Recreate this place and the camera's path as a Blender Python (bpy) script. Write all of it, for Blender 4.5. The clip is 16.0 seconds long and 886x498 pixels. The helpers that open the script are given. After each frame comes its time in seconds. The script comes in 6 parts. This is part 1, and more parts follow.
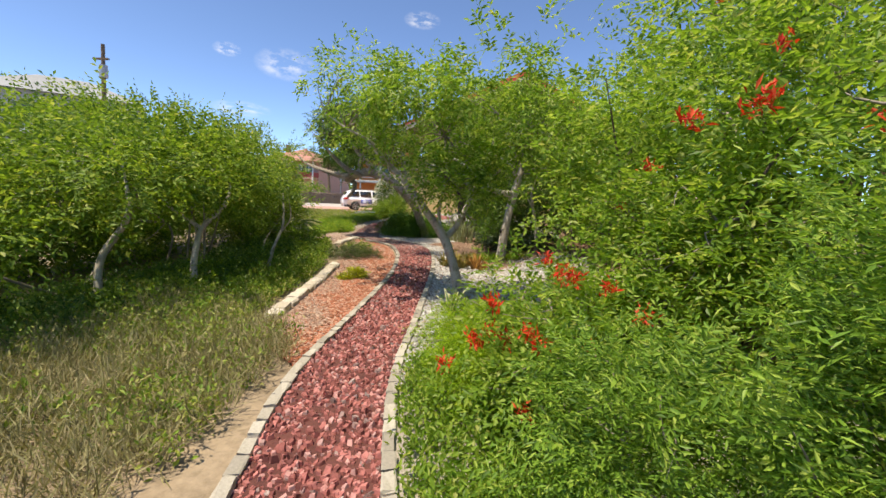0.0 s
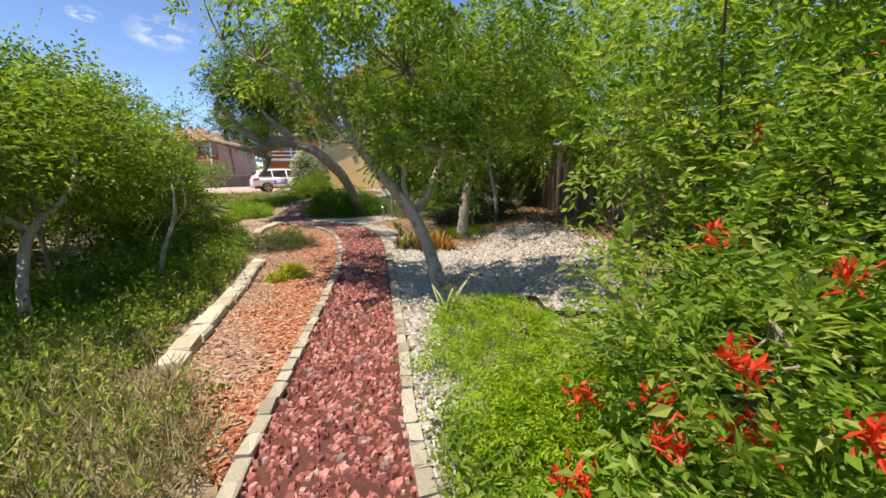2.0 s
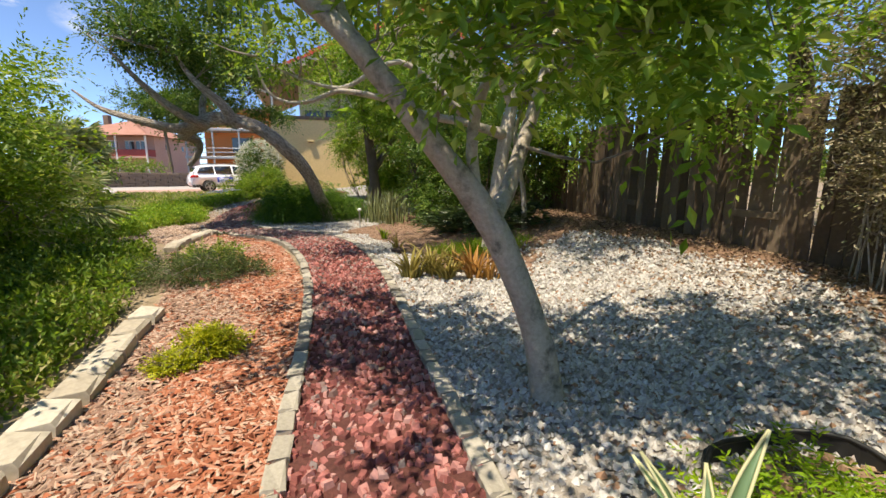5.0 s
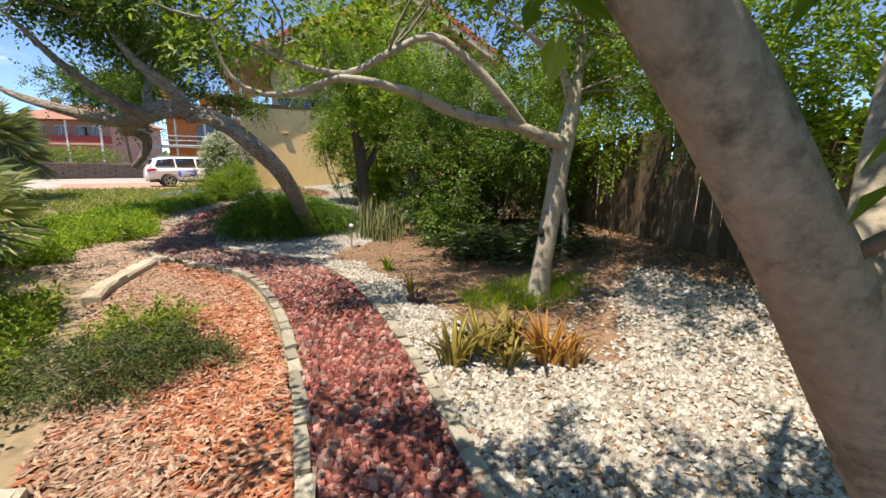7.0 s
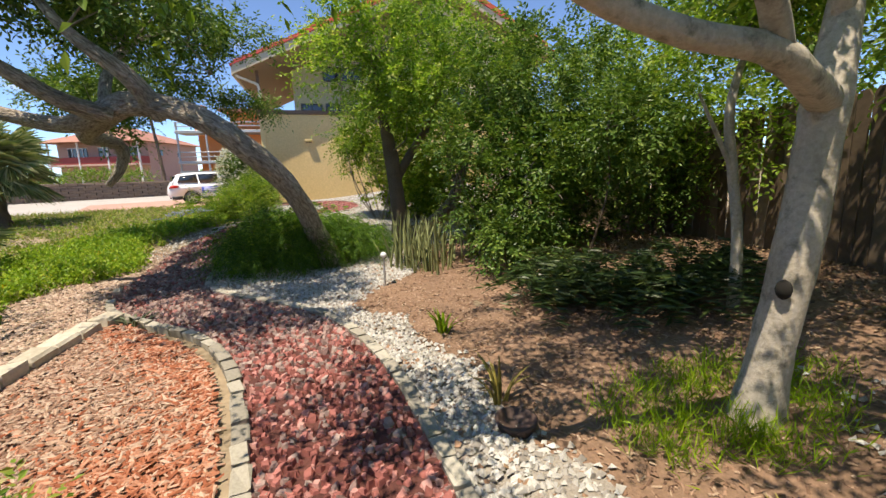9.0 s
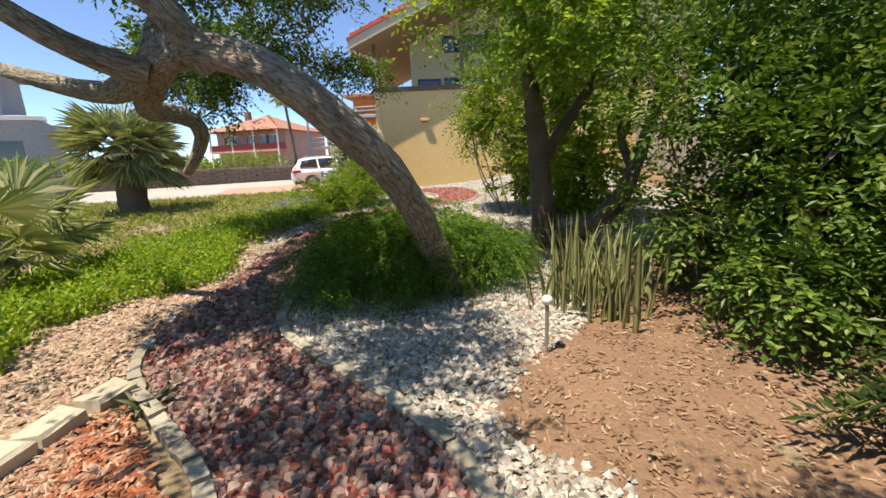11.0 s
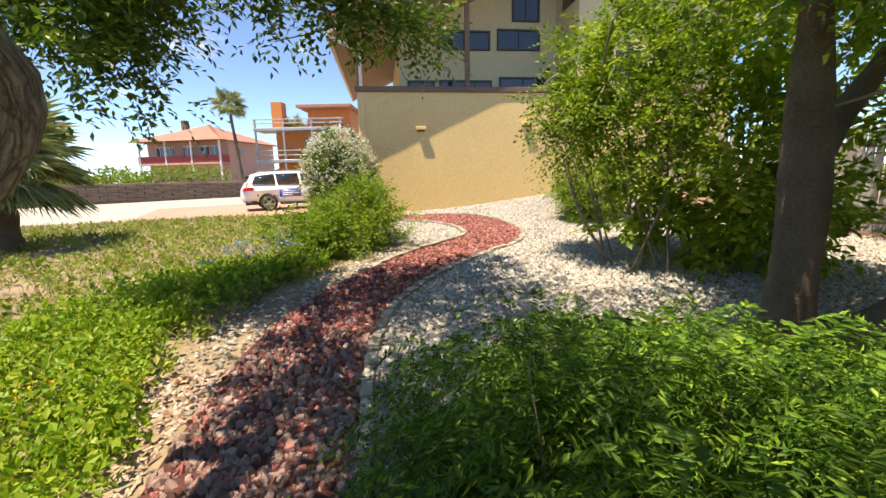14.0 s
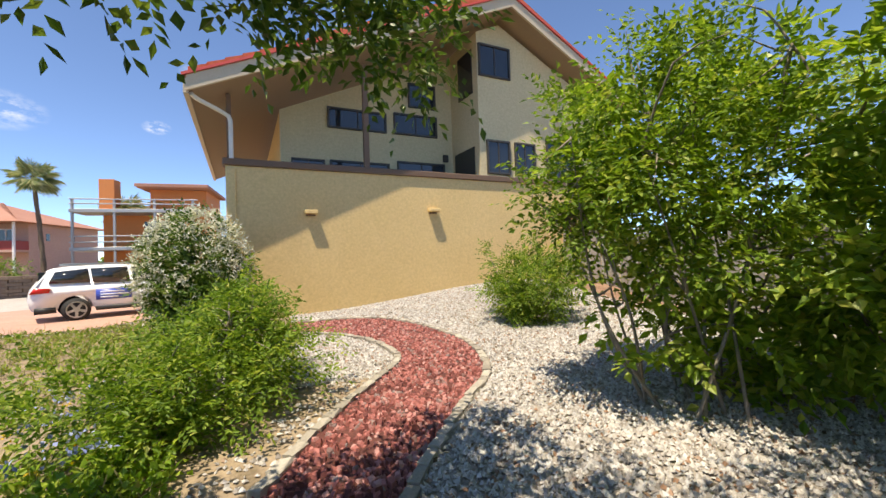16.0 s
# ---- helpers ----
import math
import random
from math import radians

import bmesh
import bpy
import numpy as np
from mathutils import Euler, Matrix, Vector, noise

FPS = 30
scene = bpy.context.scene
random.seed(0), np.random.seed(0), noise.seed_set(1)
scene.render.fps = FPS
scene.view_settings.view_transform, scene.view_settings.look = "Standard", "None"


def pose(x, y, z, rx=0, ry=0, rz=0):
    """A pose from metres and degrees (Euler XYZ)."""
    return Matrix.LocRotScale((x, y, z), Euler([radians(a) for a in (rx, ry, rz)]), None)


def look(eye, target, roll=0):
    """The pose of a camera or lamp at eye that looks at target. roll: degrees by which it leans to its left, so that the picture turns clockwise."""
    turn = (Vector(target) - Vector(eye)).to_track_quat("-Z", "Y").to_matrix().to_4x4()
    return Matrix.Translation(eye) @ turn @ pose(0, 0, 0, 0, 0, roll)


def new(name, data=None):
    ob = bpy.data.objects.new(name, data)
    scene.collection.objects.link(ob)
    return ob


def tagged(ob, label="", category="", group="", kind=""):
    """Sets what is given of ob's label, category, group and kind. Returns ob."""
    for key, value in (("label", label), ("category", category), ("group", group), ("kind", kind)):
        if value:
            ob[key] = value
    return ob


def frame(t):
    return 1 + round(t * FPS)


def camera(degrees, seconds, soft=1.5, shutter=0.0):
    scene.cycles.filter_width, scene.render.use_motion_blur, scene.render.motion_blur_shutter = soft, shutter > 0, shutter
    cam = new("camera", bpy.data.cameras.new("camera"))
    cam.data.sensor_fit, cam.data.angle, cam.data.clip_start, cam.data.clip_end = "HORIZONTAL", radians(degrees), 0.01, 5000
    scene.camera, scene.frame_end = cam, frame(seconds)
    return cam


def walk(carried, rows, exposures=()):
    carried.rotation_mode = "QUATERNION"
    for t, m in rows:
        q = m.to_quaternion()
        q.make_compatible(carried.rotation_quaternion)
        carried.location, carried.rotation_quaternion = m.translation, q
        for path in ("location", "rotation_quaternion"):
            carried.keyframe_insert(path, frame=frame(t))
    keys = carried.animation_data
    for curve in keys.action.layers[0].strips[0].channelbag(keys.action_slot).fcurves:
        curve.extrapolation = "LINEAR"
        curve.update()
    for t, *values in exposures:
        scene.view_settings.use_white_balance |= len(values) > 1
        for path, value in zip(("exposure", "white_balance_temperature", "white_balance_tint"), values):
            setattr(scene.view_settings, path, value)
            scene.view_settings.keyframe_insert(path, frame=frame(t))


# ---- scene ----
cam = camera(94.6, 16.0)
PATH = [
    (0, (0.564, 0.622, 1.579), (0.436, 2.602, 1.333), 3.1),
    (0.5, (0.238, 1.183, 1.541), (0.203, 3.166, 1.283), 1.1),
    (1, (0.053, 1.614, 1.462), (0.122, 3.594, 1.189), -0.2),
    (1.5, (-0.093, 1.965, 1.441), (0.074, 3.931, 1.114), -1.1),
    (2, (-0.171, 2.39, 1.407), (0.076, 4.342, 1.046), -0.5),
    (2.5, (-0.263, 2.876, 1.367), (0.045, 4.817, 0.998), -0.4),
    (3, (-0.384, 3.405, 1.323), (-0.018, 5.339, 0.967), 0.0),
    (3.5, (-0.502, 3.976, 1.279), (-0.086, 5.901, 0.93), -0.3),
    (4, (-0.585, 4.476, 1.25), (-0.146, 6.395, 0.899), -0.5),
    (4.5, (-0.617, 4.994, 1.193), (-0.169, 6.912, 0.846), -0.3),
    (5, (-0.674, 5.508, 1.154), (-0.228, 7.426, 0.807), 0.1),
    (5.2, (-0.684, 5.696, 1.145), (-0.247, 7.618, 0.8), 0.1),
    (7.3, (-0.933, 7.637, 1.508), (-0.329, 9.5, 1.105), 0.4),
    (7.5, (-0.909, 7.869, 1.482), (-0.265, 9.718, 1.072), -0.5),
    (8, (-0.859, 8.473, 1.443), (-0.255, 10.341, 1.058), -1.1),
    (8.5, (-0.831, 9.049, 1.459), (-0.286, 10.934, 1.072), -1.4),
    (9, (-0.762, 9.601, 1.45), (-0.347, 11.523, 1.085), -1.7),
    (9.2, (-0.768, 9.833, 1.443), (-0.409, 11.77, 1.099), -1.6),
    (11.3, (-1.08, 12.417, 1.455), (-1.267, 14.361, 1.025), -2.6),
    (11.5, (-1.151, 12.698, 1.453), (-1.39, 14.639, 1.033), -2.7),
    (12, (-1.463, 13.251, 1.467), (-1.795, 15.181, 1.062), -2.9),
    (12.5, (-1.741, 13.78, 1.507), (-2.07, 15.71, 1.1), -2.9),
    (13, (-2.115, 14.294, 1.544), (-2.332, 16.243, 1.149), -2.3),
    (13.5, (-2.435, 14.747, 1.558), (-2.479, 16.711, 1.181), -1.8),
    (14, (-2.712, 15.333, 1.538), (-2.578, 17.297, 1.184), -1.3),
    (14.5, (-2.954, 15.97, 1.515), (-2.652, 17.921, 1.189), -0.8),
    (15, (-3.098, 16.509, 1.54), (-2.646, 18.432, 1.225), -0.3),
    (15.5, (-3.2, 17.084, 1.606), (-2.593, 18.978, 1.388), -0.3),
    (16, (-3.24, 17.69, 1.739), (-2.486, 19.542, 1.78), -1.9),
]
walk(cam, [(t, look(eye, target, roll)) for t, eye, target, roll in PATH], [(0.0, 0.95, 7250, 11), (9.2, 1.0, 7200, 11), (12.0, 1.22, 7700, 11), (13.0, 1.4, 7800, 11), (13.6, 1.38, 7900, 11), (14.4, 1.2, 7900, 11), (15.3, 1.12, 7500, 11), (16.0, 1.04, 7400, 11)])

# ---- world, sun, exposure ----
TO_SUN = Vector((-0.257, -0.20, 0.85)).normalized()
world = bpy.data.worlds.new("sky")
scene.world = world
world.use_nodes = True
wn, wl = world.node_tree.nodes, world.node_tree.links
sky = wn.new("ShaderNodeTexSky")
sky.sky_type, sky.sun_disc = "NISHITA", False
sky.sun_elevation = math.asin(TO_SUN.z)
sky.sun_rotation = math.atan2(TO_SUN.x, TO_SUN.y)
sky.altitude, sky.air_density, sky.dust_density, sky.ozone_density = 2200, 0.68, 0.05, 6.0
wl.new(sky.outputs[0], wn["Background"].inputs[0])
wn["Background"].inputs[1].default_value = 0.15
sun = new("sun", bpy.data.lights.new("sun", "SUN"))
sun.data.energy, sun.data.angle, sun.data.color = 3.5, radians(0.53), (1.0, 0.93, 0.80)
sun.matrix_world = look(TO_SUN * 60, (0, 0, 0))


# ---- materials ----
def nodes_of(name):
    m = bpy.data.materials.new(name)
    m.use_nodes = True
    return m, m.node_tree.nodes, m.node_tree.links, m.node_tree.nodes["Principled BSDF"]


def ramp(nt, src, stops):
    r = nt.nodes.new("ShaderNodeValToRGB")
    while len(r.color_ramp.elements) < len(stops):
        r.color_ramp.elements.new(0.5)
    for e, (p, c) in zip(r.color_ramp.elements, stops):
        e.position, e.color = p, (*c, 1)
    nt.links.new(src, r.inputs[0])
    return r.outputs[0]


def noise_tex(nt, scale, detail=4, rough=0.6, stretch=None, kind="Object"):
    tc = nt.nodes.new("ShaderNodeTexCoord")
    out = tc.outputs[kind]
    if stretch:
        mp = nt.nodes.new("ShaderNodeMapping")
        mp.inputs["Scale"].default_value = stretch
        nt.links.new(out, mp.inputs[0])
        out = mp.outputs[0]
    n = nt.nodes.new("ShaderNodeTexNoise")
    n.inputs["Scale"].default_value, n.inputs["Detail"].default_value, n.inputs["Roughness"].default_value = scale, detail, rough
    nt.links.new(out, n.inputs["Vector"])
    return n.outputs["Fac"]


def mixed(nt, fac, a, b, mode="MIX"):
    mx = nt.nodes.new("ShaderNodeMix")
    mx.data_type, mx.blend_type = "RGBA", mode
    for sock, v in ((mx.inputs[0], fac), (mx.inputs[6], a), (mx.inputs[7], b)):
        if hasattr(v, "is_output"):
            nt.links.new(v, sock)
        else:
            sock.default_value = v if isinstance(v, float) else (*v, 1)
    return mx.outputs[2]


def bumped(nt, bsdf, height, strength=0.4, dist=0.02):
    b = nt.nodes.new("ShaderNodeBump")
    b.inputs["Strength"].default_value, b.inputs["Distance"].default_value = strength, dist
    nt.links.new(height, b.inputs["Height"])
    nt.links.new(b.outputs[0], bsdf.inputs["Normal"])


def surface(name, dark, light, scale=6.0, rough=0.85, big=0.7, bump=0.4, dist=0.01, stretch=None, spot=None, metal=0.0):
    """Two scales of variation between a dark and a light tone, with fine relief."""
    m, n, l, b = nodes_of(name)
    nt = m.node_tree
    fine = noise_tex(nt, scale * 8, 5, 0.65, stretch)
    wide = noise_tex(nt, scale * big, 3, 0.5, stretch)
    c = ramp(nt, wide, [(0.3, dark), (0.7, light)])
    f = ramp(nt, fine, [(0.25, tuple(v * 0.72 for v in dark)), (0.75, tuple(min(1, v * 1.12) for v in light))])
    c = mixed(nt, 0.5, c, f)
    if spot:
        s = ramp(nt, noise_tex(nt, scale * 1.7, 6, 0.7), [(0.52, (0, 0, 0)), (0.68, (1, 1, 1))])
        c = mixed(nt, s, c, spot)
    l.new(c, b.inputs["Base Color"])
    b.inputs["Roughness"].default_value, b.inputs["Metallic"].default_value = rough, metal
    b.inputs["Specular IOR Level"].default_value = 0.3
    if bump:
        bumped(nt, b, fine, bump, dist)
    return m


def pieces_mat(name, stops, rough=0.85, island=True, grain=60.0, bump=0.3, spec=0.25):
    """One tone a piece, with grain over it."""
    m, n, l, b = nodes_of(name)
    nt = m.node_tree
    if island:
        rnd = n.new("ShaderNodeNewGeometry").outputs["Random Per Island"]
    else:
        rnd = n.new("ShaderNodeObjectInfo").outputs["Random"]
    c = ramp(nt, rnd, stops)
    g = noise_tex(nt, grain, 3, 0.6)
    c = mixed(nt, 0.55, c, ramp(nt, g, [(0.25, (0.45, 0.45, 0.45)), (0.75, (1, 1, 1))]), "MULTIPLY")
    l.new(c, b.inputs["Base Color"])
    b.inputs["Roughness"].default_value = rough
    b.inputs["Specular IOR Level"].default_value = spec
    bumped(nt, b, g, bump, 0.004)
    return m


def leaf_mat(name, stops, gloss=0.5, through_light=0.52):
    """Leaves: one tone a leaf, some light passing through the blade."""
    m, n, l, b = nodes_of(name)
    nt = m.node_tree
    c = ramp(nt, n.new("ShaderNodeNewGeometry").outputs["Random Per Island"], stops)
    patch = noise_tex(nt, 1.3, 2, 0.5)
    c = mixed(nt, 0.35, c, ramp(nt, patch, [(0.35, (0.5, 0.55, 0.45)), (0.65, (1, 1, 1))]), "MULTIPLY")
    l.new(c, b.inputs["Base Color"])
    b.inputs["Roughness"].default_value = gloss
    b.inputs["Specular IOR Level"].default_value = 0.35
    t = n.new("ShaderNodeBsdfTranslucent")
    l.new(mixed(nt, 1.0, c, (1.0, 1.0, 0.55), "MULTIPLY"), t.inputs[0])
    mx = n.new("ShaderNodeMixShader")
    mx.inputs[0].default_value = through_light
    l.new(b.outputs[0], mx.inputs[1])
    l.new(t.outputs[0], mx.inputs[2])
    l.new(mx.outputs[0], n["Material Output"].inputs[0])
    return m


def glass_mat(name, tint=(0.02, 0.025, 0.03)):
    m, n, l, b = nodes_of(name)
    b.inputs["Base Color"].default_value = (*tint, 1)
    b.inputs["Roughness"].default_value = 0.06
    b.inputs["Specular IOR Level"].default_value = 0.8
    return m


def plain(name, colour, rough=0.5, metal=0.0, grain=25.0, amount=0.2):
    m, n, l, b = nodes_of(name)
    nt = m.node_tree
    g = noise_tex(nt, grain, 4, 0.6)
    c = mixed(nt, amount, colour, ramp(nt, g, [(0.3, tuple(v * 0.5 for v in colour)), (0.7, colour)]))
    l.new(c, b.inputs["Base Color"])
    b.inputs["Roughness"].default_value, b.inputs["Metallic"].default_value = rough, metal
    return m


def bark_mat(name, scale, crack, mid, top):
    """Furrowed bark: rough plates between dark cracks."""
    m, n, l, b = nodes_of(name)
    nt = m.node_tree
    tc, mp, warp, add, vo = n.new("ShaderNodeAttribute"), n.new("ShaderNodeMapping"), n.new("ShaderNodeTexNoise"), n.new("ShaderNodeVectorMath"), n.new("ShaderNodeTexVoronoi")
    tc.attribute_name = "grain"
    mp.inputs["Scale"].default_value = (1.0, 1.0, 0.3)
    warp.inputs["Scale"].default_value = 14.0
    add.operation = "MULTIPLY_ADD"
    add.inputs[1].default_value = (0.11, 0.11, 0.11)
    vo.feature = "DISTANCE_TO_EDGE"
    vo.inputs["Scale"].default_value = scale
    l.new(tc.outputs["Vector"], mp.inputs[0])
    l.new(mp.outputs[0], warp.inputs["Vector"])
    l.new(warp.outputs["Color"], add.inputs[0])
    l.new(mp.outputs[0], add.inputs[2])
    l.new(add.outputs[0], vo.inputs["Vector"])
    cells = ramp(nt, vo.outputs["Distance"], [(0.0, (0, 0, 0)), (0.16, (1, 1, 1))])
    rn = n.new("ShaderNodeTexNoise")
    rn.inputs["Scale"].default_value, rn.inputs["Detail"].default_value, rn.inputs["Roughness"].default_value = scale * 1.5, 6, 0.62
    l.new(mp.outputs[0], rn.inputs["Vector"])
    ridge = ramp(nt, rn.outputs[0], [(0.36, (0, 0, 0)), (0.56, (1, 1, 1))])
    plates = mixed(nt, 0.5, cells, ridge)
    fine = noise_tex(nt, 60, 5, 0.7)
    c = mixed(nt, plates, crack, ramp(nt, fine, [(0.3, mid), (0.7, top)]))
    c = mixed(nt, 0.5, c, ramp(nt, noise_tex(nt, 2.5, 3, 0.5), [(0.35, (0.55, 0.55, 0.55)), (0.65, (1, 1, 1))]), "MULTIPLY")
    l.new(c, b.inputs["Base Color"])
    b.inputs["Roughness"].default_value = 0.95
    b.inputs["Specular IOR Level"].default_value = 0.15
    h = mixed(nt, 0.25, plates, fine)
    bumped(nt, b, h, 1.0, 0.032)
    return m


def cloud_mat():
    """Thin ragged cloud on a far backdrop."""
    m, n, l, b = nodes_of("cloud_white")
    nt = m.node_tree
    tc = n.new("ShaderNodeTexCoord")
    sp = n.new("ShaderNodeVectorMath")
    sp.operation = "DISTANCE"
    sp.inputs[1].default_value = (0.5, 0.5, 0.5)
    l.new(tc.outputs["Generated"], sp.inputs[0])
    fall = ramp(nt, sp.outputs["Value"], [(0.08, (0.75, 0.75, 0.75)), (0.5, (0, 0, 0))])
    ragged = noise_tex(nt, 3.2, 7, 0.62, (1, 1, 1), "Generated")
    k = mixed(nt, 1.0, ramp(nt, ragged, [(0.40, (0, 0, 0)), (0.66, (1, 1, 1))]), fall, "MULTIPLY")
    e, t, mx = n.new("ShaderNodeEmission"), n.new("ShaderNodeBsdfTransparent"), n.new("ShaderNodeMixShader")
    e.inputs[0].default_value, e.inputs[1].default_value = (1, 1, 1, 1), 0.75
    for a, c in ((k, mx.inputs[0]), (t.outputs[0], mx.inputs[1]), (e.outputs[0], mx.inputs[2]), (mx.outputs[0], n["Material Output"].inputs[0])):
        l.new(a, c)
    return m


GREEN_A = [(0.0, (0.101, 0.182, 0.020)), (0.5, (0.203, 0.331, 0.036)), (0.85, (0.338, 0.459, 0.061)), (1.0, (0.513, 0.540, 0.121))]
GREEN_DARK = [(0.0, (0.050, 0.109, 0.017)), (0.6, (0.119, 0.217, 0.034)), (1.0, (0.266, 0.350, 0.074))]
GREEN_LIME = [(0.0, (0.15, 0.27, 0.008)), (0.5, (0.26, 0.43, 0.014)), (1.0, (0.42, 0.53, 0.03))]
GREEN_GREY = [(0.0, (0.09, 0.12, 0.07)), (0.5, (0.17, 0.20, 0.11)), (1.0, (0.30, 0.32, 0.20))]
M = dict(
    soil=surface("sandy_soil", (0.20, 0.15, 0.095), (0.40, 0.31, 0.21), 1.6, 0.95, 0.5, 0.7, 0.02, spot=(0.13, 0.10, 0.06)),
    lavabed=surface("lava_bed", (0.07, 0.028, 0.024), (0.17, 0.062, 0.05), 5, 0.95, 0.5, 0.8, 0.02),
    lava=pieces_mat("lava_rock", [(0.0, (0.156, 0.054, 0.048)), (0.35, (0.348, 0.120, 0.102)), (0.7, (0.504, 0.192, 0.168)), (0.93, (0.600, 0.324, 0.288)), (1.0, (0.240, 0.192, 0.180))], 0.9),
    # Lava rock again, its red dulled to the grey it shows in shade.
    lava_shade=pieces_mat("shade_grey_rock", [(0.0, (0.19, 0.115, 0.105)), (0.4, (0.31, 0.205, 0.185)), (0.75, (0.40, 0.28, 0.25)), (1.0, (0.46, 0.36, 0.32))], 0.95),
    mulchbed=surface("mulch_bed", (0.26, 0.10, 0.055), (0.48, 0.24, 0.15), 6, 0.95, 0.3, 0.8, 0.02),
    mulch=pieces_mat("mulch_chip", [(0.0, (0.25, 0.078, 0.04)), (0.35, (0.45, 0.156, 0.08)), (0.65, (0.54, 0.26, 0.165)), (1.0, (0.62, 0.45, 0.34))], 0.85),
    brownbed=surface("bark_bed", (0.16, 0.10, 0.065), (0.34, 0.21, 0.14), 5, 0.95, 0.4, 0.8, 0.02),
    bark_chip=pieces_mat("bark_chip", [(0.0, (0.13, 0.075, 0.05)), (0.5, (0.34, 0.20, 0.13)), (1.0, (0.52, 0.38, 0.27))], 0.9),
    shellbed=surface("shell_bed", (0.26, 0.22, 0.18), (0.48, 0.43, 0.37), 9, 0.9, 0.4, 0.8, 0.02),
    shell=pieces_mat("white_stone", [(0.0, (0.286, 0.252, 0.218)), (0.25, (0.462, 0.428, 0.386)), (0.7, (0.605, 0.580, 0.538)), (0.93, (0.689, 0.672, 0.638)), (0.96, (0.378, 0.227, 0.143)), (1.0, (0.336, 0.202, 0.126))], 0.75),
    litter=pieces_mat("dry_leaf", [(0.0, (0.10, 0.06, 0.035)), (0.5, (0.24, 0.15, 0.09)), (1.0, (0.40, 0.28, 0.17))], 0.8),
    paver=pieces_mat("edging_concrete", [(0.0, (0.30, 0.27, 0.22)), (0.5, (0.42, 0.38, 0.31)), (1.0, (0.52, 0.48, 0.40))], 0.9, island=False),
    block=pieces_mat("wall_block", [(0.0, (0.46, 0.40, 0.31)), (0.5, (0.58, 0.52, 0.42)), (1.0, (0.66, 0.60, 0.50))], 0.9, island=False, grain=30),
    fence=pieces_mat("fence_wood", [(0.0, (0.098, 0.068, 0.044)), (0.5, (0.163, 0.117, 0.078)), (1.0, (0.247, 0.189, 0.130))], 0.9, island=False, grain=18),
    fence_grey=pieces_mat("grey_fence_wood", [(0.0, (0.34, 0.31, 0.27)), (1.0, (0.52, 0.49, 0.44))], 0.9, island=False, grain=18),
    bark_pale=surface("pale_bark", (0.33, 0.28, 0.22), (0.58, 0.52, 0.44), 5, 0.9, 0.5, 0.6, 0.01, spot=(0.16, 0.15, 0.12)),
    bark_oak=bark_mat("oak_bark", 26.0, (0.19, 0.145, 0.11), (0.50, 0.42, 0.33), (0.72, 0.64, 0.53)),
    bark_dark=surface("dark_bark", (0.085, 0.062, 0.045), (0.21, 0.16, 0.115), 6, 0.95, 0.5, 0.8, 0.02),
    twig=surface("twig_bark", (0.16, 0.13, 0.10), (0.36, 0.31, 0.25), 8, 0.9, 0.5, 0.3, 0.005),
    leaf_yellow=leaf_mat("leaf_yellow", [(0.0, (0.275, 0.325, 0.015)), (0.5, (0.500, 0.525, 0.025)), (1.0, (0.688, 0.625, 0.062))], 0.5, 0.4),
    leaf_bright=leaf_mat("leaf_bright", [(0.0, (0.145, 0.265, 0.032)), (0.5, (0.265, 0.424, 0.054)), (0.85, (0.424, 0.557, 0.095)), (1.0, (0.609, 0.623, 0.215))], 0.42, 0.6),
    leaf_fern=leaf_mat("leaf_fern", [(0.0, (0.044, 0.106, 0.015)), (0.55, (0.106, 0.225, 0.025)), (0.85, (0.188, 0.350, 0.037)), (1.0, (0.425, 0.575, 0.062))], 0.5, 0.38),
    leaf_vib=leaf_mat("leaf_glossy", [(0.0, (0.17, 0.29, 0.03)), (0.5, (0.29, 0.43, 0.045)), (0.85, (0.42, 0.54, 0.08)), (1.0, (0.56, 0.58, 0.14))], 0.38, 0.56),
    # Pinkish chips, lighter than bark_chip: sunlight put into the colour.
    sunlit_chip=pieces_mat("sunlit_chip", [(0.0, (0.30, 0.19, 0.14)), (0.5, (0.52, 0.37, 0.28)), (1.0, (0.66, 0.52, 0.42))], 0.9),
    leaf_plume=leaf_mat("leaf_plume", [(0.0, (0.08, 0.16, 0.02)), (0.5, (0.18, 0.33, 0.035)), (0.85, (0.32, 0.48, 0.06)), (1.0, (0.48, 0.58, 0.12))], 0.5, 0.45),
    leaf_border=leaf_mat("leaf_border", [(0.0, (0.16, 0.30, 0.03)), (0.5, (0.28, 0.44, 0.04)), (1.0, (0.46, 0.56, 0.07))], 0.5, 0.45),
    mulch_dull=pieces_mat("weathered_chip", [(0.0, (0.24, 0.13, 0.09)), (0.5, (0.44, 0.28, 0.20)), (1.0, (0.60, 0.45, 0.35))], 0.9),
    leaf=leaf_mat("leaf_green", GREEN_A), leaf_dark=leaf_mat("leaf_dark", GREEN_DARK, 0.42, 0.36),
    leaf_lime=leaf_mat("leaf_lime", GREEN_LIME, 0.5, 0.4), leaf_grey=leaf_mat("leaf_grey", GREEN_GREY, 0.5, 0.25),
    weed=leaf_mat("weed", [(0.0, (0.130, 0.234, 0.026)), (0.5, (0.260, 0.364, 0.046)), (0.8, (0.416, 0.442, 0.091)), (1.0, (0.494, 0.429, 0.221))], 0.6, 0.35),
    dried=leaf_mat("dried_leaf", [(0.0, (0.20, 0.16, 0.09)), (0.5, (0.38, 0.31, 0.20)), (0.85, (0.48, 0.41, 0.29)), (1.0, (0.30, 0.33, 0.14))], 0.7, 0.3),
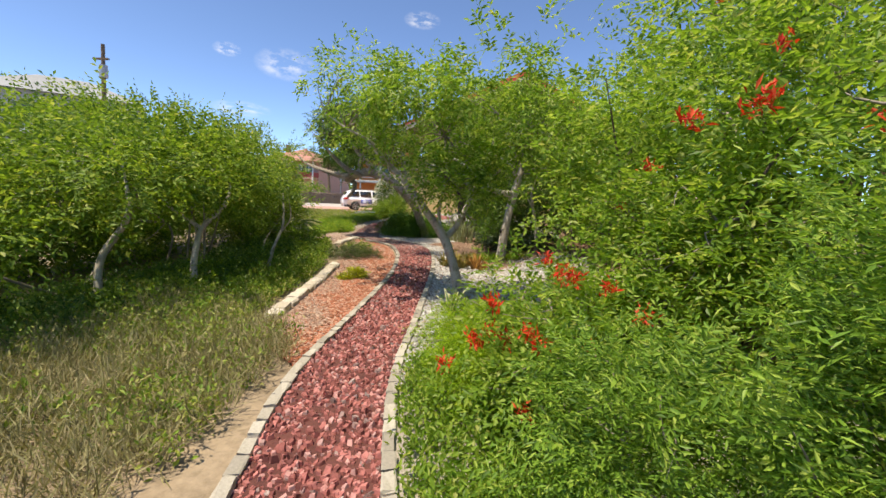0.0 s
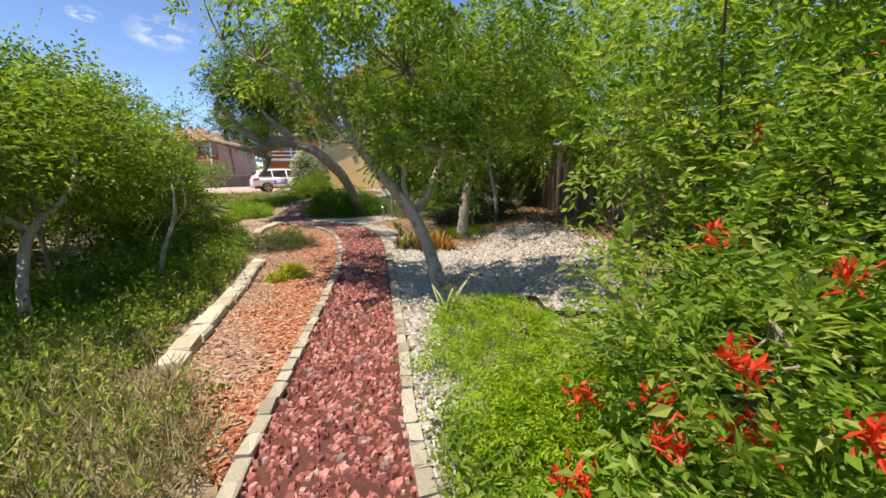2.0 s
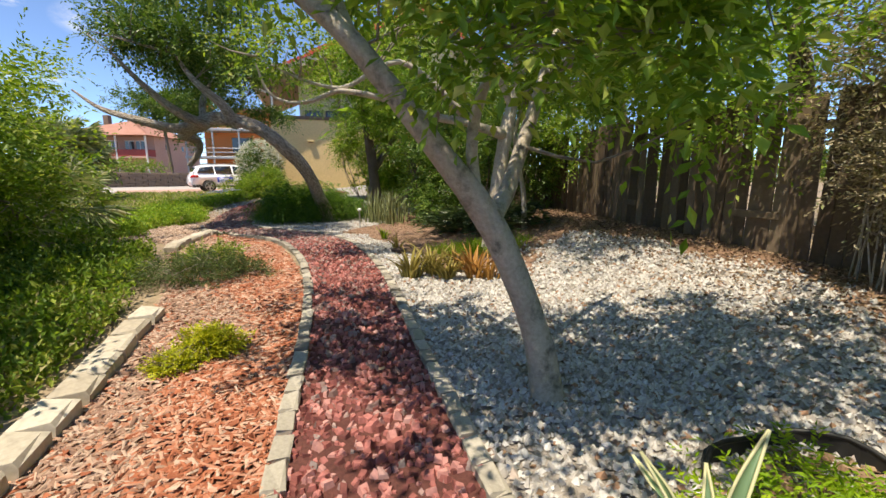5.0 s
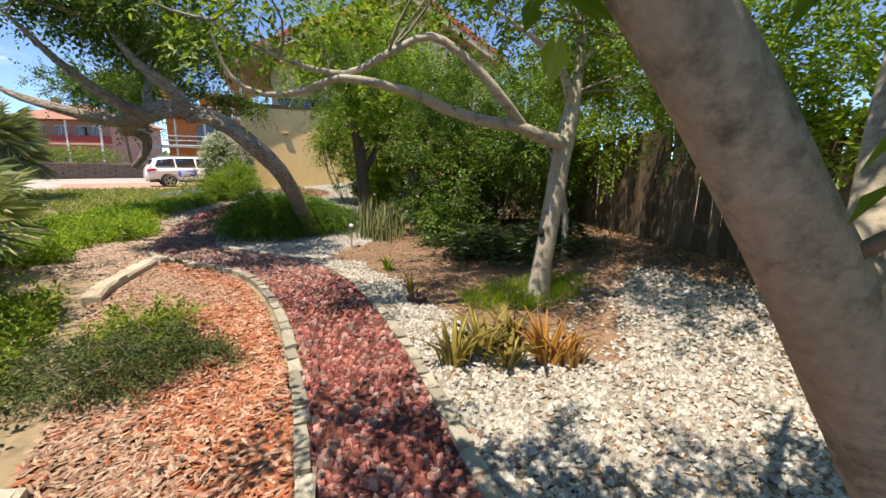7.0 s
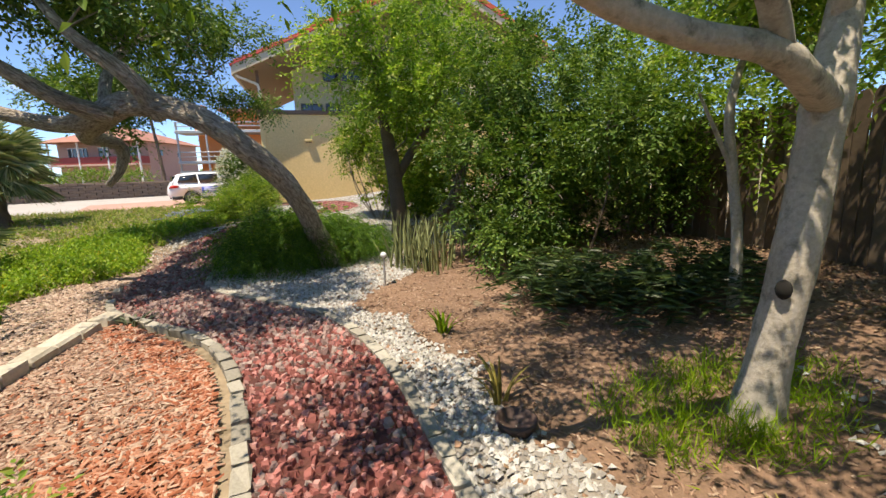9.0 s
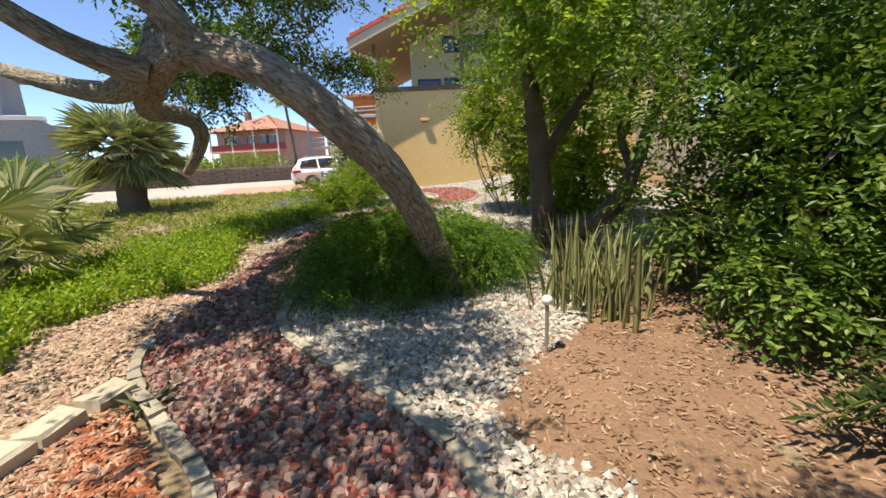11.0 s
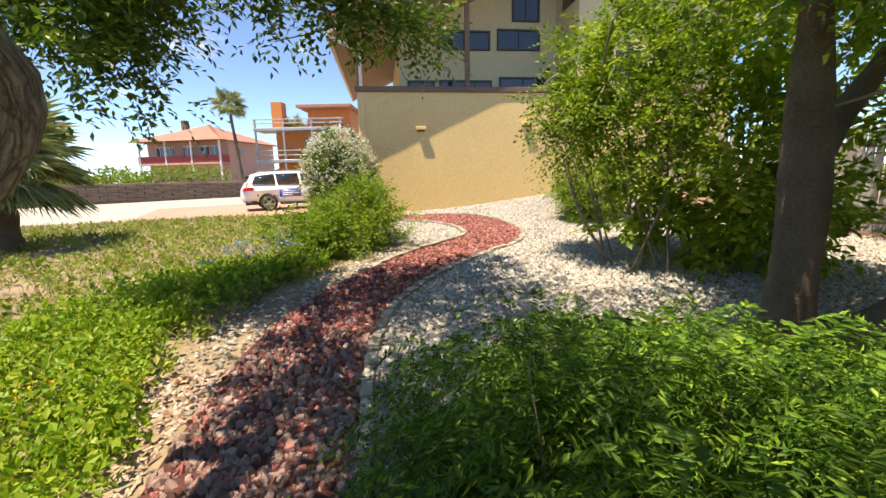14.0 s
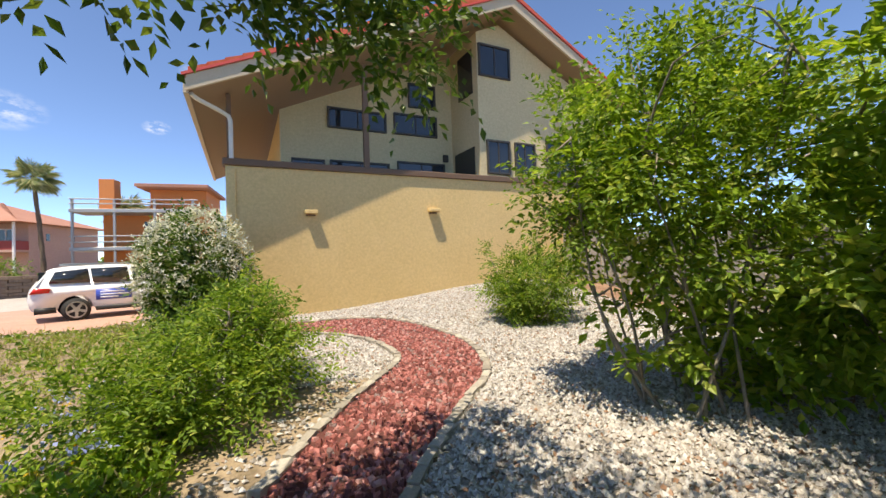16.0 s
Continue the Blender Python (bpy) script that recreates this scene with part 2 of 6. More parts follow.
    straw=leaf_mat("dry_grass", [(0.0, (0.188, 0.163, 0.075)), (0.4, (0.325, 0.300, 0.138)), (0.75, (0.500, 0.425, 0.250)), (1.0, (0.275, 0.300, 0.088))], 0.7, 0.25),
    red=leaf_mat("red_petal", [(0.0, (0.60, 0.025, 0.010)), (0.6, (0.80, 0.06, 0.02)), (1.0, (0.85, 0.16, 0.05))], 0.5, 0.4),
    yellow=leaf_mat("yellow_petal", [(0.0, (0.70, 0.42, 0.02)), (1.0, (0.85, 0.62, 0.04))], 0.5, 0.3),
    blue=leaf_mat("blue_petal", [(0.0, (0.30, 0.36, 0.75)), (1.0, (0.50, 0.55, 0.85))], 0.5, 0.3),
    white_petal=leaf_mat("white_petal", [(0.0, (0.62, 0.60, 0.52)), (1.0, (0.85, 0.83, 0.76))], 0.5, 0.3),
    stucco=surface("yellow_stucco", (0.68, 0.49, 0.22), (0.77, 0.57, 0.28), 2.0, 0.9, 0.25, 0.25, 0.003),
    stucco_pale=surface("pale_stucco", (0.58, 0.48, 0.29), (0.66, 0.56, 0.36), 2.0, 0.9, 0.25, 0.4, 0.005),
    trim=plain("brown_trim", (0.17, 0.105, 0.07), 0.7), soffit=plain("tan_soffit", (0.31, 0.22, 0.145), 0.8),
    fascia=plain("cream_fascia", (0.55, 0.46, 0.34), 0.7), roof_tile=pieces_mat("clay_tile", [(0.0, (0.50, 0.11, 0.06)), (1.0, (0.64, 0.19, 0.10))], 0.8, grain=12),
    metal_red=plain("red_edge_metal", (0.62, 0.09, 0.07), 0.4), pipe=plain("white_pipe", (0.72, 0.69, 0.62), 0.5),
    glass=glass_mat("dark_glass"), frame=plain("dark_frame", (0.045, 0.04, 0.035), 0.5),
    white_paint=plain("white_paint", (0.80, 0.80, 0.79), 0.4), car_paint=plain("white_car_paint", (0.80, 0.81, 0.82), 0.18, 0.0, 3, 0.05),
    black=plain("black_plastic", (0.02, 0.02, 0.02), 0.55), tyre=plain("tyre_rubber", (0.025, 0.025, 0.025), 0.85),
    rim=plain("alloy_rim", (0.55, 0.56, 0.58), 0.3, 0.9), tail=plain("tail_light_red", (0.55, 0.02, 0.015), 0.2), sign_blue=plain("blue_sign", (0.05, 0.09, 0.45), 0.4), sign_line=plain("sign_line", (0.65, 0.70, 0.80), 0.5),
    road=surface("concrete_road", (0.40, 0.36, 0.32), (0.52, 0.48, 0.43), 0.6, 0.9, 0.3, 0.3, 0.01, spot=(0.35, 0.31, 0.27)),
    brickroad=surface("brick_drive", (0.42, 0.24, 0.18), (0.54, 0.34, 0.26), 2.2, 0.9, 0.4, 0.5, 0.01),
    rwall=surface("brown_block_wall", (0.14, 0.10, 0.075), (0.26, 0.19, 0.14), 1.2, 0.95, 0.4, 0.6, 0.02),
    pink=surface("pink_siding", (0.50, 0.32, 0.26), (0.58, 0.39, 0.32), 1.0, 0.85, 0.3, 0.2, 0.01), red_rail=plain("red_balustrade", (0.35, 0.06, 0.05), 0.7),
    far_roof=surface("far_roof", (0.36, 0.17, 0.12), (0.45, 0.24, 0.18), 1.5, 0.9, 0.5, 0.4, 0.03), grey_siding=surface("grey_siding", (0.26, 0.27, 0.27), (0.36, 0.37, 0.37), 1.0, 0.8, 0.3, 0.1, 0.01),
    orange=plain("orange_stucco", (0.62, 0.22, 0.07), 0.8), metalgrey=plain("galvanised", (0.42, 0.42, 0.42), 0.45, 0.6), hedge=leaf_mat("hedge_leaf", GREEN_A, 0.5, 0.2),
    aloe=leaf_mat("aloe_leaf", [(0.0, (0.16, 0.22, 0.05)), (0.5, (0.30, 0.30, 0.08)), (0.75, (0.48, 0.27, 0.07)), (1.0, (0.58, 0.30, 0.09))], 0.4, 0.2),
    aloe_orange=leaf_mat("aloe_orange_leaf", [(0.0, (0.30, 0.26, 0.07)), (0.5, (0.52, 0.27, 0.07)), (1.0, (0.62, 0.26, 0.08))], 0.4, 0.2),
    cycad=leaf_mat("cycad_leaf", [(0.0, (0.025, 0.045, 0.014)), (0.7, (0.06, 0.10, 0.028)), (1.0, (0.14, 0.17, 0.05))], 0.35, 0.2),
    scrub=leaf_mat("scrub_leaf", [(0.0, (0.045, 0.075, 0.02)), (0.6, (0.10, 0.15, 0.04)), (1.0, (0.22, 0.22, 0.09))], 0.5, 0.3),
    agave=leaf_mat("agave_leaf", [(0.0, (0.10, 0.18, 0.09)), (1.0, (0.16, 0.25, 0.13))], 0.45, 0.08), cream=leaf_mat("cream_margin", [(0.0, (0.55, 0.52, 0.28)), (1.0, (0.65, 0.62, 0.38))], 0.5, 0.1),
    snake=leaf_mat("snake_leaf", [(0.0, (0.14, 0.18, 0.06)), (0.5, (0.28, 0.31, 0.13)), (1.0, (0.48, 0.46, 0.26))], 0.4, 0.15),
    palm_leaf=leaf_mat("palm_leaf", [(0.0, (0.168, 0.240, 0.084)), (0.6, (0.384, 0.432, 0.216)), (1.0, (0.672, 0.636, 0.408))], 0.35, 0.25), hole=plain("hollow_shade", (0.012, 0.01, 0.008), 0.95),
    clay=plain("dark_pot", (0.09, 0.055, 0.045), 0.7), cloud=cloud_mat(),
)


# ---- building helpers ----
def ss(a, b, v):
    t = np.clip((v - a) / (b - a), 0, 1)
    return t * t * (3 - 2 * t)


def G(x, y):
    """Height of the ground."""
    z = -0.13 * (1 - ss(8.0, 11.0, y))
    z = z + 0.40 * ss(17.0, 21.5, y) * ss(-7.5, -3.5, x)
    z = z + 0.22 * ss(18.5, 25.0, y) * (1 - ss(-7.5, -3.5, x))
    z = z + 0.33 * ss(0.8, 3.8, x) * (1 - ss(15, 19, y))
    z = z - 0.12 * (1 - ss(-7.0, -3.8, x)) * (1 - ss(17, 21, y))
    z = z + 0.5 * ss(-3.0, 3.5, x) * ss(24.0, 28.3, y) * ss(16, 9, x)
    return z


RNG = np.random.default_rng(7)


def mesh_np(name, verts, faces, mat, smooth=False, mats=None):
    """A mesh from arrays: verts (n, 3), faces (m, k)."""
    verts, faces = np.asarray(verts, np.float32), np.asarray(faces, np.int32)
    me = bpy.data.meshes.new(name)
    k = faces.shape[1]
    me.vertices.add(len(verts))
    me.vertices.foreach_set("co", verts.ravel())
    me.loops.add(faces.size)
    me.loops.foreach_set("vertex_index", faces.ravel())
    me.polygons.add(len(faces))
    me.polygons.foreach_set("loop_start", np.arange(0, faces.size, k, dtype=np.int32))
    me.polygons.foreach_set("use_smooth", np.full(len(faces), smooth))
    me.materials.append(mat)
    me.update(calc_edges=True)
    return me


def thing(name, label, category, group="", at=(0, 0, 0), kind=""):
    e = new(name)
    e.empty_display_size = 0.2
    e.location = at
    return tagged(e, label, category, group, kind)


def hang(name, me, parent, label=""):
    ob = new(name, me)
    if parent is not None:
        ob.parent = parent
        ob.matrix_parent_inverse = Matrix.Translation(parent.location).inverted() if parent.parent is None else Matrix.Identity(4)
    if label:
        ob["label"] = label
    return ob


def part(name, bm, mat, parent, label="", smooth=False):
    me = bpy.data.meshes.new(name)
    bm.to_mesh(me)
    bm.free()
    me.materials.append(mat)
    if smooth:
        me.polygons.foreach_set("use_smooth", np.ones(len(me.polygons), bool))
    return hang(name, me, parent, label)


def box(bm, a, b, bevel=0.0, m=None):
    """A box between two corners, with worn edges."""
    r = bmesh.ops.create_cube(bm, size=1)
    vs = r["verts"]
    c = [(p + q) / 2 for p, q in zip(a, b)]
    s = [abs(q - p) for p, q in zip(a, b)]
    for v in vs:
        v.co = Vector((v.co.x * s[0] + c[0], v.co.y * s[1] + c[1], v.co.z * s[2] + c[2]))
    if bevel:
        es = list({e for v in vs for e in v.link_edges})
        out = bmesh.ops.bevel(bm, geom=es, offset=bevel, segments=1, affect="EDGES")
        vs = list({v for f in out["faces"] for v in f.verts} | {v for v in vs if v.is_valid})
    if m is not None:
        bmesh.ops.transform(bm, matrix=m, verts=vs)
    return bm


def boxed(name, a, b, mat, parent, bevel=0.01, m=None, label=""):
    return part(name, box(bmesh.new(), a, b, bevel, m), mat, parent, label)


def curve_pts(ctrl, step=0.1):
    """A smooth line through control points (Catmull-Rom)."""
    c = np.array(ctrl, float)
    c = np.vstack([2 * c[0] - c[1], c, 2 * c[-1] - c[-2]])
    out = []
    for i in range(1, len(c) - 2):
        n = max(2, int(np.linalg.norm(c[i + 1] - c[i]) / step))
        t = np.linspace(0, 1, n, endpoint=False)[:, None]
        p0, p1, p2, p3 = c[i - 1], c[i], c[i + 1], c[i + 2]
        out.append(0.5 * (2 * p1 + (p2 - p0) * t + (2 * p0 - 5 * p1 + 4 * p2 - p3) * t**2 + (3 * p1 - p0 - 3 * p2 + p3) * t**3))
    out.append(c[-2][None])
    return np.vstack(out)


def tube_arrays(ctrl, radii, sides=10, rough=0.06, step=0.12, seed=0):
    """A tapered, uneven limb along control points."""
    rng = np.random.default_rng(seed)
    pr = curve_pts([(*p, r) for p, r in zip(ctrl, radii)], step)
    p, r = pr[:, :3], pr[:, 3]
    d = np.gradient(p, axis=0)
    d /= np.linalg.norm(d, axis=1)[:, None] + 1e-9
    ref = np.array([0.31, 0.87, 0.38])
    u = np.cross(d, ref)
    u /= np.linalg.norm(u, axis=1)[:, None] + 1e-9
    w = np.cross(d, u)
    a = np.linspace(0, 2 * np.pi, sides, endpoint=False)
    ph = rng.uniform(0, 6, 4)
    s = np.arange(len(p)) * step
    wob = 1 + rough * (np.sin(3 * a[None] + s[:, None] * 2.1 + ph[0]) + 0.7 * np.sin(2 * a[None] - s[:, None] * 3.7 + ph[1]) + 0.5 * np.sin(5 * a[None] + s[:, None] * 6 + ph[2])) + rng.normal(0, rough * 0.35, (len(p), sides))
    v = p[:, None] + (r[:, None] * wob)[..., None] * (np.cos(a)[None, :, None] * u[:, None] + np.sin(a)[None, :, None] * w[:, None])
    n = len(p)
    i, j = np.meshgrid(np.arange(n - 1), np.arange(sides), indexing="ij")
    f = np.stack([i * sides + j, i * sides + (j + 1) % sides, (i + 1) * sides + (j + 1) % sides, (i + 1) * sides + j], -1).reshape(-1, 4)
    return v.reshape(-1, 3), f


def join_arrays(parts):
    vs, fs, o = [], [], 0
    for v, f in parts:
        vs.append(v)
        fs.append(f + o)
        o += len(v)
    return np.vstack(vs), np.vstack(fs)


def unit(v):
    return v / (np.linalg.norm(v, axis=-1, keepdims=True) + 1e-9)


def leaves(centres, outward, length, width, rng, spread=0.9, droop=0.0, fold=0.25, facing=None):
    """Folded leaf blades at the given places: two triangles each."""
    n = len(centres)
    d = unit(outward * (1 - spread) + rng.normal(0, 1, (n, 3)) * spread + np.array([0, 0, -droop]))
    up = unit(rng.normal(0, 0.6, (n, 3)) + np.array([0, 0, 1.0]) if facing is None else facing + rng.normal(0, 0.28, (n, 3)))
    side = unit(np.cross(d, up))
    nor = np.cross(side, d)
    ln = (length * rng.uniform(0.65, 1.3, n))[:, None]
    wd = (width * rng.uniform(0.7, 1.25, n))[:, None]
    base = centres
    tip = base + d * ln
    mid = base + d * ln * 0.45
    v = np.stack([base, mid + side * wd / 2 + nor * wd * fold, tip, mid - side * wd / 2 + nor * wd * fold], 1).reshape(-1, 3)
    k = np.arange(n)[:, None] * 4
    f = np.concatenate([k + [0, 1, 2], k + [0, 2, 3]], 1).reshape(-1, 3)
    return v, f


def clumped(blobs, clumps, per, clump_r, rng, shell=0.55, flat=0.7):
    """Places and outward ways of leaves that sit in clumps near the skin of a group of lumpy volumes."""
    blobs = np.array(blobs, float)
    vol = blobs[:, 3] * blobs[:, 4] + blobs[:, 3] * blobs[:, 5] + blobs[:, 4] * blobs[:, 5]
    which = rng.choice(len(blobs), clumps, p=vol / vol.sum())
    d = unit(rng.normal(0, 1, (clumps, 3)))
    r = 1 - shell * rng.random(clumps) ** 1.6
    lump = np.array([noise.noise(Vector(q) * 2.3 + Vector((w * 3.1, 0.7, w))) for q, w in zip(d, which)])
    r = r * (rng.uniform(0.86, 1.12, clumps) + 0.42 * lump)
    c = blobs[which, :3] + d * r[:, None] * blobs[which, 3:]
    size = clump_r * rng.uniform(0.5, 1.4, clumps)
    i = np.repeat(np.arange(clumps), per)
    off = rng.normal(0, 0.5, (len(i), 3)) * np.array([1, 1, flat])
    p = c[i] + off * size[i][:, None]
    return p, unit(d[i] + 0.6 * off + np.array([0, 0, 0.25])), c


def sprays(blobs, clumps, per, clump_r, rng, shell=0.55, droop=0.0, on_shoot=9, reach=1.5):
    """Leaf places along short shoots: each clump sends out a few shoots with leaves on both sides."""
    _, _, c = clumped(blobs, clumps, 1, clump_r, rng, shell)
    b = np.array(blobs, float)
    near = np.argmin(np.linalg.norm((c[:, None] - b[None, :, :3]) / b[None, :, 3:], axis=2), axis=1)
    d = unit((c - b[near, :3]) / b[near, 3:])
    i = np.repeat(np.arange(clumps), max(2, round(per / on_shoot)))
    n = len(i)
    way = unit(d[i] * 0.8 + rng.normal(0, 0.7, (n, 3)) + np.array([0, 0, 0.2 - 0.5 * droop]))
    ln = (clump_r * reach * rng.uniform(0.45, 1.25, n))[:, None]
    t = ((np.arange(on_shoot) + 1.0) / on_shoot)[None]
    root = c[i] - d[i] * 0.4 * clump_r + rng.normal(0, clump_r * 0.22, (n, 3))
    p = root[:, None] + way[:, None] * (ln * t)[..., None]
    p[..., 2] -= droop * ln * t**2
    side = unit(np.cross(way, np.array([0, 0, 1.0]) + rng.normal(0, 0.3, (n, 3))))
    nor = unit(np.cross(side, way))
    sg = np.where(np.arange(on_shoot) % 2, 1.0, -1.0)[None, :, None]
    sg = np.repeat(sg, n, 0)
    sg[:, -1] = 0.0
    o = unit(way[:, None] * 0.6 + side[:, None] * sg * 0.9 + np.array([0, 0, -1.0]) * (0.1 + 0.8 * droop * t[..., None]))
    return p.reshape(-1, 3), o.reshape(-1, 3), np.repeat(nor, on_shoot, 0), c


def above_ground(v, low=0.01):
    v = v.copy()
    v[:, 2] = np.maximum(v[:, 2], G(v[:, 0], v[:, 1]) + low)
    return v


# ---- ground, path, beds ----
PATH_EDGES = [
    (-0.12, 0.2, 0.90, 0.0), (-0.38, 1.4, 0.58, 1.2), (-0.72, 2.7, 0.20, 2.7), (-0.98, 4.2, -0.05, 4.2), (-1.00, 6.0, -0.11, 6.0), (-1.03, 8.0, -0.17, 8.0), (-1.08, 9.5, -0.22, 9.5),
    (-1.22, 10.7, -0.31, 10.7), (-1.45, 11.8, -0.43, 11.7), (-1.75, 12.75, -0.60, 12.6), (-2.20, 13.5, -0.95, 13.55), (-2.75, 13.98, -1.40, 14.15),
    (-3.30, 14.45, -1.90, 14.6), (-3.65, 15.0, -2.45, 15.1), (-3.85, 15.6, -2.78, 15.65), (-4.00, 16.6, -2.95, 16.6), (-4.15, 17.6, -3.05, 17.6),
    (-4.15, 18.6, -3.08, 18.6), (-3.90, 19.5, -2.92, 19.4), (-3.40, 20.35, -2.50, 20.1), (-2.90, 21.2, -1.80, 20.95), (-2.30, 22.1, -1.15, 21.7),
    (-1.85, 22.8, -0.75, 22.6), (-1.75, 23.5, -0.55, 23.6), (-1.90, 24.4, -0.65, 24.9), (-2.25, 25.1, -1.10, 26.1), (-2.80, 25.6, -1.90, 26.8), (-3.60, 25.9, -3.0, 27.1)]
WALL_LINE = [(-1.93, 5.55), (-2.03, 6.4), (-2.17, 7.6), (-2.33, 8.9), (-2.45, 9.8), (-2.85, 11.1), (-3.28, 12.3), (-3.36, 13.2), (-3.33, 14.0), (-3.28, 14.4)]
FENCE_LINE = [(4.45, 2.0), (4.30, 6.0), (4.15, 9.0), (4.12, 11.4), (4.40, 13.5), (4.55, 16.3), (4.85, 19.5), (5.2, 23.0), (5.6, 26.5), (5.9, 30.0)]
LEFT_EDGE = curve_pts([p[:2] for p in PATH_EDGES], 0.1)
RIGHT_EDGE = curve_pts([p[2:] for p in PATH_EDGES], 0.1)
FENCE = curve_pts(FENCE_LINE, 0.1)
WALL = curve_pts(WALL_LINE, 0.1)


def x_of(line, y):
    o = np.argsort(line[:, 1])
    return np.interp(y, line[o, 1], line[o, 0])


def by_ctrl(ctrl, n_per):
    """The smooth line with the same number of steps between all control points."""
    c = np.array(ctrl, float)
    c = np.vstack([2 * c[0] - c[1], c, 2 * c[-1] - c[-2]])
    t = np.linspace(0, 1, n_per, endpoint=False)[:, None]
    out = [0.5 * (2 * c[i] + (c[i + 1] - c[i - 1]) * t + (2 * c[i - 1] - 5 * c[i] + 4 * c[i + 1] - c[i + 2]) * t**2 + (3 * c[i] - c[i - 1] - 3 * c[i + 1] + c[i + 2]) * t**3) for i in range(1, len(c) - 2)]
    return np.vstack(out + [c[-2][None]])


def sheet(name, a, b, lift, mat, across=8, lumps=0.012):
    """A bed between two lines, following the ground."""
    w = np.linspace(0, 1, across + 1)[None, :, None]
    p = a[:, None] * (1 - w) + b[:, None] * w
    z = G(p[..., 0], p[..., 1]) + lift + lumps * np.sin(p[..., 0] * 9.1) * np.cos(p[..., 1] * 7.3)
    v = np.concatenate([p, z[..., None]], -1).reshape(-1, 3)
    n, k = len(a), across + 1
    i, j = np.meshgrid(np.arange(n - 1), np.arange(across), indexing="ij")
    f = np.stack([i * k + j, (i + 1) * k + j, (i + 1) * k + j + 1, i * k + j + 1], -1).reshape(-1, 4)[:, ::-1]
    return new(name, mesh_np(name, v, f, mat, True))


def ground_axis(lo, hi, near_lo, near_hi, step):
    mid = np.arange(near_lo, near_hi + step, step)
    a = near_lo - np.geomspace(step, near_lo - lo, 22)[::-1]
    b = mid[-1] + np.geomspace(step, hi - mid[-1], 22)
    return np.concatenate([a, mid, b])


gx, gy = ground_axis(-900, 900, -12, 7, 0.25), ground_axis(-300, 1500, -2, 32, 0.25)
XX, YY = np.meshgrid(gx, gy, indexing="ij")
ZZ = G(XX, YY) + 0.015 * np.sin(XX * 3.1) * np.cos(YY * 2.7)
k = len(gy)
ii, jj = np.meshgrid(np.arange(len(gx) - 1), np.arange(k - 1), indexing="ij")
ground = new("ground", mesh_np("ground", np.stack([XX, YY, ZZ], -1).reshape(-1, 3), np.stack([ii * k + jj, (ii + 1) * k + jj, (ii + 1) * k + jj + 1, ii * k + jj + 1], -1).reshape(-1, 4), M["soil"], True))
tagged(ground, "sandy soil ground with dry patches", "ground", kind="structure")

la, ra = by_ctrl([p[:2] for p in PATH_EDGES], 12), by_ctrl([p[2:] for p in PATH_EDGES], 12)
tagged(sheet("path", la, ra, 0.022, M["lavabed"]), "winding garden path of dark red lava rock", "path", kind="structure")
ma, mb = by_ctrl([(-1.8, 4.9)] + WALL_LINE[1:9], 12), by_ctrl([(-1.06, 4.3), (-1.02, 6.2), (-1.04, 7.6), (-1.10, 8.9), (-1.17, 9.9), (-1.42, 11.2), (-1.72, 12.3), (-2.15, 13.2), (-3.15, 14.2)], 12)
tagged(sheet("mulch_bed", ma, mb, 0.03, M["mulchbed"]), "planting bed covered in orange red wood mulch", "mulch bed", kind="structure")


def white_zone(x, y):
    """Where pale stone covers the bed, 0 to 1."""
    r = x_of(RIGHT_EDGE, y)
    wob = 0.25 * np.sin(x * 2.3 + y * 1.1) + 0.18 * np.sin(x * 5.1 - y * 3.7)
    a = ss(10.7, 9.7, y + wob * 1.2 - 0.55 * np.maximum(x - 1.2, 0)) * ss(3.6, 2.5, x + wob)
    strip = ss(r + 0.75, r + 0.4, x + wob * 0.5) * ss(15.5, 14.5, y)
    oak = ss(-0.2, -0.8, x + wob - 0.25 * (y - 15)) * ss(13.6, 14.3, y)
    end = ss(17.6, 18.8, y + wob) * ss(4.6, 4.0, x)
    return np.clip(np.maximum.reduce([a, strip, oak, end]), 0, 1)


gy2 = np.arange(0.1, 32.01, 0.1)
ra2, fb = np.stack([x_of(RIGHT_EDGE, gy2), gy2], 1), np.stack([x_of(FENCE, gy2) + 0.5, gy2], 1)
right_bed = sheet("gravel_bed", ra2, fb, 0.02, M["brownbed"], across=60)
right_bed.data.materials.append(M["shellbed"])
fc = np.array([p.center[:2] for p in right_bed.data.polygons])
right_bed.data.polygons.foreach_set("material_index", (white_zone(fc[:, 0], fc[:, 1]) > 0.45).astype(np.int32))
tagged(right_bed, "garden bed of pale crushed stone and brown bark", "gravel bed", kind="structure")

road_a = np.array([(-60, 14.5), (-30, 24.3), (-18, 28.6), (-11.5, 30.0), (-7.5, 30.5), (-5.6, 33.5)], float)
road_b = np.array([(-66, 24), (-40, 36), (-28, 43.0), (-22, 47.5), (-14, 53), (-8, 58)], float)
tagged(sheet("road", by_ctrl(road_a, 10), by_ctrl(road_b, 10), 0.02, M["road"], 10, 0.0), "pale concrete street", "road", kind="structure")
tagged(sheet("drive", by_ctrl([(-12.5, 30.2), (-9.5, 30.4), (-7.4, 30.6), (-5.6, 33.6)], 8), by_ctrl([(-15, 36.0), (-12.5, 38.0), (-10, 40), (-6.5, 42.0)], 8), 0.04, M["brickroad"], 8, 0.0), "reddish brick parking drive", "driveway", kind="structure")


# ---- stones, chips: things nobody could count ----
def stones(name, pts, size, mat, rng, label, category, flat=0.55, sides=5):
    """Loose angular stones: a top cap over a ring."""
    n = len(pts)
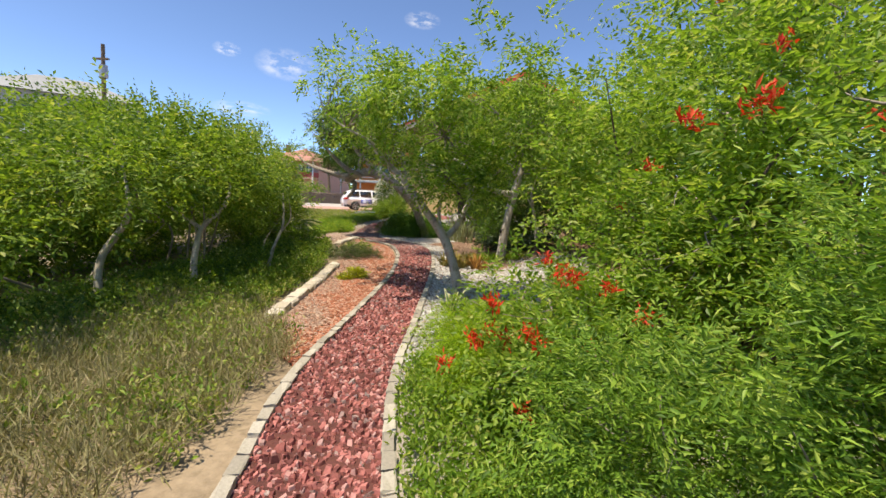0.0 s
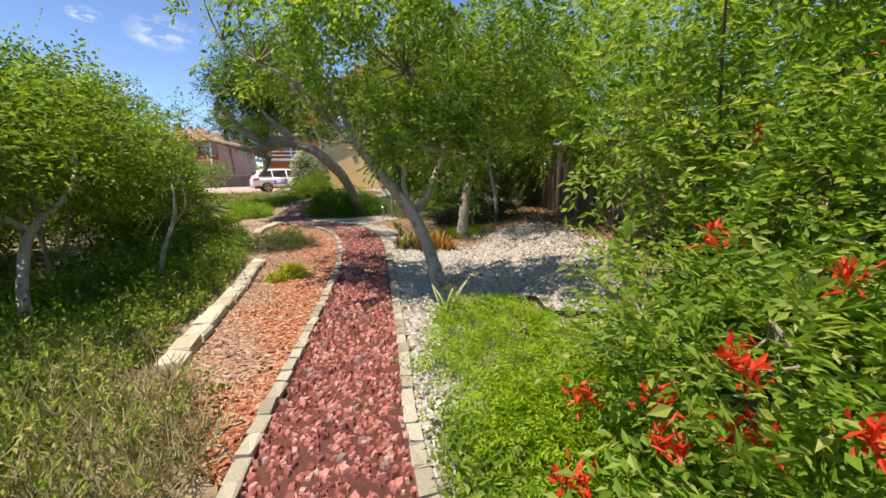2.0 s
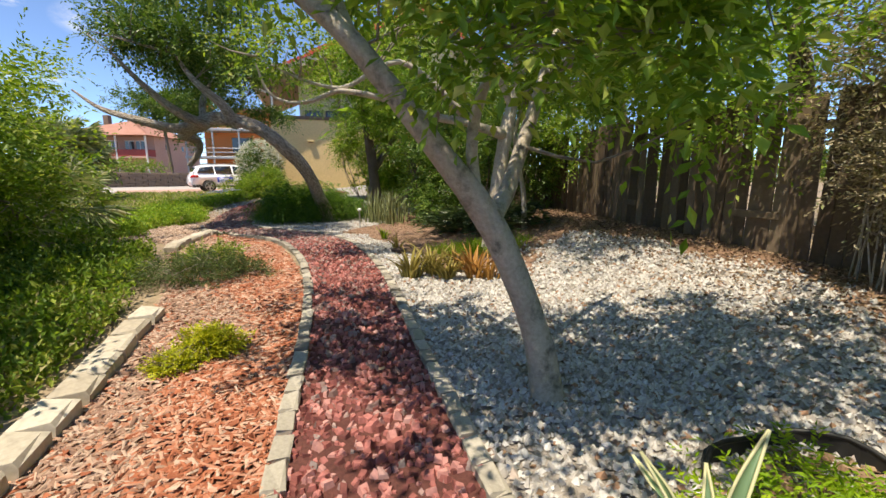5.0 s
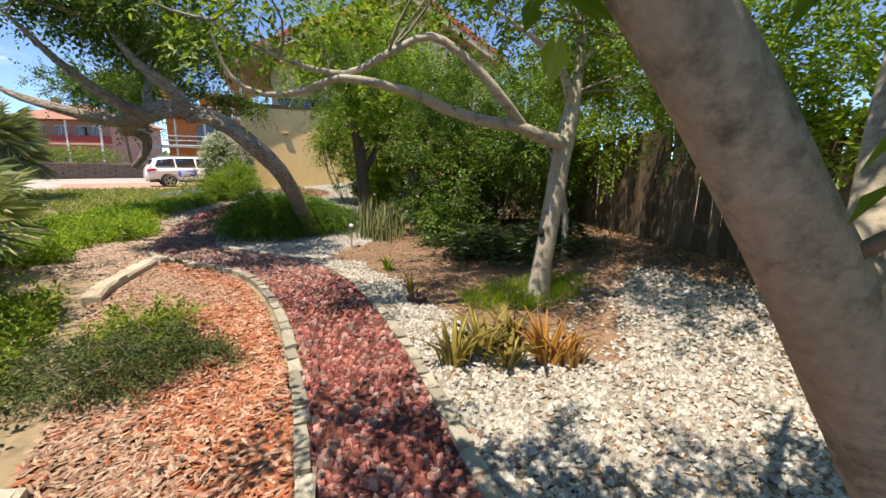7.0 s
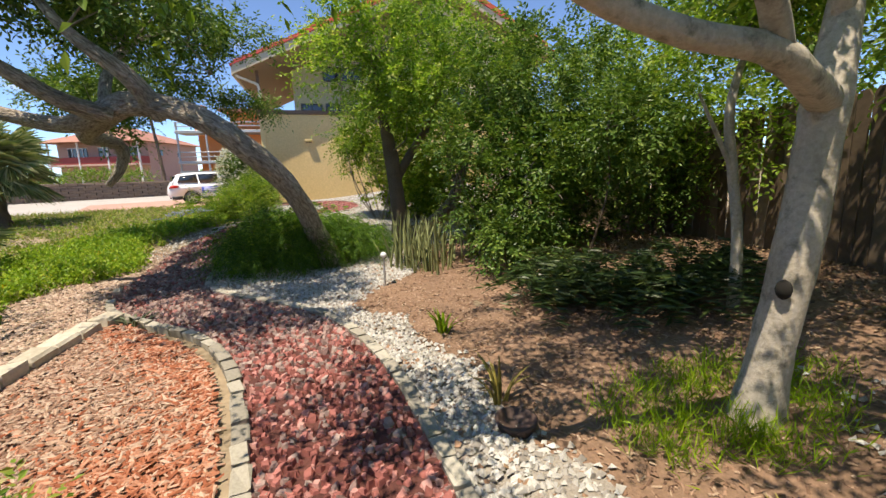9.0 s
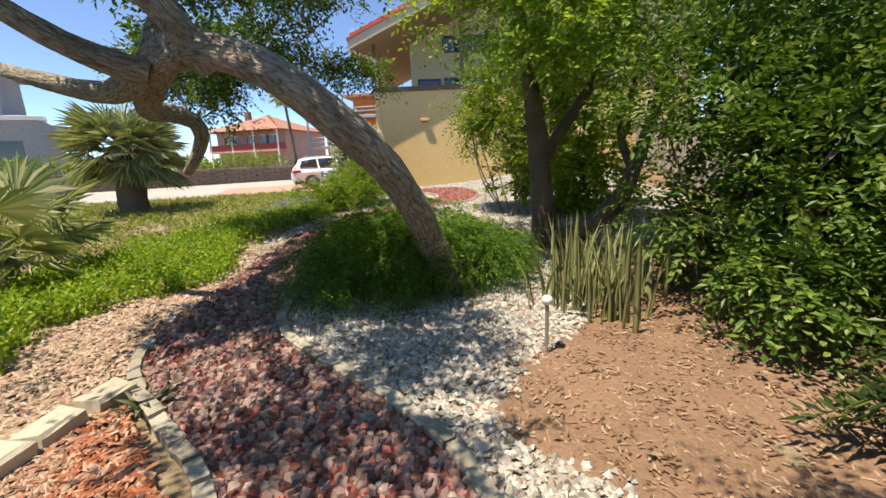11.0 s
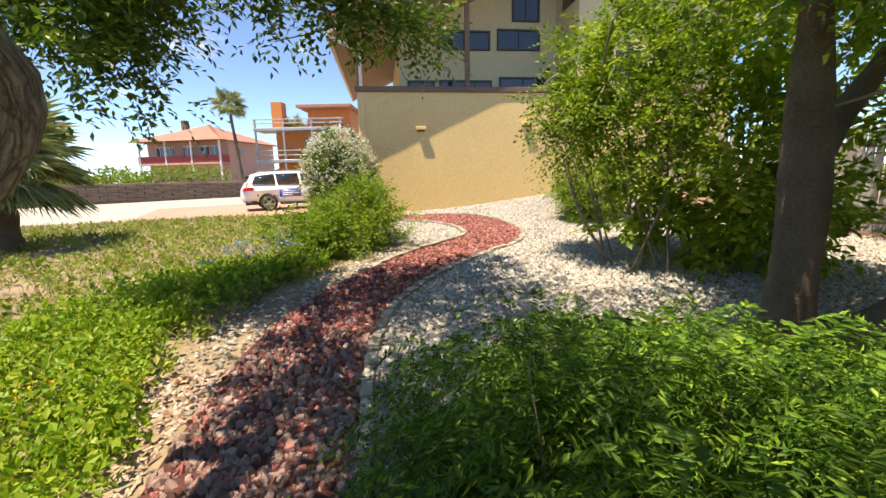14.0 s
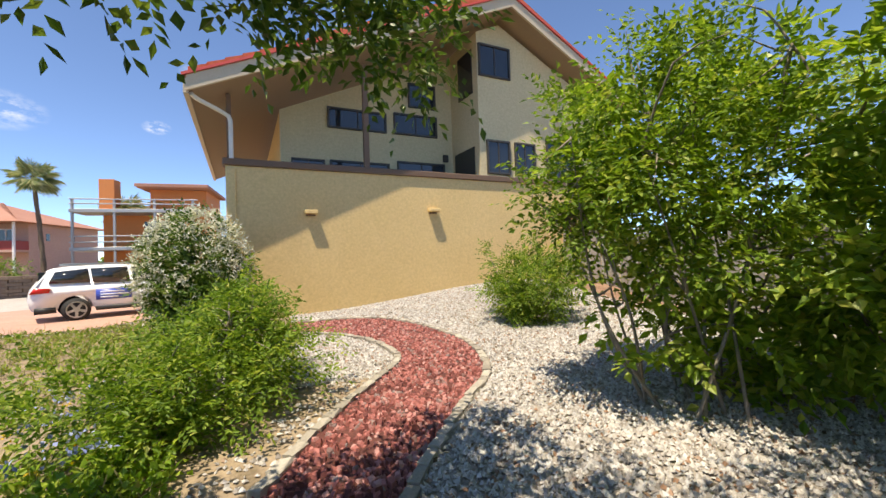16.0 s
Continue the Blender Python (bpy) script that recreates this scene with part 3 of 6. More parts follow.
    a = np.linspace(0, 2 * np.pi, sides, endpoint=False)[None] + rng.uniform(0, 6, (n, 1))
    s = (size * rng.uniform(0.55, 1.35, n))[:, None]
    rad = s * rng.uniform(0.7, 1.2, (n, sides))
    asp = rng.uniform(0.6, 1.0, (n, 1))
    th = rng.uniform(0, 6.3, (n, 1))
    cx, cy = rad * np.cos(a), rad * np.sin(a) * asp
    ex, ey = cx * np.cos(th) - cy * np.sin(th), cx * np.sin(th) + cy * np.cos(th)
    tilt = rng.normal(0, 0.35, (n, 2))
    low = np.stack([pts[:, :1] + ex, pts[:, 1:2] + ey, np.repeat(pts[:, 2:], sides, 1) - 0.35 * s + 0 * ex], -1)
    hz = s * flat * rng.uniform(0.6, 1.2, (n, sides)) + tilt[:, :1] * ex * 0.6 + tilt[:, 1:] * ey * 0.6
    high = np.stack([pts[:, :1] + ex * 0.62, pts[:, 1:2] + ey * 0.62, pts[:, 2:] + hz], -1)
    v = np.concatenate([low, high], 1).reshape(-1, 3)
    base = (np.arange(n) * 2 * sides)[:, None, None]
    j = np.arange(sides)
    q1 = np.stack([j, (j + 1) % sides, sides + (j + 1) % sides], -1)
    q2 = np.stack([j, sides + (j + 1) % sides, sides + j], -1)
    cap = np.stack([np.full(sides - 2, sides), sides + np.arange(1, sides - 1), sides + np.arange(2, sides)], -1)
    f = (np.concatenate([q1, q2, cap])[None] + base).reshape(-1, 3)
    return tagged(new(name, mesh_np(name, v, f, mat)), label, category, kind="stuff")


def chips(name, pts, length, width, mat, rng, label, category):
    """Flat splinters lying at all angles."""
    n = len(pts)
    th = rng.uniform(0, 6.3, n)
    d = np.stack([np.cos(th), np.sin(th), rng.normal(0, 0.22, n)], 1)
    s = np.stack([-np.sin(th), np.cos(th), rng.normal(0, 0.3, n)], 1)
    ln, wd = (length * rng.uniform(0.4, 1.4, n))[:, None] / 2, (width * rng.uniform(0.5, 1.4, n))[:, None] / 2
    up = np.array([0, 0, 1.0]) * wd * 0.8
    v = np.stack([pts - d * ln - s * wd * 0.6, pts + d * ln * 0.8 - s * wd, pts + d * ln + s * wd * 0.4, pts - d * ln * 0.9 + s * wd, pts + up], 1).reshape(-1, 3)
    k = (np.arange(n) * 5)[:, None, None]
    f = (np.array([[0, 1, 4], [1, 2, 4], [2, 3, 4], [3, 0, 4]])[None] + k).reshape(-1, 3)
    return tagged(new(name, mesh_np(name, v, f, mat)), label, category, kind="stuff")


def pebbles(name, pts, size, mat, rng, label, category, flat=0.7):
    """Small crushed stones: an uneven four-cornered foot under an off-centre peak."""
    n = len(pts)
    a = np.array([0, 1.57, 3.14, 4.71])[None] + rng.uniform(0, 6, (n, 1)) + rng.normal(0, 0.25, (n, 4))
    s = (size * rng.uniform(0.5, 1.5, n))[:, None]
    rad = s * rng.uniform(0.6, 1.2, (n, 4))
    foot = np.stack([pts[:, :1] + rad * np.cos(a), pts[:, 1:2] + rad * np.sin(a) * 0.8, pts[:, 2:] + rng.normal(-0.1, 0.2, (n, 4)) * s], -1)
    top = pts + np.column_stack([rng.normal(0, 0.3, (n, 2)) * s, s[:, 0] * flat * rng.uniform(0.6, 1.3, n)])
    v = np.concatenate([foot, top[:, None]], 1).reshape(-1, 3)
    k = (np.arange(n) * 5)[:, None, None]
    f = (np.array([[0, 1, 4], [1, 2, 4], [2, 3, 4], [3, 0, 4]])[None] + k).reshape(-1, 3)
    return tagged(new(name, mesh_np(name, v, f, mat)), label, category, kind="stuff")


def on_sheet(a, b, n, rng, lift):
    i = rng.integers(0, len(a) - 1, n * 3)
    seg = np.linalg.norm(a[i] - b[i], axis=1) * np.linalg.norm((a[i + 1] + b[i + 1]) / 2 - (a[i] + b[i]) / 2, axis=1)
    i = i[rng.random(len(i)) < seg / np.percentile(seg, 97)][:n]
    t, w = rng.random((len(i), 1)), rng.random((len(i), 1))
    p = (a[i] * (1 - t) + a[i + 1] * t) * (1 - w) + (b[i] * (1 - t) + b[i + 1] * t) * w
    return np.column_stack([p, G(p[:, 0], p[:, 1]) + lift])


rng = np.random.default_rng(3)
lp = on_sheet(la, ra, 22000, rng, 0.022)
# Greyed stones are mixed in mostly where the path lies shaded: shade as colour.
shade_toned = rng.random(len(lp)) < (0.10 * ss(6.5, 10.0, lp[:, 1]) + 0.6 * ss(12.2, 14.0, lp[:, 1])) * ss(20.0, 17.5, lp[:, 1]) + 0.02
stones("dusty_stones", lp[shade_toned], 0.038, M["lava_shade"], rng, "mauve grey lava rocks, greyed to stand for shade on the path", "gravel", 0.6, 5)
stones("lava_stones", lp[~shade_toned], 0.034, M["lava"], rng, "loose dark red lava rocks covering the path", "gravel", 0.6, 4)
mp = on_sheet(ma, mb, 21000, rng, 0.04)
mw = (mp[:, 0] - x_of(ma, mp[:, 1])) / (x_of(mb, mp[:, 1]) - x_of(ma, mp[:, 1]))
worn = rng.random(len(mp)) < 0.9 * ss(0.75, 0.3, mw + 0.22 * np.sin(mp[:, 1] * 1.9) + 0.15 * np.sin(mp[:, 1] * 4.3 + mp[:, 0] * 5))
chips("mulch_chips", mp[~worn], 0.085, 0.022, M["mulch"], rng, "orange red wood chips in the bed", "mulch")
chips("weathered_chips", mp[worn], 0.08, 0.02, M["mulch_dull"], rng, "dull weathered wood chips along the low wall", "mulch")
p = np.column_stack([rng.uniform(-3.2, 4.6, 400000), rng.uniform(4.0, 29.0, 400000)])
p = p[(p[:, 0] > x_of(RIGHT_EDGE, p[:, 1]) + 0.05) & (p[:, 0] < x_of(FENCE, p[:, 1]))]
wz = white_zone(p[:, 0], p[:, 1])
dens = np.where(p[:, 1] < 22, 0.85, 0.5)
pw = p[rng.random(len(p)) < wz * dens]
pebbles("white_stones", np.column_stack([pw, G(pw[:, 0], pw[:, 1]) + 0.033]), 0.024, M["shell"], rng, "loose pale crushed stones", "gravel")
pb = p[rng.random(len(p)) < (1 - wz) * 0.30]
chips("bark_chips", np.column_stack([pb, G(pb[:, 0], pb[:, 1]) + 0.026]), 0.042, 0.015, M["bark_chip"], rng, "brown bark chips under the trees", "mulch")
pl = p[rng.random(len(p)) < 0.2 * ss(1.8, 3.4, p[:, 0]) * ss(18, 14, p[:, 1]) + 0.006]
lv, lf = leaves(np.column_stack([pl, G(pl[:, 0], pl[:, 1]) + 0.045]), np.array([0, 0, 0.0]), 0.055, 0.028, rng, 1.0, 0.0, 0.1)
lv[:, 2] = np.clip(lv[:, 2], G(lv[:, 0], lv[:, 1]) + 0.035, G(lv[:, 0], lv[:, 1]) + 0.07)
tagged(new("leaf_litter", mesh_np("leaf_litter", lv, lf, M["litter"])), "brown fallen leaves along the fence", "leaf litter", kind="stuff")


# ---- trees and shrubs ----
def limbs(name, specs, mat, parent, sides=12, rough=0.06):
    """All limbs of one tree as one mesh: specs are (points, radii)."""
    v, f = join_arrays([tube_arrays([q[:3] for q in c], r, sides, rough, 0.1, i) for i, (c, r) in enumerate(specs)])
    me = mesh_np(name, v, f, mat, True)
    a = np.linspace(0, 2 * np.pi, sides, endpoint=False)[None]
    grain = []
    for i, (c, r) in enumerate(specs):
        pr = curve_pts([(*q[:3], w) for q, w in zip(c, r)], 0.1)
        run = np.r_[0, np.cumsum(np.linalg.norm(np.diff(pr[:, :3], axis=0), axis=1))][:, None] + i * 3.7
        wide = pr[:, 3:]
        grain.append(np.stack([wide * np.cos(a), wide * np.sin(a), run + 0 * a], -1).reshape(-1, 3))
    me.attributes.new("grain", "FLOAT_VECTOR", "POINT").data.foreach_set("vector", np.vstack(grain).astype(np.float32).ravel())
    return hang(name, me, parent)


def twigs(parent, ends, roots, mat, rng, r=0.009):
    """Thin twigs from the nearest root to clump centres."""
    if not len(ends):
        return
    roots = np.array(roots, float)
    arr = []
    for e in ends:
        if np.linalg.norm(roots - e, axis=1).min() > 1.1:
            continue
        b = roots[np.argmin(np.linalg.norm(roots - e, axis=1) + 0.3 * rng.random(len(roots)))]
        m = (b + e) / 2 + rng.normal(0, 0.08, 3)
        arr.append(tube_arrays([b, m, e], [r * 1.7, r, r * 0.4], 4, 0.02, 0.4, 1))
    v, f = join_arrays(arr)
    hang("branch_spray", mesh_np("branch_spray", v, f, mat, True), parent)["kind"] = "stuff"


def crown(parent, blobs, clumps, per, clump_r, length, width, mat, seed, spread=0.18, droop=0.15, shell=0.55, name="crown", roots=None, twig_mat=None, twig_n=60, on_shoot=9, reach=1.5):
    rng = np.random.default_rng(seed)
    p, o, nor, c = sprays(blobs, clumps, per, clump_r, rng, shell, droop, on_shoot, reach)
    v, f = leaves(p, o, length, width, rng, spread, 0.0, 0.2, nor)
    hang(name, mesh_np(name, above_ground(v), f, mat), parent)
    if roots is not None:
        twigs(parent, c[:twig_n], roots, twig_mat or M["twig"], rng, min(0.009, clump_r * 0.035))
    return c


def shrub(name, label, at, blobs, clumps, per, clump_r, length, width, mat, seed, category="shrub", stems=7, **kw):
    x, y = at
    z = float(G(x, y))
    t = thing(name, label, category, at=(x, y, z))
    rng = np.random.default_rng(seed + 100)
    bl = [(x + b[0], y + b[1], z + b[2], *b[3:]) for b in blobs]
    sp = []
    span = max(max(q[3:]) for q in blobs)
    for i in range(stems):
        b = bl[i % len(bl)]
        q = np.array(b[:3]) + rng.normal(0, 0.35, 3) * np.array(b[3:])
        a = np.array([(x + b[0]) / 2 + rng.normal(0, 0.12) * span, (y + b[1]) / 2 + rng.normal(0, 0.12) * span, z - 0.03])
        a[2] = gz(a[0], a[1]) - 0.02
        r = min(0.022, 0.014 * span)
        sp.append(([a, (a + q) / 2 + rng.normal(0, 0.08, 3) * span, q], [r, r * 0.7, r * 0.25]))
    sm = kw.pop("stem_mat", M["twig"])
    for s in sp:
        limbs("stem", [s], sm, t, 6, 0.04)
    c = crown(t, bl, clumps, per, clump_r, length, width, mat, seed, roots=[q[0][1] for q in sp] + [q[0][2] for q in sp], **kw)
    return t, c


def blossoms(parent, spots, n, size, mat, seed, name="blossoms", spike=0.5):
    rng = np.random.default_rng(seed)
    arr = []
    for s in spots:
        q = np.array(s) + rng.normal(0, size * 0.5, (n, 3))
        arr.append(leaves(q, np.array([0, 0, 1.0]), size, size * 0.32, rng, spike))
    v, f = join_arrays(arr)
    hang(name, mesh_np(name, v, f, mat), parent)


def gz(x, y):
    return float(G(x, y))


# pale-barked tree that leans over the path
t1 = thing("garden_tree", "small leaning tree with smooth pale bark and feathery leaves", "tree", at=(0.40, 7.5, -0.13))
T1 = [([(0.42, 7.5, -0.16), (0.37, 7.56, 0.2), (0.25, 7.65, 0.6), (0.08, 7.72, 0.96), (-0.22, 7.73, 1.34), (-0.62, 7.78, 1.83), (-0.95, 7.86, 2.12), (-1.3, 8.0, 2.45), (-1.7, 8.15, 2.8)], [0.098, 0.082, 0.076, 0.085, 0.065, 0.055, 0.046, 0.032, 0.012]),
      ([(0.12, 7.73, 0.9), (0.28, 7.9, 1.05), (0.42, 8.0, 1.35), (0.6, 8.1, 1.8), (0.85, 8.2, 2.5), (0.95, 8.2, 3.1)], [0.06, 0.055, 0.045, 0.036, 0.024, 0.01]),
      ([(-0.62, 7.78, 1.83), (-0.78, 8.2, 2.3), (-1.06, 8.6, 2.6), (-1.5, 8.9, 2.7), (-1.85, 9.2, 2.9)], [0.042, 0.036, 0.03, 0.022, 0.008]),
      ([(-0.95, 7.86, 2.12), (-1.2, 7.65, 2.45), (-1.6, 7.5, 2.65), (-2.0, 7.6, 2.9)], [0.03, 0.026, 0.018, 0.006]),
      ([(0.05, 7.75, 0.98), (0.0, 7.7, 1.4), (0.1, 7.6, 1.9), (0.05, 7.5, 2.6)], [0.035, 0.03, 0.022, 0.008]),
      ([(0.6, 8.1, 1.8), (1.0, 7.8, 2.1), (1.4, 7.6, 2.5)], [0.025, 0.018, 0.006])]
limbs("trunk", T1, M["bark_pale"], t1)
roots1 = [q for s in T1 for q in s[0][2:]]
crown(t1, [(0.12, 7.05, 1.7, 0.45, 0.3, 0.36), (0.3, 7.0, 1.85, 0.5, 0.3, 0.36), (0.7, 7.1, 1.75, 0.5, 0.35, 0.4), (0.95, 7.2, 2.1, 0.5, 0.4, 0.4), (-0.3, 7.3, 1.85, 0.38, 0.28, 0.3), (-0.15, 7.2, 1.6, 0.3, 0.22, 0.25), (-0.7, 7.8, 2.35, 0.5, 0.4, 0.3), (-0.15, 7.2, 2.1, 0.55, 0.35, 0.4), (0.5, 6.95, 2.25, 0.7, 0.45, 0.4), (-1.1, 7.8, 2.75, 1.0, 0.8, 0.5), (1.0, 7.3, 2.5, 0.9, 0.8, 0.6), (-0.1, 7.4, 3.3, 1.4, 0.9, 0.6), (-1.5, 7.9, 3.5, 1.0, 0.9, 0.6), (1.4, 6.9, 3.1, 1.0, 0.9, 0.6), (0.2, 6.4, 3.0, 1.0, 0.7, 0.45), (1.2, 6.2, 3.4, 0.9, 0.7, 0.45), (-0.8, 6.7, 3.2, 0.9, 0.8, 0.45), (-1.7, 8.8, 2.9, 0.6, 0.7, 0.4)],
      440, 45, 0.25, 0.085, 0.036, M["leaf_bright"], 11, 0.2, 0.3, 0.8, roots=roots1, twig_n=150)

# second tree with a hollow in the trunk
t2 = thing("garden_tree", "pale-barked tree with a dark hollow and long bare limbs", "tree", at=(1.40, 11.3, gz(1.4, 11.3)))
T2 = [([(1.38, 11.28, -0.03), (1.40, 11.27, 0.3), (1.46, 11.25, 0.9), (1.56, 11.28, 1.5), (1.62, 11.3, 1.8), (1.74, 11.36, 2.3), (1.80, 11.42, 3.0), (1.75, 11.5, 3.6)], [0.15, 0.115, 0.105, 0.095, 0.1, 0.075, 0.05, 0.02]),
      ([(1.6, 11.3, 1.76), (1.25, 11.12, 1.80), (0.9, 11.0, 1.88), (0.5, 11.0, 1.93), (0.15, 11.0, 2.02), (-0.15, 10.98, 2.13), (-0.58, 10.94, 2.19), (-0.80, 11.05, 2.20), (-1.05, 11.03, 2.08), (-1.33, 11.0, 2.04), (-1.55, 10.95, 2.15), (-1.65, 10.9, 2.45)], [0.085, 0.07, 0.058, 0.05, 0.046, 0.042, 0.036, 0.03, 0.026, 0.022, 0.018, 0.008]),
      ([(1.0, 11.05, 1.86), (0.7, 10.9, 2.1), (0.35, 10.85, 2.38), (0.0, 10.85, 2.55), (-0.35, 10.9, 2.4), (-0.7, 11.0, 2.24), (-1.2, 11.1, 2.35), (-1.7, 11.2, 2.6)], [0.055, 0.045, 0.04, 0.034, 0.03, 0.024, 0.016, 0.006]),
      ([(1.7, 11.34, 2.15), (1.45, 11.2, 2.5), (1.1, 11.1, 2.7), (0.7, 11.3, 3.0)], [0.05, 0.04, 0.03, 0.01]),
      ([(1.78, 11.4, 2.6), (2.2, 11.5, 2.9), (2.7, 11.6, 3.1)], [0.04, 0.03, 0.01])]
limbs("trunk", T2, M["bark_pale"], t2)
# No hole is cut: a near-black ball paints the shade inside it.
bm = bmesh.new()
bmesh.ops.create_icosphere(bm, subdivisions=2, radius=0.04)
bmesh.ops.transform(bm, matrix=Matrix.Translation((1.335, 11.18, 0.82)) @ Matrix.Diagonal((0.8, 1.0, 1.35, 1)), verts=bm.verts)
part("hollow", bm, M["hole"], t2, "dark ball standing for the shade in a knot hole", True)
roots2 = [q for s in T2 for q in s[0][4:]]
# The last three lumps are added high over the gravel only to shade it.
crown(t2, [(2.4, 11.6, 3.0, 1.3, 1.2, 0.7), (0.6, 11.2, 3.2, 1.3, 1.0, 0.5), (-1.3, 11.2, 2.8, 0.9, 0.8, 0.45), (1.5, 11.8, 3.9, 1.8, 1.3, 0.8), (-0.4, 11.8, 3.8, 1.4, 1.0, 0.6), (3.0, 11.2, 2.6, 0.9, 1.3, 0.6), (2.0, 9.6, 3.6, 1.1, 1.0, 0.4), (2.9, 10.2, 3.3, 0.9, 1.2, 0.5), (1.0, 10.0, 3.8, 1.1, 1.0, 0.35)], 620, 45, 0.27, 0.07, 0.034, M["leaf"], 12, 0.2, 0.2, 0.8, roots=roots2, twig_n=120)

# leaning live oak
oak = thing("live_oak", "old live oak with a leaning arched trunk and furrowed bark", "tree", at=(-1.15, 16.25, gz(-1.15, 16.25)))
OAK = [([(-1.16, 16.38, -0.1), (-1.22, 16.24, 0.3), (-1.35, 15.98, 0.7), (-1.46, 15.75, 1.05), (-1.70, 15.47, 1.48), (-2.04, 15.26, 1.83), (-2.4, 15.15, 2.13), (-2.86, 15.2, 2.31), (-3.35, 15.45, 2.37), (-3.8, 15.72, 2.28), (-4.3, 15.9, 2.2), (-5.0, 16.0, 2.35), (-5.8, 16.2, 2.6), (-6.4, 16.4, 3.0)], [0.23, 0.165, 0.15, 0.148, 0.145, 0.14, 0.138, 0.14, 0.14, 0.13, 0.11, 0.08, 0.05, 0.02]),
       ([(-3.45, 15.5, 2.34), (-4.26, 16.3, 2.13), (-4.36, 16.75, 2.1), (-4.22, 17.0, 2.03), (-4.22, 17.1, 1.83), (-4.34, 17.1, 1.6), (-4.52, 17.15, 1.42)], [0.13, 0.12, 0.105, 0.1, 0.085, 0.07, 0.05]),
       ([(-2.9, 15.28, 2.2), (-3.1, 15.0, 2.6), (-3.5, 14.8, 3.0), (-3.9, 14.9, 3.6)], [0.11, 0.09, 0.06, 0.02]),
       ([(-3.5, 15.4, 2.22), (-3.9, 15.1, 2.4), (-4.3, 14.7, 2.8), (-4.6, 14.2, 3.3)], [0.1, 0.085, 0.06, 0.02]),
       ([(-3.3, 17.0, 3.7), (-3.35, 17.9, 3.75), (-3.3, 18.9, 3.5), (-3.2, 19.8, 3.1)], [0.02, 0.018, 0.013, 0.005]),
       ([(-3.9, 14.9, 3.5), (-4.3, 14.3, 3.5), (-4.5, 13.5, 3.4)], [0.03, 0.02, 0.006]),
       ([(-3.6, 15.5, 2.25), (-3.7, 15.9, 2.8), (-3.6, 16.4, 3.3), (-3.3, 17.0, 3.7)], [0.08, 0.06, 0.04, 0.015])]
limbs("trunk", OAK, M["bark_oak"], oak, 16, 0.07)
roots3 = [q for s in OAK[1:] for q in s[0][1:]] + OAK[0][0][8:]
# Lumps at y 13 to 14, z 4 are added overhead, unseen, to shade the path.
crown(oak, [(-4.0, 16.3, 3.5, 0.8, 1.2, 0.4), (-5.5, 19.3, 3.1, 0.9, 0.8, 0.5), (-5.2, 19.0, 2.45, 0.55, 0.5, 0.4), (-6.2, 19.4, 3.2, 1.0, 0.8, 0.5), (-4.2, 18.9, 3.4, 1.0, 0.8, 0.4), (-3.4, 15.0, 3.7, 1.3, 1.2, 0.5), (-4.5, 15.0, 3.7, 0.8, 0.8, 0.5), (-4.3, 15.2, 4.2, 1.0, 1.0, 0.4), (-3.4, 19.5, 3.1, 0.8, 0.5, 0.3), (-2.6, 19.9, 3.0, 0.5, 0.4, 0.22), (-3.6, 17.2, 3.9, 1.2, 1.3, 0.45), (-3.2, 18.6, 4.1, 1.2, 0.9, 0.4), (-4.5, 17.6, 3.0, 0.6, 0.7, 0.35), (-3.1, 13.1, 4.1, 1.0, 0.9, 0.35), (-2.6, 14.1, 4.2, 0.8, 0.9, 0.35), (-5.3, 19.4, 3.0, 0.8, 0.7, 0.5), (-5.0, 19.2, 3.3, 0.7, 0.7, 0.4)],
      1400, 36, 0.25, 0.08, 0.04, M["leaf_dark"], 13, 0.2, 0.15, 0.8, roots=roots3, twig_n=110)

# dark tree behind the snake plants
t3 = thing("shade_tree", "dark-trunked tree with upright limbs and thick leaves", "tree", at=(0.25, 18.2, gz(0.25, 18.2)))
T3 = [([(0.2, 18.25, 0.0), (0.18, 18.2, 0.6), (0.12, 18.15, 1.3), (0.05, 18.1, 1.9), (-0.1, 18.0, 2.7), (-0.2, 17.9, 3.5)], [0.23, 0.17, 0.15, 0.14, 0.08, 0.03]),
      ([(0.18, 18.2, 1.4), (0.5, 18.3, 1.9), (0.9, 18.3, 2.5), (1.2, 18.2, 3.3)], [0.1, 0.085, 0.06, 0.02]),
      ([(0.25, 18.2, 0.15), (0.7, 18.0, 0.35), (1.2, 18.0, 0.75), (1.5, 18.2, 1.3), (1.75, 18.2, 2.1), (1.8, 18.1, 2.9)], [0.17, 0.15, 0.13, 0.1, 0.07, 0.03]),
      ([(1.45, 18.2, 1.2), (1.3, 18.3, 1.8), (1.45, 18.2, 2.5)], [0.06, 0.05, 0.02])]
limbs("trunk", T3, M["bark_dark"], t3)
crown(t3, [(-0.2, 17.8, 3.3, 1.5, 1.2, 1.0), (1.3, 17.7, 3.2, 1.4, 1.2, 1.1), (0.4, 17.2, 2.9, 1.2, 0.9, 0.6), (0.8, 18.6, 4.2, 1.4, 1.2, 0.7), (2.4, 17.6, 3.4, 1.0, 1.2, 0.9), (0.5, 17.6, 4.6, 1.8, 1.2, 0.7), (-0.9, 17.6, 3.9, 0.8, 0.9, 0.7)], 620, 45, 0.27, 0.085, 0.042, M["leaf_bright"], 14, 0.2, 0.15, 0.75, roots=[q for s in T3 for q in s[0][2:]], twig_n=120)

# young tree in front of the fence
yt = thing("young_tree", "slim young tree with a pale trunk before the fence", "tree", at=(2.47, 12.44, gz(2.47, 12.44)))
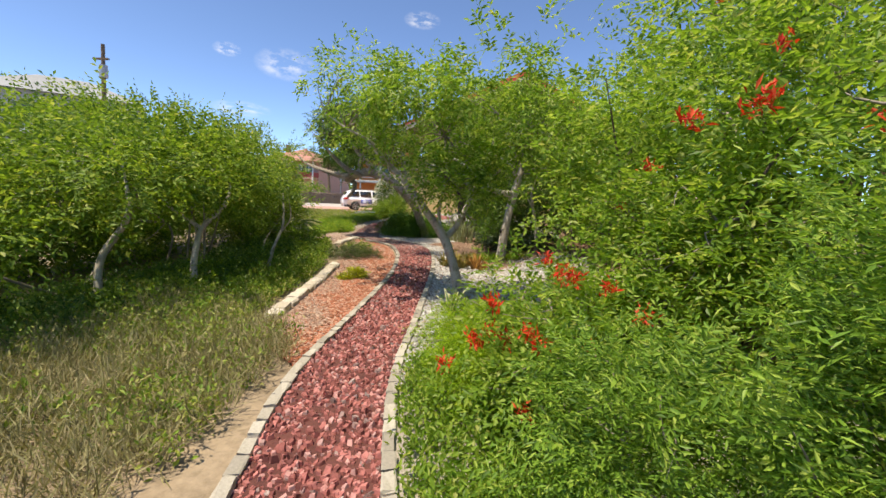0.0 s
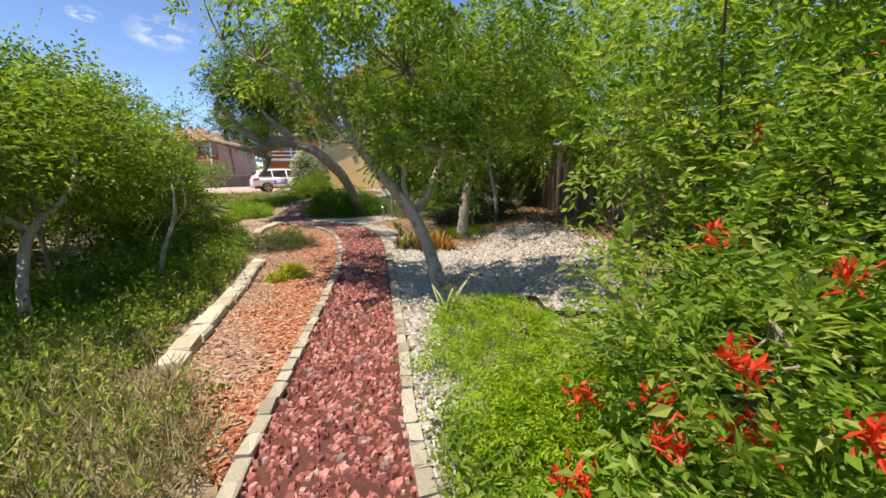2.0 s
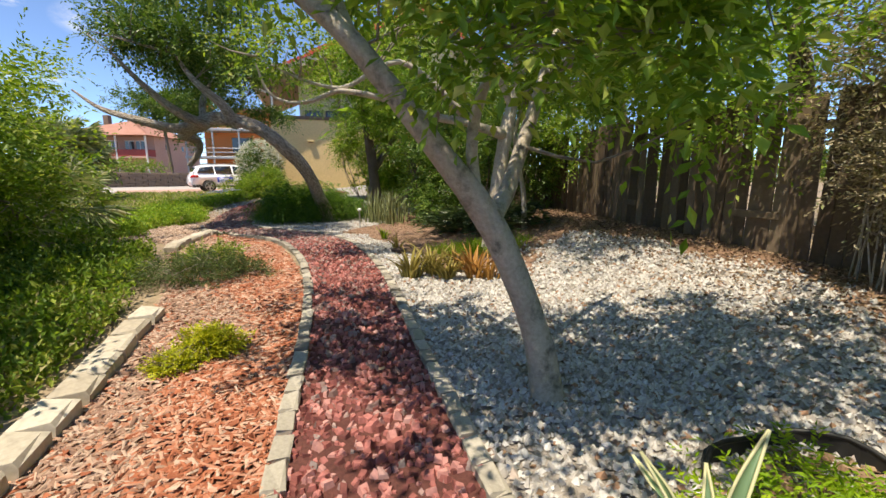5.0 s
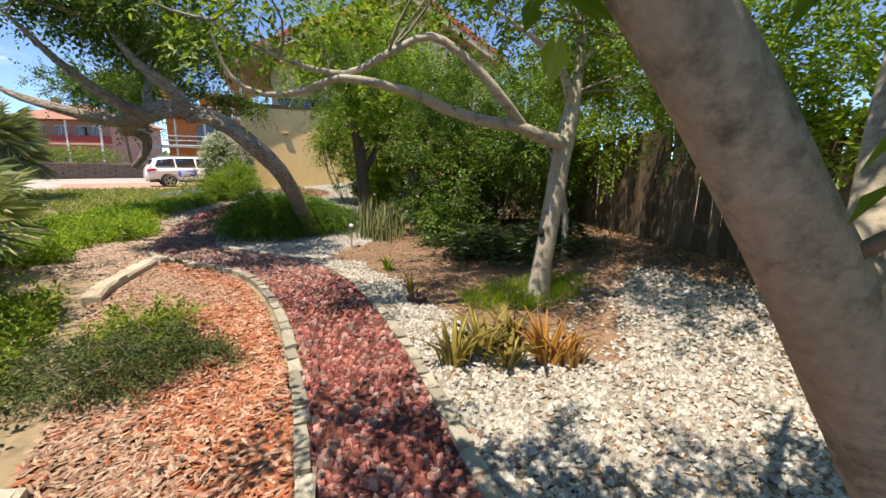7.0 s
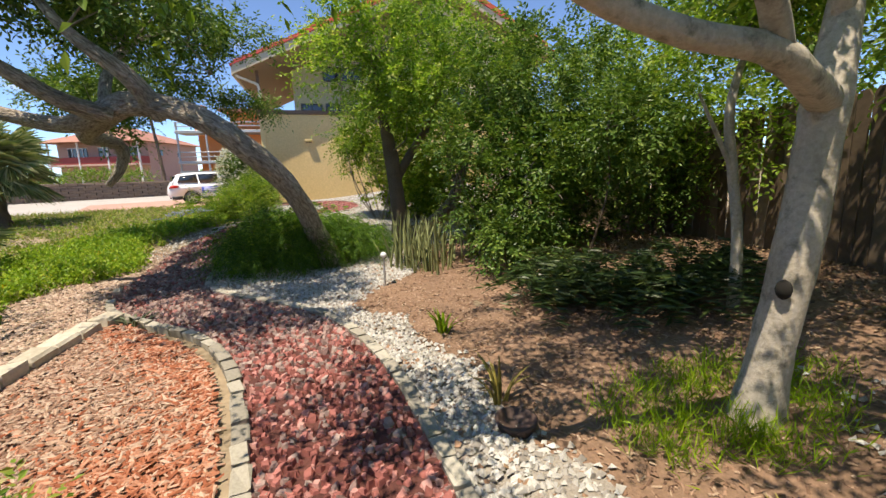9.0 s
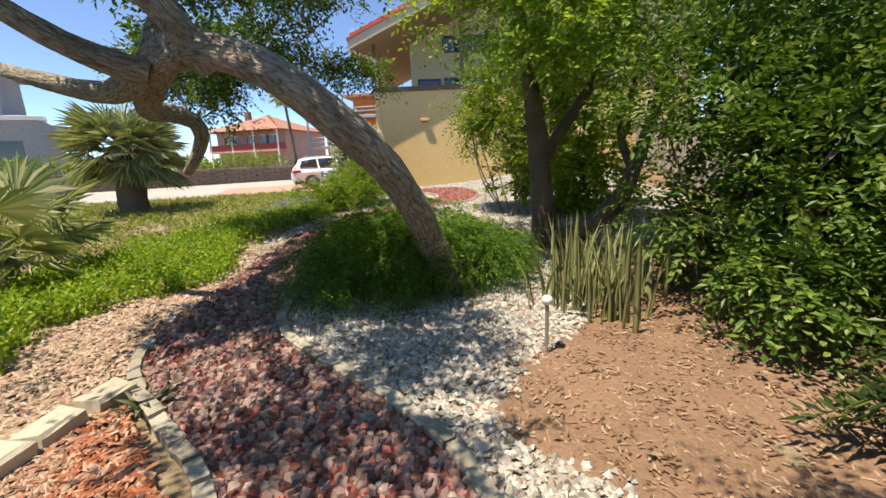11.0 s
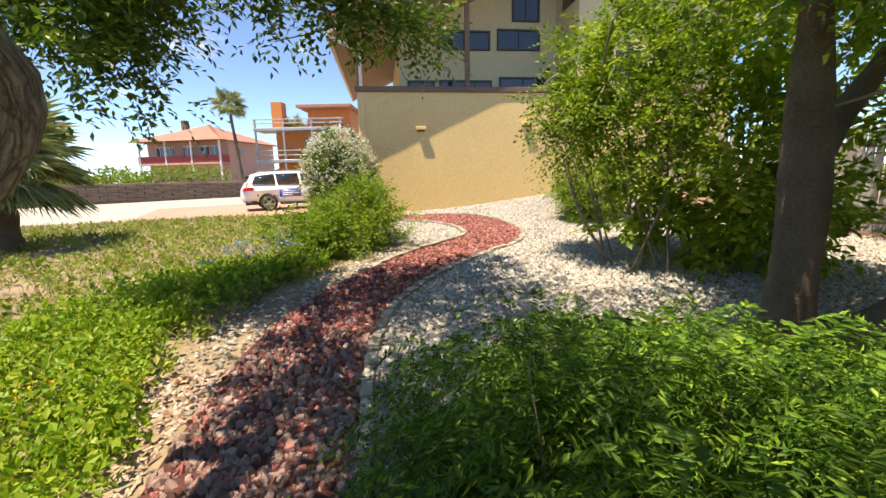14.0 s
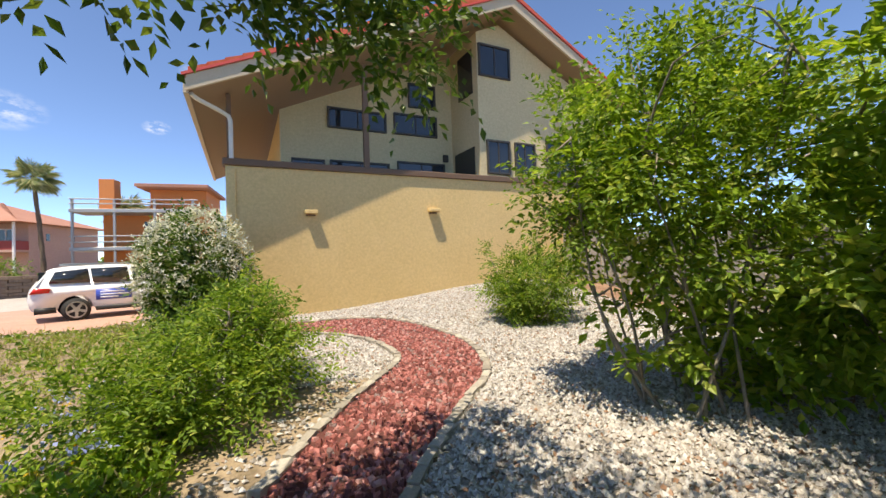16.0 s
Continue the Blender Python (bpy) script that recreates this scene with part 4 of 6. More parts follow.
limbs("trunk", [([(2.47, 12.44, gz(2.47, 12.44) - 0.03)] + [(2.43, 12.44, 0.84), (2.31, 12.44, 1.41), (2.23, 12.44, 1.9), (2.37, 12.44, 2.45)], [0.055, 0.045, 0.04, 0.034, 0.02]), ([(2.31, 12.44, 1.41), (1.93, 12.44, 2.0)], [0.025, 0.01])], M["bark_pale"], yt, 10)
crown(yt, [(2.37, 12.44, 2.7, 0.6, 0.6, 0.35)], 60, 45, 0.24, 0.07, 0.034, M["leaf_bright"], 17, 0.2, 0.2, 0.8, roots=[(2.37, 12.44, 2.45)], twig_n=20)

# dense flowering shrubs in the middle
sh, c = shrub("flowering_shrub", "dense dark green flowering shrub with a few red blooms", (1.75, 15.45), [(0, 0, 1.1, 1.05, 1.0, 1.1), (0.8, 0.3, 1.6, 1.0, 1.0, 0.9), (-0.5, 0.5, 1.9, 0.8, 0.7, 0.6), (1.6, 0.5, 1.0, 0.9, 0.9, 0.9), (-0.5, -0.7, 0.5, 0.5, 0.4, 0.4), (0.6, 0.5, 2.9, 1.3, 1.0, 0.8), (0.9, -1.2, 1.9, 0.7, 0.6, 0.5), (2.4, 0.0, 1.4, 0.8, 0.8, 1.0), (0.1, 0.9, 0.6, 1.2, 0.6, 0.6)], 1250, 45, 0.25, 0.08, 0.038, M["leaf_dark"], 21, stems=12, stem_mat=M["bark_dark"])
blossoms(sh, [c[i] for i in (5, 60, 140, 200, 333)], 12, 0.05, M["red"], 1)
shrub("tall_shrub", "tall leafy shrub against the yellow house", (0.2, 20.2), [(-0.2, 0, 2.2, 0.9, 0.9, 1.3), (-0.9, 0.4, 2.0, 0.5, 0.6, 0.9)], 260, 45, 0.25, 0.07, 0.035, M["leaf"], 22)

# right-hand thicket at the start
sh, c = shrub("honeysuckle_shrub", "sprawling shrub with glossy leaves and red trumpet flowers", (1.45, 3.75), [(0, 0, 0.7, 0.8, 0.9, 0.6), (0.8, 0.5, 1.1, 0.9, 0.9, 0.9), (-0.35, -0.5, 0.5, 0.5, 0.5, 0.4), (0.2, 0.95, 0.4, 0.5, 0.5, 0.33)], 520, 45, 0.21, 0.065, 0.03, M["leaf_bright"], 23, stems=10)
blossoms(sh, [(1.0, 3.0, 0.75), (1.35, 3.1, 0.7), (0.85, 3.35, 0.62), (1.15, 3.15, 1.15), (1.5, 3.3, 1.05), (0.75, 3.3, 0.9), (0.95, 2.9, 0.35), (1.7, 3.2, 0.9)] + [(0.76, 3.64, 0.6), (0.66, 3.41, 0.58), (0.64, 3.95, 0.45), (1.32, 3.52, 1.05), (1.2, 3.96, 1.12), (0.96, 3.13, 0.76), (0.43, 3.58, 0.35), (1.6, 2.74, 2.01), (1.73, 2.43, 2.05)], 40, 0.055, M["red"], 2, spike=0.6)
sh, c = shrub("honeysuckle_shrub", "tall dense shrub with dark leaves and red blooms", (2.9, 5.0), [(0, 0, 1.3, 1.1, 1.3, 1.3), (0.3, -1.2, 1.6, 1.2, 1.2, 1.4), (0.2, 0.9, 1.0, 0.8, 0.8, 0.9), (0.2, -0.3, 2.6, 1.3, 1.5, 0.8), (0.5, 0.6, 3.6, 1.4, 1.8, 0.8), (0.5, -2.6, 1.5, 1.2, 1.2, 1.5), (-1.15, 0.55, 1.6, 0.75, 0.7, 0.85), (-0.9, 0.3, 2.5, 0.8, 0.8, 0.6)], 950, 40, 0.27, 0.08, 0.036, M["leaf_bright"], 24, stems=16, stem_mat=M["bark_dark"])
blossoms(sh, [(1.9, 3.9, 1.9), (2.2, 3.3, 2.2), (2.0, 2.8, 2.4), (1.95, 4.6, 1.6), (2.3, 2.5, 2.0), (2.0, 3.4, 2.9)], 22, 0.055, M["red"], 3)
shrub("feathery_shrub", "light green feathery shrub with upright plumes", (1.45, 2.1), [(0, 0, 0.55, 0.6, 0.65, 0.6), (0.45, -0.3, 1.1, 0.45, 0.5, 0.8), (-0.1, 0.35, 0.6, 0.45, 0.45, 0.5), (0.9, 0.2, 1.1, 0.5, 0.5, 0.7)], 1000, 56, 0.12, 0.045, 0.012, M["leaf_plume"], 25, spread=0.12, on_shoot=14, reach=2.4)
shrub("fern_patch", "bright lime green asparagus fern patch", (0.85, 5.3), [(0, 0, 0.1, 0.78, 1.35, 0.3), (-0.1, -1.0, 0.1, 0.6, 0.8, 0.34)], 1300, 48, 0.14, 0.04, 0.011, M["leaf_lime"], 26, spread=0.2, on_shoot=12, droop=0.35, category="ground cover", stems=4)

shrub("dry_shrub", "half-dead shrub of dried brown leaves and grey stems by the fence", (3.75, 8.0), [(0, 0, 1.5, 0.5, 0.6, 0.6), (-0.2, -0.2, 0.9, 0.4, 0.5, 0.4), (0.1, 0.3, 2.0, 0.5, 0.5, 0.4)], 300, 27, 0.2, 0.05, 0.022, M["dried"], 45, stems=10, stem_mat=M["bark_pale"])

# left-hand thicket
sh, c = shrub("thicket", "dense tangled thicket with bare grey branches", (-5.2, 8.2), [(0.6, -0.4, 2.2, 1.5, 1.8, 0.7), (0.9, -2.4, 1.9, 1.4, 1.5, 0.7), (0.0, 2.0, 2.1, 1.5, 1.6, 0.9), (-1.8, 0, 1.9, 1.0, 2.8, 1.4), (1.4, -0.6, 1.8, 0.8, 1.3, 0.45), (-0.2, 0.2, 2.7, 1.4, 2.2, 0.5), (0.2, -4.4, 1.4, 1.5, 1.3, 1.1), (0.6, 3.2, 1.3, 0.9, 0.9, 0.9), (-1.9, 0, 0.7, 0.5, 3.8, 0.8), (-2.4, 0.5, 1.0, 0.7, 4.0, 1.0), (-0.6, 2.9, 0.7, 0.7, 0.9, 0.7), (-1.5, -2.6, 0.7, 0.5, 2.0, 0.8), (-1.2, 0.6, 0.6, 0.5, 1.6, 0.6)], 3100, 36, 0.29, 0.08, 0.038, M["leaf"], 31, stems=8)
for pts, rad in (([(-3.75, 6.7, -0.2), (-3.85, 6.85, 0.35), (-3.95, 7.2, 0.85), (-3.7, 7.5, 1.3), (-3.8, 7.8, 1.9)], [0.06, 0.05, 0.045, 0.035, 0.015]),
                 ([(-3.95, 7.2, 0.85), (-4.4, 7.0, 1.25), (-4.8, 6.9, 1.8)], [0.035, 0.028, 0.012]),
                 ([(-4.3, 5.6, -0.2), (-4.35, 5.7, 0.5), (-4.2, 6.0, 1.1), (-4.4, 6.2, 1.7)], [0.055, 0.045, 0.04, 0.015]),
                 ([(-3.55, 8.6, -0.2), (-3.35, 8.5, 0.4), (-3.2, 8.6, 0.9), (-3.3, 8.8, 1.5)], [0.035, 0.03, 0.024, 0.01]),
                 ([(-3.2, 8.55, 0.75), (-2.95, 8.4, 1.05), (-2.95, 8.3, 1.4)], [0.016, 0.012, 0.005])):
    limbs("stem", [(pts, rad)], M["bark_pale"], sh, 8, 0.06)
shrub("thicket", "leafy thicket of scrub trees", (-6.6, 12.8), [(0, 0, 1.7, 1.4, 1.6, 1.3), (-1.5, 1.2, 2.2, 1.6, 1.6, 1.3), (-0.5, -1.6, 1.8, 1.2, 1.2, 1.0), (0.9, -0.6, 0.7, 0.8, 1.4, 0.7), (0.2, 0.3, 2.8, 1.6, 1.6, 0.7)], 900, 40, 0.3, 0.085, 0.04, M["leaf"], 32, stems=12)

# mound of asparagus fern at the oak's foot
shrub("fern_mound", "green feathery mound of asparagus fern round the oak", (-1.6, 16.35), [(-0.35, -0.05, 0.46, 0.9, 0.75, 0.52), (0.5, 0.3, 0.4, 0.75, 0.65, 0.42), (-0.5, 0.8, 0.36, 0.85, 0.6, 0.45), (0.0, 0.1, 0.62, 0.8, 0.65, 0.42), (-0.7, 0.2, 0.35, 0.5, 0.5, 0.4), (0.55, 1.15, 0.3, 0.75, 0.65, 0.4), (0.1, 1.6, 0.25, 0.7, 0.5, 0.35), (1.0, 0.75, 0.25, 0.5, 0.5, 0.35)], 2500, 66, 0.15, 0.044, 0.0125, M["leaf_fern"], 33, spread=0.16, droop=0.75, on_shoot=22, reach=2.1, shell=0.35, category="ground cover", stems=4)

# viburnum, round bush, white-flowering bush, low shrubs
shrub("leafy_shrub", "large leafy shrub with bright green leaves and thin stems", (0.75, 20.55), [(-0.2, 0, 1.9, 1.0, 1.0, 0.8), (0.6, -0.2, 0.9, 1.1, 1.0, 0.85), (0.45, -0.4, 2.2, 0.8, 0.9, 0.9), (-1.1, 0.1, 2.1, 0.55, 0.5, 0.5), (-0.7, 0.5, 2.8, 0.5, 0.5, 0.4), (0.5, 0.2, 3.1, 0.7, 0.6, 0.45), (-0.9, -0.3, 1.3, 0.45, 0.4, 0.35), (0.75, -1.1, 1.5, 0.6, 0.6, 0.9), (0.5, -0.5, 0.45, 0.6, 0.5, 0.4), (0.7, -0.3, 3.2, 0.6, 0.6, 0.5), (-0.1, -0.5, 0.4, 0.7, 0.5, 0.4), (-0.7, -0.2, 0.75, 0.5, 0.5, 0.45), (0.9, -0.9, 0.5, 0.6, 0.5, 0.45), (0.0, -1.2, 1.2, 0.5, 0.5, 0.9), (0.1, -1.5, 0.8, 0.4, 0.45, 0.7), (0.1, -1.4, 2.5, 0.7, 0.6, 0.6)], 420, 27, 0.27, 0.12, 0.072, M["leaf_vib"], 41, stems=8, shell=0.45)
shrub("round_bush", "rounded bright green bush", (1.5, 24.6), [(0, 0, 0.75, 1.0, 0.95, 0.8), (-0.5, -0.2, 0.45, 0.5, 0.5, 0.45)], 400, 45, 0.2, 0.065, 0.03, M["leaf"], 42)
sh, c = shrub("flowering_bush", "rounded dark bush covered in small white flowers", (-4.75, 27.15), [(0, 0, 1.2, 0.92, 0.9, 1.12), (0.1, -0.15, 0.75, 0.92, 0.85, 0.75)], 700, 36, 0.2, 0.08, 0.045, M["leaf_dark"], 43)
rg = np.random.default_rng(4)
dd = unit(rg.normal(0, 1, (620, 3)) + np.array([0, 0, 0.35]))
blossoms(sh, np.array([-4.75, 27.15, 1.6]) + dd * np.array([0.98, 0.96, 1.2]) * rg.uniform(0.94, 1.1, (620, 1)), 11, 0.09, M["white_petal"], 4, spike=0.9)
shrub("low_shrub", "loose green shrub beside the path bend", (-3.75, 22.0), [(0, 0, 0.4, 0.9, 1.1, 0.5), (-0.6, -0.6, 0.3, 0.6, 0.7, 0.4), (0.2, 0.9, 0.6, 0.6, 0.7, 0.5), (0.1, 0.1, 0.85, 0.3, 0.3, 0.35)], 650, 36, 0.18, 0.06, 0.026, M["leaf"], 44)

# trees over and behind the fence
for i, (x, y, s) in enumerate([(5.9, 6.0, 1.0), (5.8, 10.2, 1.05), (6.2, 14.5, 1.1), (7.0, 19.5, 1.1)]):
    z = gz(x, y)
    t = thing("shade_tree", "leafy tree standing behind the fence", "tree", "trees behind the fence", (x, y, z))
    limbs("trunk", [([(x, y, z - 0.05), (x - 0.1, y, z + 1.2), (x - 0.3, y + 0.1, z + 2.4), (x - 0.6, y, z + 3.6)], [0.16, 0.13, 0.1, 0.03]), ([(x - 0.1, y, z + 1.4), (x - 0.8, y - 0.4, z + 2.3), (x - 1.6, y - 0.6, z + 2.7)], [0.09, 0.06, 0.02])], M["bark_dark"], t)
    crown(t, [(x - 0.5, y, z + 3.1, 1.7 * s, 2.3 * s, 1.4), (x - 1.8, y + 0.3, z + 2.4, 0.9, 1.8, 0.8), (x - 0.2, y + 1.2, z + 4.2, 1.6, 1.8, 1.2), (x - 2.2, y - 0.6, z + 1.8, 0.5, 0.9, 0.5), (x - 2.4, y + 0.9, z + 2.3, 0.7, 1.5, 0.5), (x - 2.0, y + 0.6, z + 3.7, 1.2, 2.2, 0.7), (x - 2.0, y - 0.5, z + 1.5, 0.45, 1.1, 0.5), (x - 2.3, y + 1.0, z + 2.1, 0.7, 1.3, 0.6)], 560, 36, 0.3, 0.09, 0.044, M["leaf_bright" if i % 2 else "leaf"], 50 + i, 0.2, 0.2, 0.7, roots=[(x - 0.3, y, z + 2.4), (x - 1.2, y - 0.5, z + 2.5)], twig_n=40)


# ---- edging, stone wall, fence ----
def along(line, spacing):
    """Places and headings at even steps along a line."""
    d = np.r_[0, np.cumsum(np.linalg.norm(np.diff(line, axis=0), axis=1))]
    s = np.arange(spacing / 2, d[-1], spacing)
    p = np.stack([np.interp(s, d, line[:, i]) for i in range(2)], 1)
    q = np.stack([np.interp(s + 0.02, d, line[:, i]) for i in range(2)], 1) - p
    return p, np.arctan2(q[:, 1], q[:, 0])


def piece_meshes(name, size, mat, n, bevel, seed, jitter=0.006):
    rng = np.random.default_rng(seed)
    out = []
    for _ in range(n):
        bm = box(bmesh.new(), (-size[0] / 2, -size[1] / 2, 0), (size[0] / 2, size[1] / 2, size[2]), bevel)
        for v in bm.verts:
            v.co += Vector(rng.normal(0, jitter, 3))
        me = bpy.data.meshes.new(name)
        bm.to_mesh(me)
        bm.free()
        me.materials.append(mat)
        out.append(me)
    return out


def lay(name, parent, meshes, line, spacing, z_off, rng, side=0.0, keep=None, tilt=1.5):
    p, h = along(line, spacing)
    for q, a in zip(p, h):
        if keep and not keep(q):
            continue
        ob = new(name, meshes[rng.integers(len(meshes))])
        ob.parent = parent
        x, y = q[0] - side * math.sin(a), q[1] + side * math.cos(a)
        ob.matrix_world = pose(x, y, gz(x, y) + z_off + rng.normal(0, 0.004), rng.normal(0, tilt), rng.normal(0, tilt), math.degrees(a) + rng.normal(0, 1.5))


# ---- house with the yellow wall ----
HX, HY, HA = -4.30, 28.35, 4.0
HM = pose(HX, HY, 0, 0, 0, HA)
house = thing("house", "yellow stucco house with red tile roof and deep eaves", "house", at=(HX, HY, 0.3))


def hpart(name, a, b, mat, bevel=0.01, label="", parent=None):
    return boxed(name, a, b, mat, parent or house, bevel, HM, label)


def gable_wall(name, pts, y0, y1, mat, label=""):
    """A wall with a sloping top: outline in the wall's plane, from y0 back to y1."""
    bm = bmesh.new()
    a = [bm.verts.new((x, y0, z)) for x, z in pts]
    b = [bm.verts.new((x, y1, z)) for x, z in pts]
    bm.faces.new(a)
    bm.faces.new(b[::-1])
    for i in range(len(pts)):
        bm.faces.new((a[i], b[i], b[(i + 1) % len(pts)], a[(i + 1) % len(pts)]))
    bmesh.ops.recalc_face_normals(bm, faces=bm.faces)
    bmesh.ops.transform(bm, matrix=HM, verts=bm.verts)
    return part(name, bm, mat, house, label)


RX, RZ, SL = -0.64, 5.45, 0.455
def roof_z(x):
    return RZ + SL * (min(x, 7.8) - RX) - 0.5 * max(0.0, x - 7.8)


hpart("wall", (0.0, 0.0, 0.1), (12.5, 0.25, 4.06), M["stucco"])
hpart("wall", (0.0, 0.25, 0.1), (0.25, 9.0, 4.06), M["stucco"])
hpart("buttress", (0.0, -0.05, 0.1), (0.2, 0.0, 4.0), M["stucco"])
hpart("coping", (-0.06, -0.07, 4.06), (12.5, 0.32, 4.22), M["trim"], 0.015, "brown wall coping")
hpart("balcony_floor", (0.25, 0.25, 3.3), (6.95, 1.8, 3.45), M["stucco_pale"])
gable_wall("wall", [(1.36, 3.45), (6.95, 3.45), (6.95, roof_z(6.95) - 0.2), (1.36, roof_z(1.36) - 0.2)], 1.8, 2.05, M["stucco_pale"])
gable_wall("wall", [(1.36, 3.45), (1.6, 3.45), (1.6, roof_z(1.6) - 0.2), (1.36, roof_z(1.36) - 0.2)], 2.05, 9.0, M["stucco"])
gable_wall("wall", [(6.95, 4.222), (12.5, 4.222), (12.5, roof_z(12.5) - 0.2), (7.8, roof_z(7.8) - 0.2), (6.95, roof_z(6.95) - 0.2)], 0.0, 0.25, M["stucco_pale"])
gable_wall("wall", [(6.95, 3.45), (7.15, 3.45), (7.15, roof_z(7.15) - 0.2), (6.95, roof_z(6.95) - 0.2)], 0.25, 1.8, M["stucco_pale"])


def window(x0, x1, z0, z1, y, mullions=1):
    """A framed window standing in a wall that faces the garden."""
    w = hpart("window", (x0, y - 0.03, z0), (x1, y + 0.02, z1), M["glass"], 0.0, "dark window glass")
    bars = [((x0 - 0.06, y - 0.07, z0 - 0.06), (x0, y + 0.03, z1 + 0.06)), ((x1, y - 0.07, z0 - 0.06), (x1 + 0.06, y + 0.03, z1 + 0.06)),
            ((x0, y - 0.07, z1), (x1, y + 0.03, z1 + 0.06)), ((x0, y - 0.07, z0 - 0.06), (x1, y + 0.03, z0))]
    for i in range(mullions):
        xm = x0 + (x1 - x0) * (i + 1) / (mullions + 1)
        bars.append(((xm - 0.02, y - 0.05, z0), (xm + 0.02, y + 0.03, z1)))
    for a, b in bars:
        boxed("frame", a, b, M["frame"], w, 0.004, HM)


for x0, x1, z0, z1 in ((1.70, 2.53, 3.7, 4.72), (2.80, 4.56, 3.7, 4.74), (4.95, 6.55, 3.7, 4.86), (2.76, 4.50, 5.84, 6.36), (4.87, 6.30, 5.86, 6.44), (5.40, 6.27, 6.80, 7.50)):
    window(x0, x1, z0, z1, 1.8)
for x0, x1, z0, z1 in ((7.05, 8.1, 7.4, 8.3), (7.25, 8.0, 4.35, 5.3), (8.3, 9.0, 4.35, 5.3), (9.6, 10.6, 4.35, 5.5)):
    window(x0, x1, z0, z1, 0.0)
# Solid dark panel on the wall, painting the shade of a stair opening.
gable_wall("stair_opening", [(6.93, 4.25), (6.97, 4.25), (6.97, 5.2), (6.93, 5.2)], 0.3, 1.6, M["frame"], "dark panel standing for the shade in the stair opening")
gable_wall("side_window", [(6.92, 6.9), (6.97, 6.9), (6.97, 8.3), (6.92, 8.3)], 0.3, 1.2, M["glass"], "tall dark side window")
hpart("post", (0.04, 0.0, 4.22), (0.14, 0.12, 5.75), M["trim"], 0.006, "brown balcony post")
hpart("post", (3.32, 0.0, 4.22), (3.46, 0.14, 7.05), M["trim"], 0.006, "brown balcony post")
hpart("wall_vent", (6.55, 1.72, 5.0), (6.75, 1.8, 5.25), M["frame"], 0.02, "small dark wall lamp")
# roof: soffit, fascia boards, tile courses
gable_wall("soffit", [(RX, RZ), (7.8, roof_z(7.8)), (13.2, roof_z(13.2)), (13.2, roof_z(13.2) + 0.12), (7.8, roof_z(7.8) + 0.12), (RX, RZ + 0.12)], -0.68, 9.5, M["soffit"], "tan underside of the roof")
gable_wall("fascia", [(RX - 0.04, RZ - 0.02), (7.8, roof_z(7.8) - 0.02), (13.25, roof_z(13.25) - 0.02), (13.25, roof_z(13.25) + 0.3), (7.8, roof_z(7.8) + 0.3), (RX - 0.04, RZ + 0.3)], -0.75, -0.68, M["fascia"], "cream gable board")
gable_wall("fascia", [(RX - 0.1, RZ - 0.05), (RX, RZ - 0.05), (RX, RZ + 0.26), (RX - 0.1, RZ + 0.26)], -0.68, 9.5, M["fascia"], "cream eave board")
gable_wall("roof_edge", [(RX - 0.12, RZ + 0.27), (7.8, roof_z(7.8) + 0.31), (13.3, roof_z(13.3) + 0.31), (13.3, roof_z(13.3) + 0.36), (7.8, roof_z(7.8) + 0.36), (RX - 0.12, RZ + 0.33)], -0.8, 9.6, M["metal_red"], "red metal roof edge")
for i in range(24):
    x0, x1 = RX + 0.35 * i, RX + 0.35 * (i + 1) + 0.03
    zz = RZ + 0.36 + SL * 0.35 * i
    gable_wall("tile_course", [(x0, zz), (x1, zz + SL * 0.38), (x1, zz + SL * 0.38 + 0.10), (x0, zz + 0.14)], -0.72, 9.6, M["roof_tile"])
gable_wall("upper_gable", [(2.0, roof_z(2.0) + 0.45), (7.8, roof_z(7.8) + 0.45), (13.0, roof_z(13.0) + 0.4), (13.0, roof_z(13.0) + 0.62), (7.8, roof_z(7.8) + 0.75), (2.0, roof_z(2.0) + 0.62)], -0.55, 9.6, M["roof_tile"], "upper clay tile edge")
# downspout
v, f = tube_arrays([(-0.6, -0.62, 5.42), (-0.5, -0.5, 5.36), (0.0, -0.15, 5.22), (0.12, -0.08, 5.1), (0.13, -0.08, 4.6), (0.13, -0.08, 4.2)], [0.05] * 6, 10, 0.0, 0.1)
pipe = hang("downspout", mesh_np("downspout", np.array([HM @ Vector(q) for q in v]), f, M["pipe"], True), house, "white downspout")
for x, z in ((1.88, 2.98), (5.28, 3.1)):
    lamp = thing("wall_lamp", "small yellow box lamp fixed to the stucco wall", "wall lamp", "lamps on the wall", HM @ Vector((x, 0, z)))
    boxed("housing", (x - 0.16, -0.19, z - 0.04), (x + 0.16, -0.001, z + 0.05), M["stucco"], lamp, 0.012, HM)
    boxed("back_plate", (x - 0.12, -0.03, z - 0.09), (x + 0.12, -0.002, z - 0.045), M["trim"], lamp, 0.004, HM)

# ---- parked car ----
CX, CY = -7.75, 34.2
car = thing("car", "white parked station wagon with a blue door sign", "car", at=(CX, CY, gz(CX, CY) + 0.04))
CM = pose(CX, CY, gz(CX, CY) + 0.045, 0, 0, 24)


def extruded(profile, half, mat, name, parent, m, top_in=0.0, label="", bevel=0.03, side=None):
    """A closed outline drawn out across the car, leaning in above the waist; side: only a thin skin on that side."""
    bm = bmesh.new()
    rows = []
    for s in ((-1, 1) if side is None else (side, side * 1.0)):
        k = len(rows)
        w = half if side is None else half + (0.012 if k else -0.02)
        rows.append([bm.verts.new((x, s * (w - top_in * max(0, z - 0.95)), z)) for x, z in profile])
    n = len(profile)
    bm.faces.new(rows[0])
    bm.faces.new(rows[1][::-1])
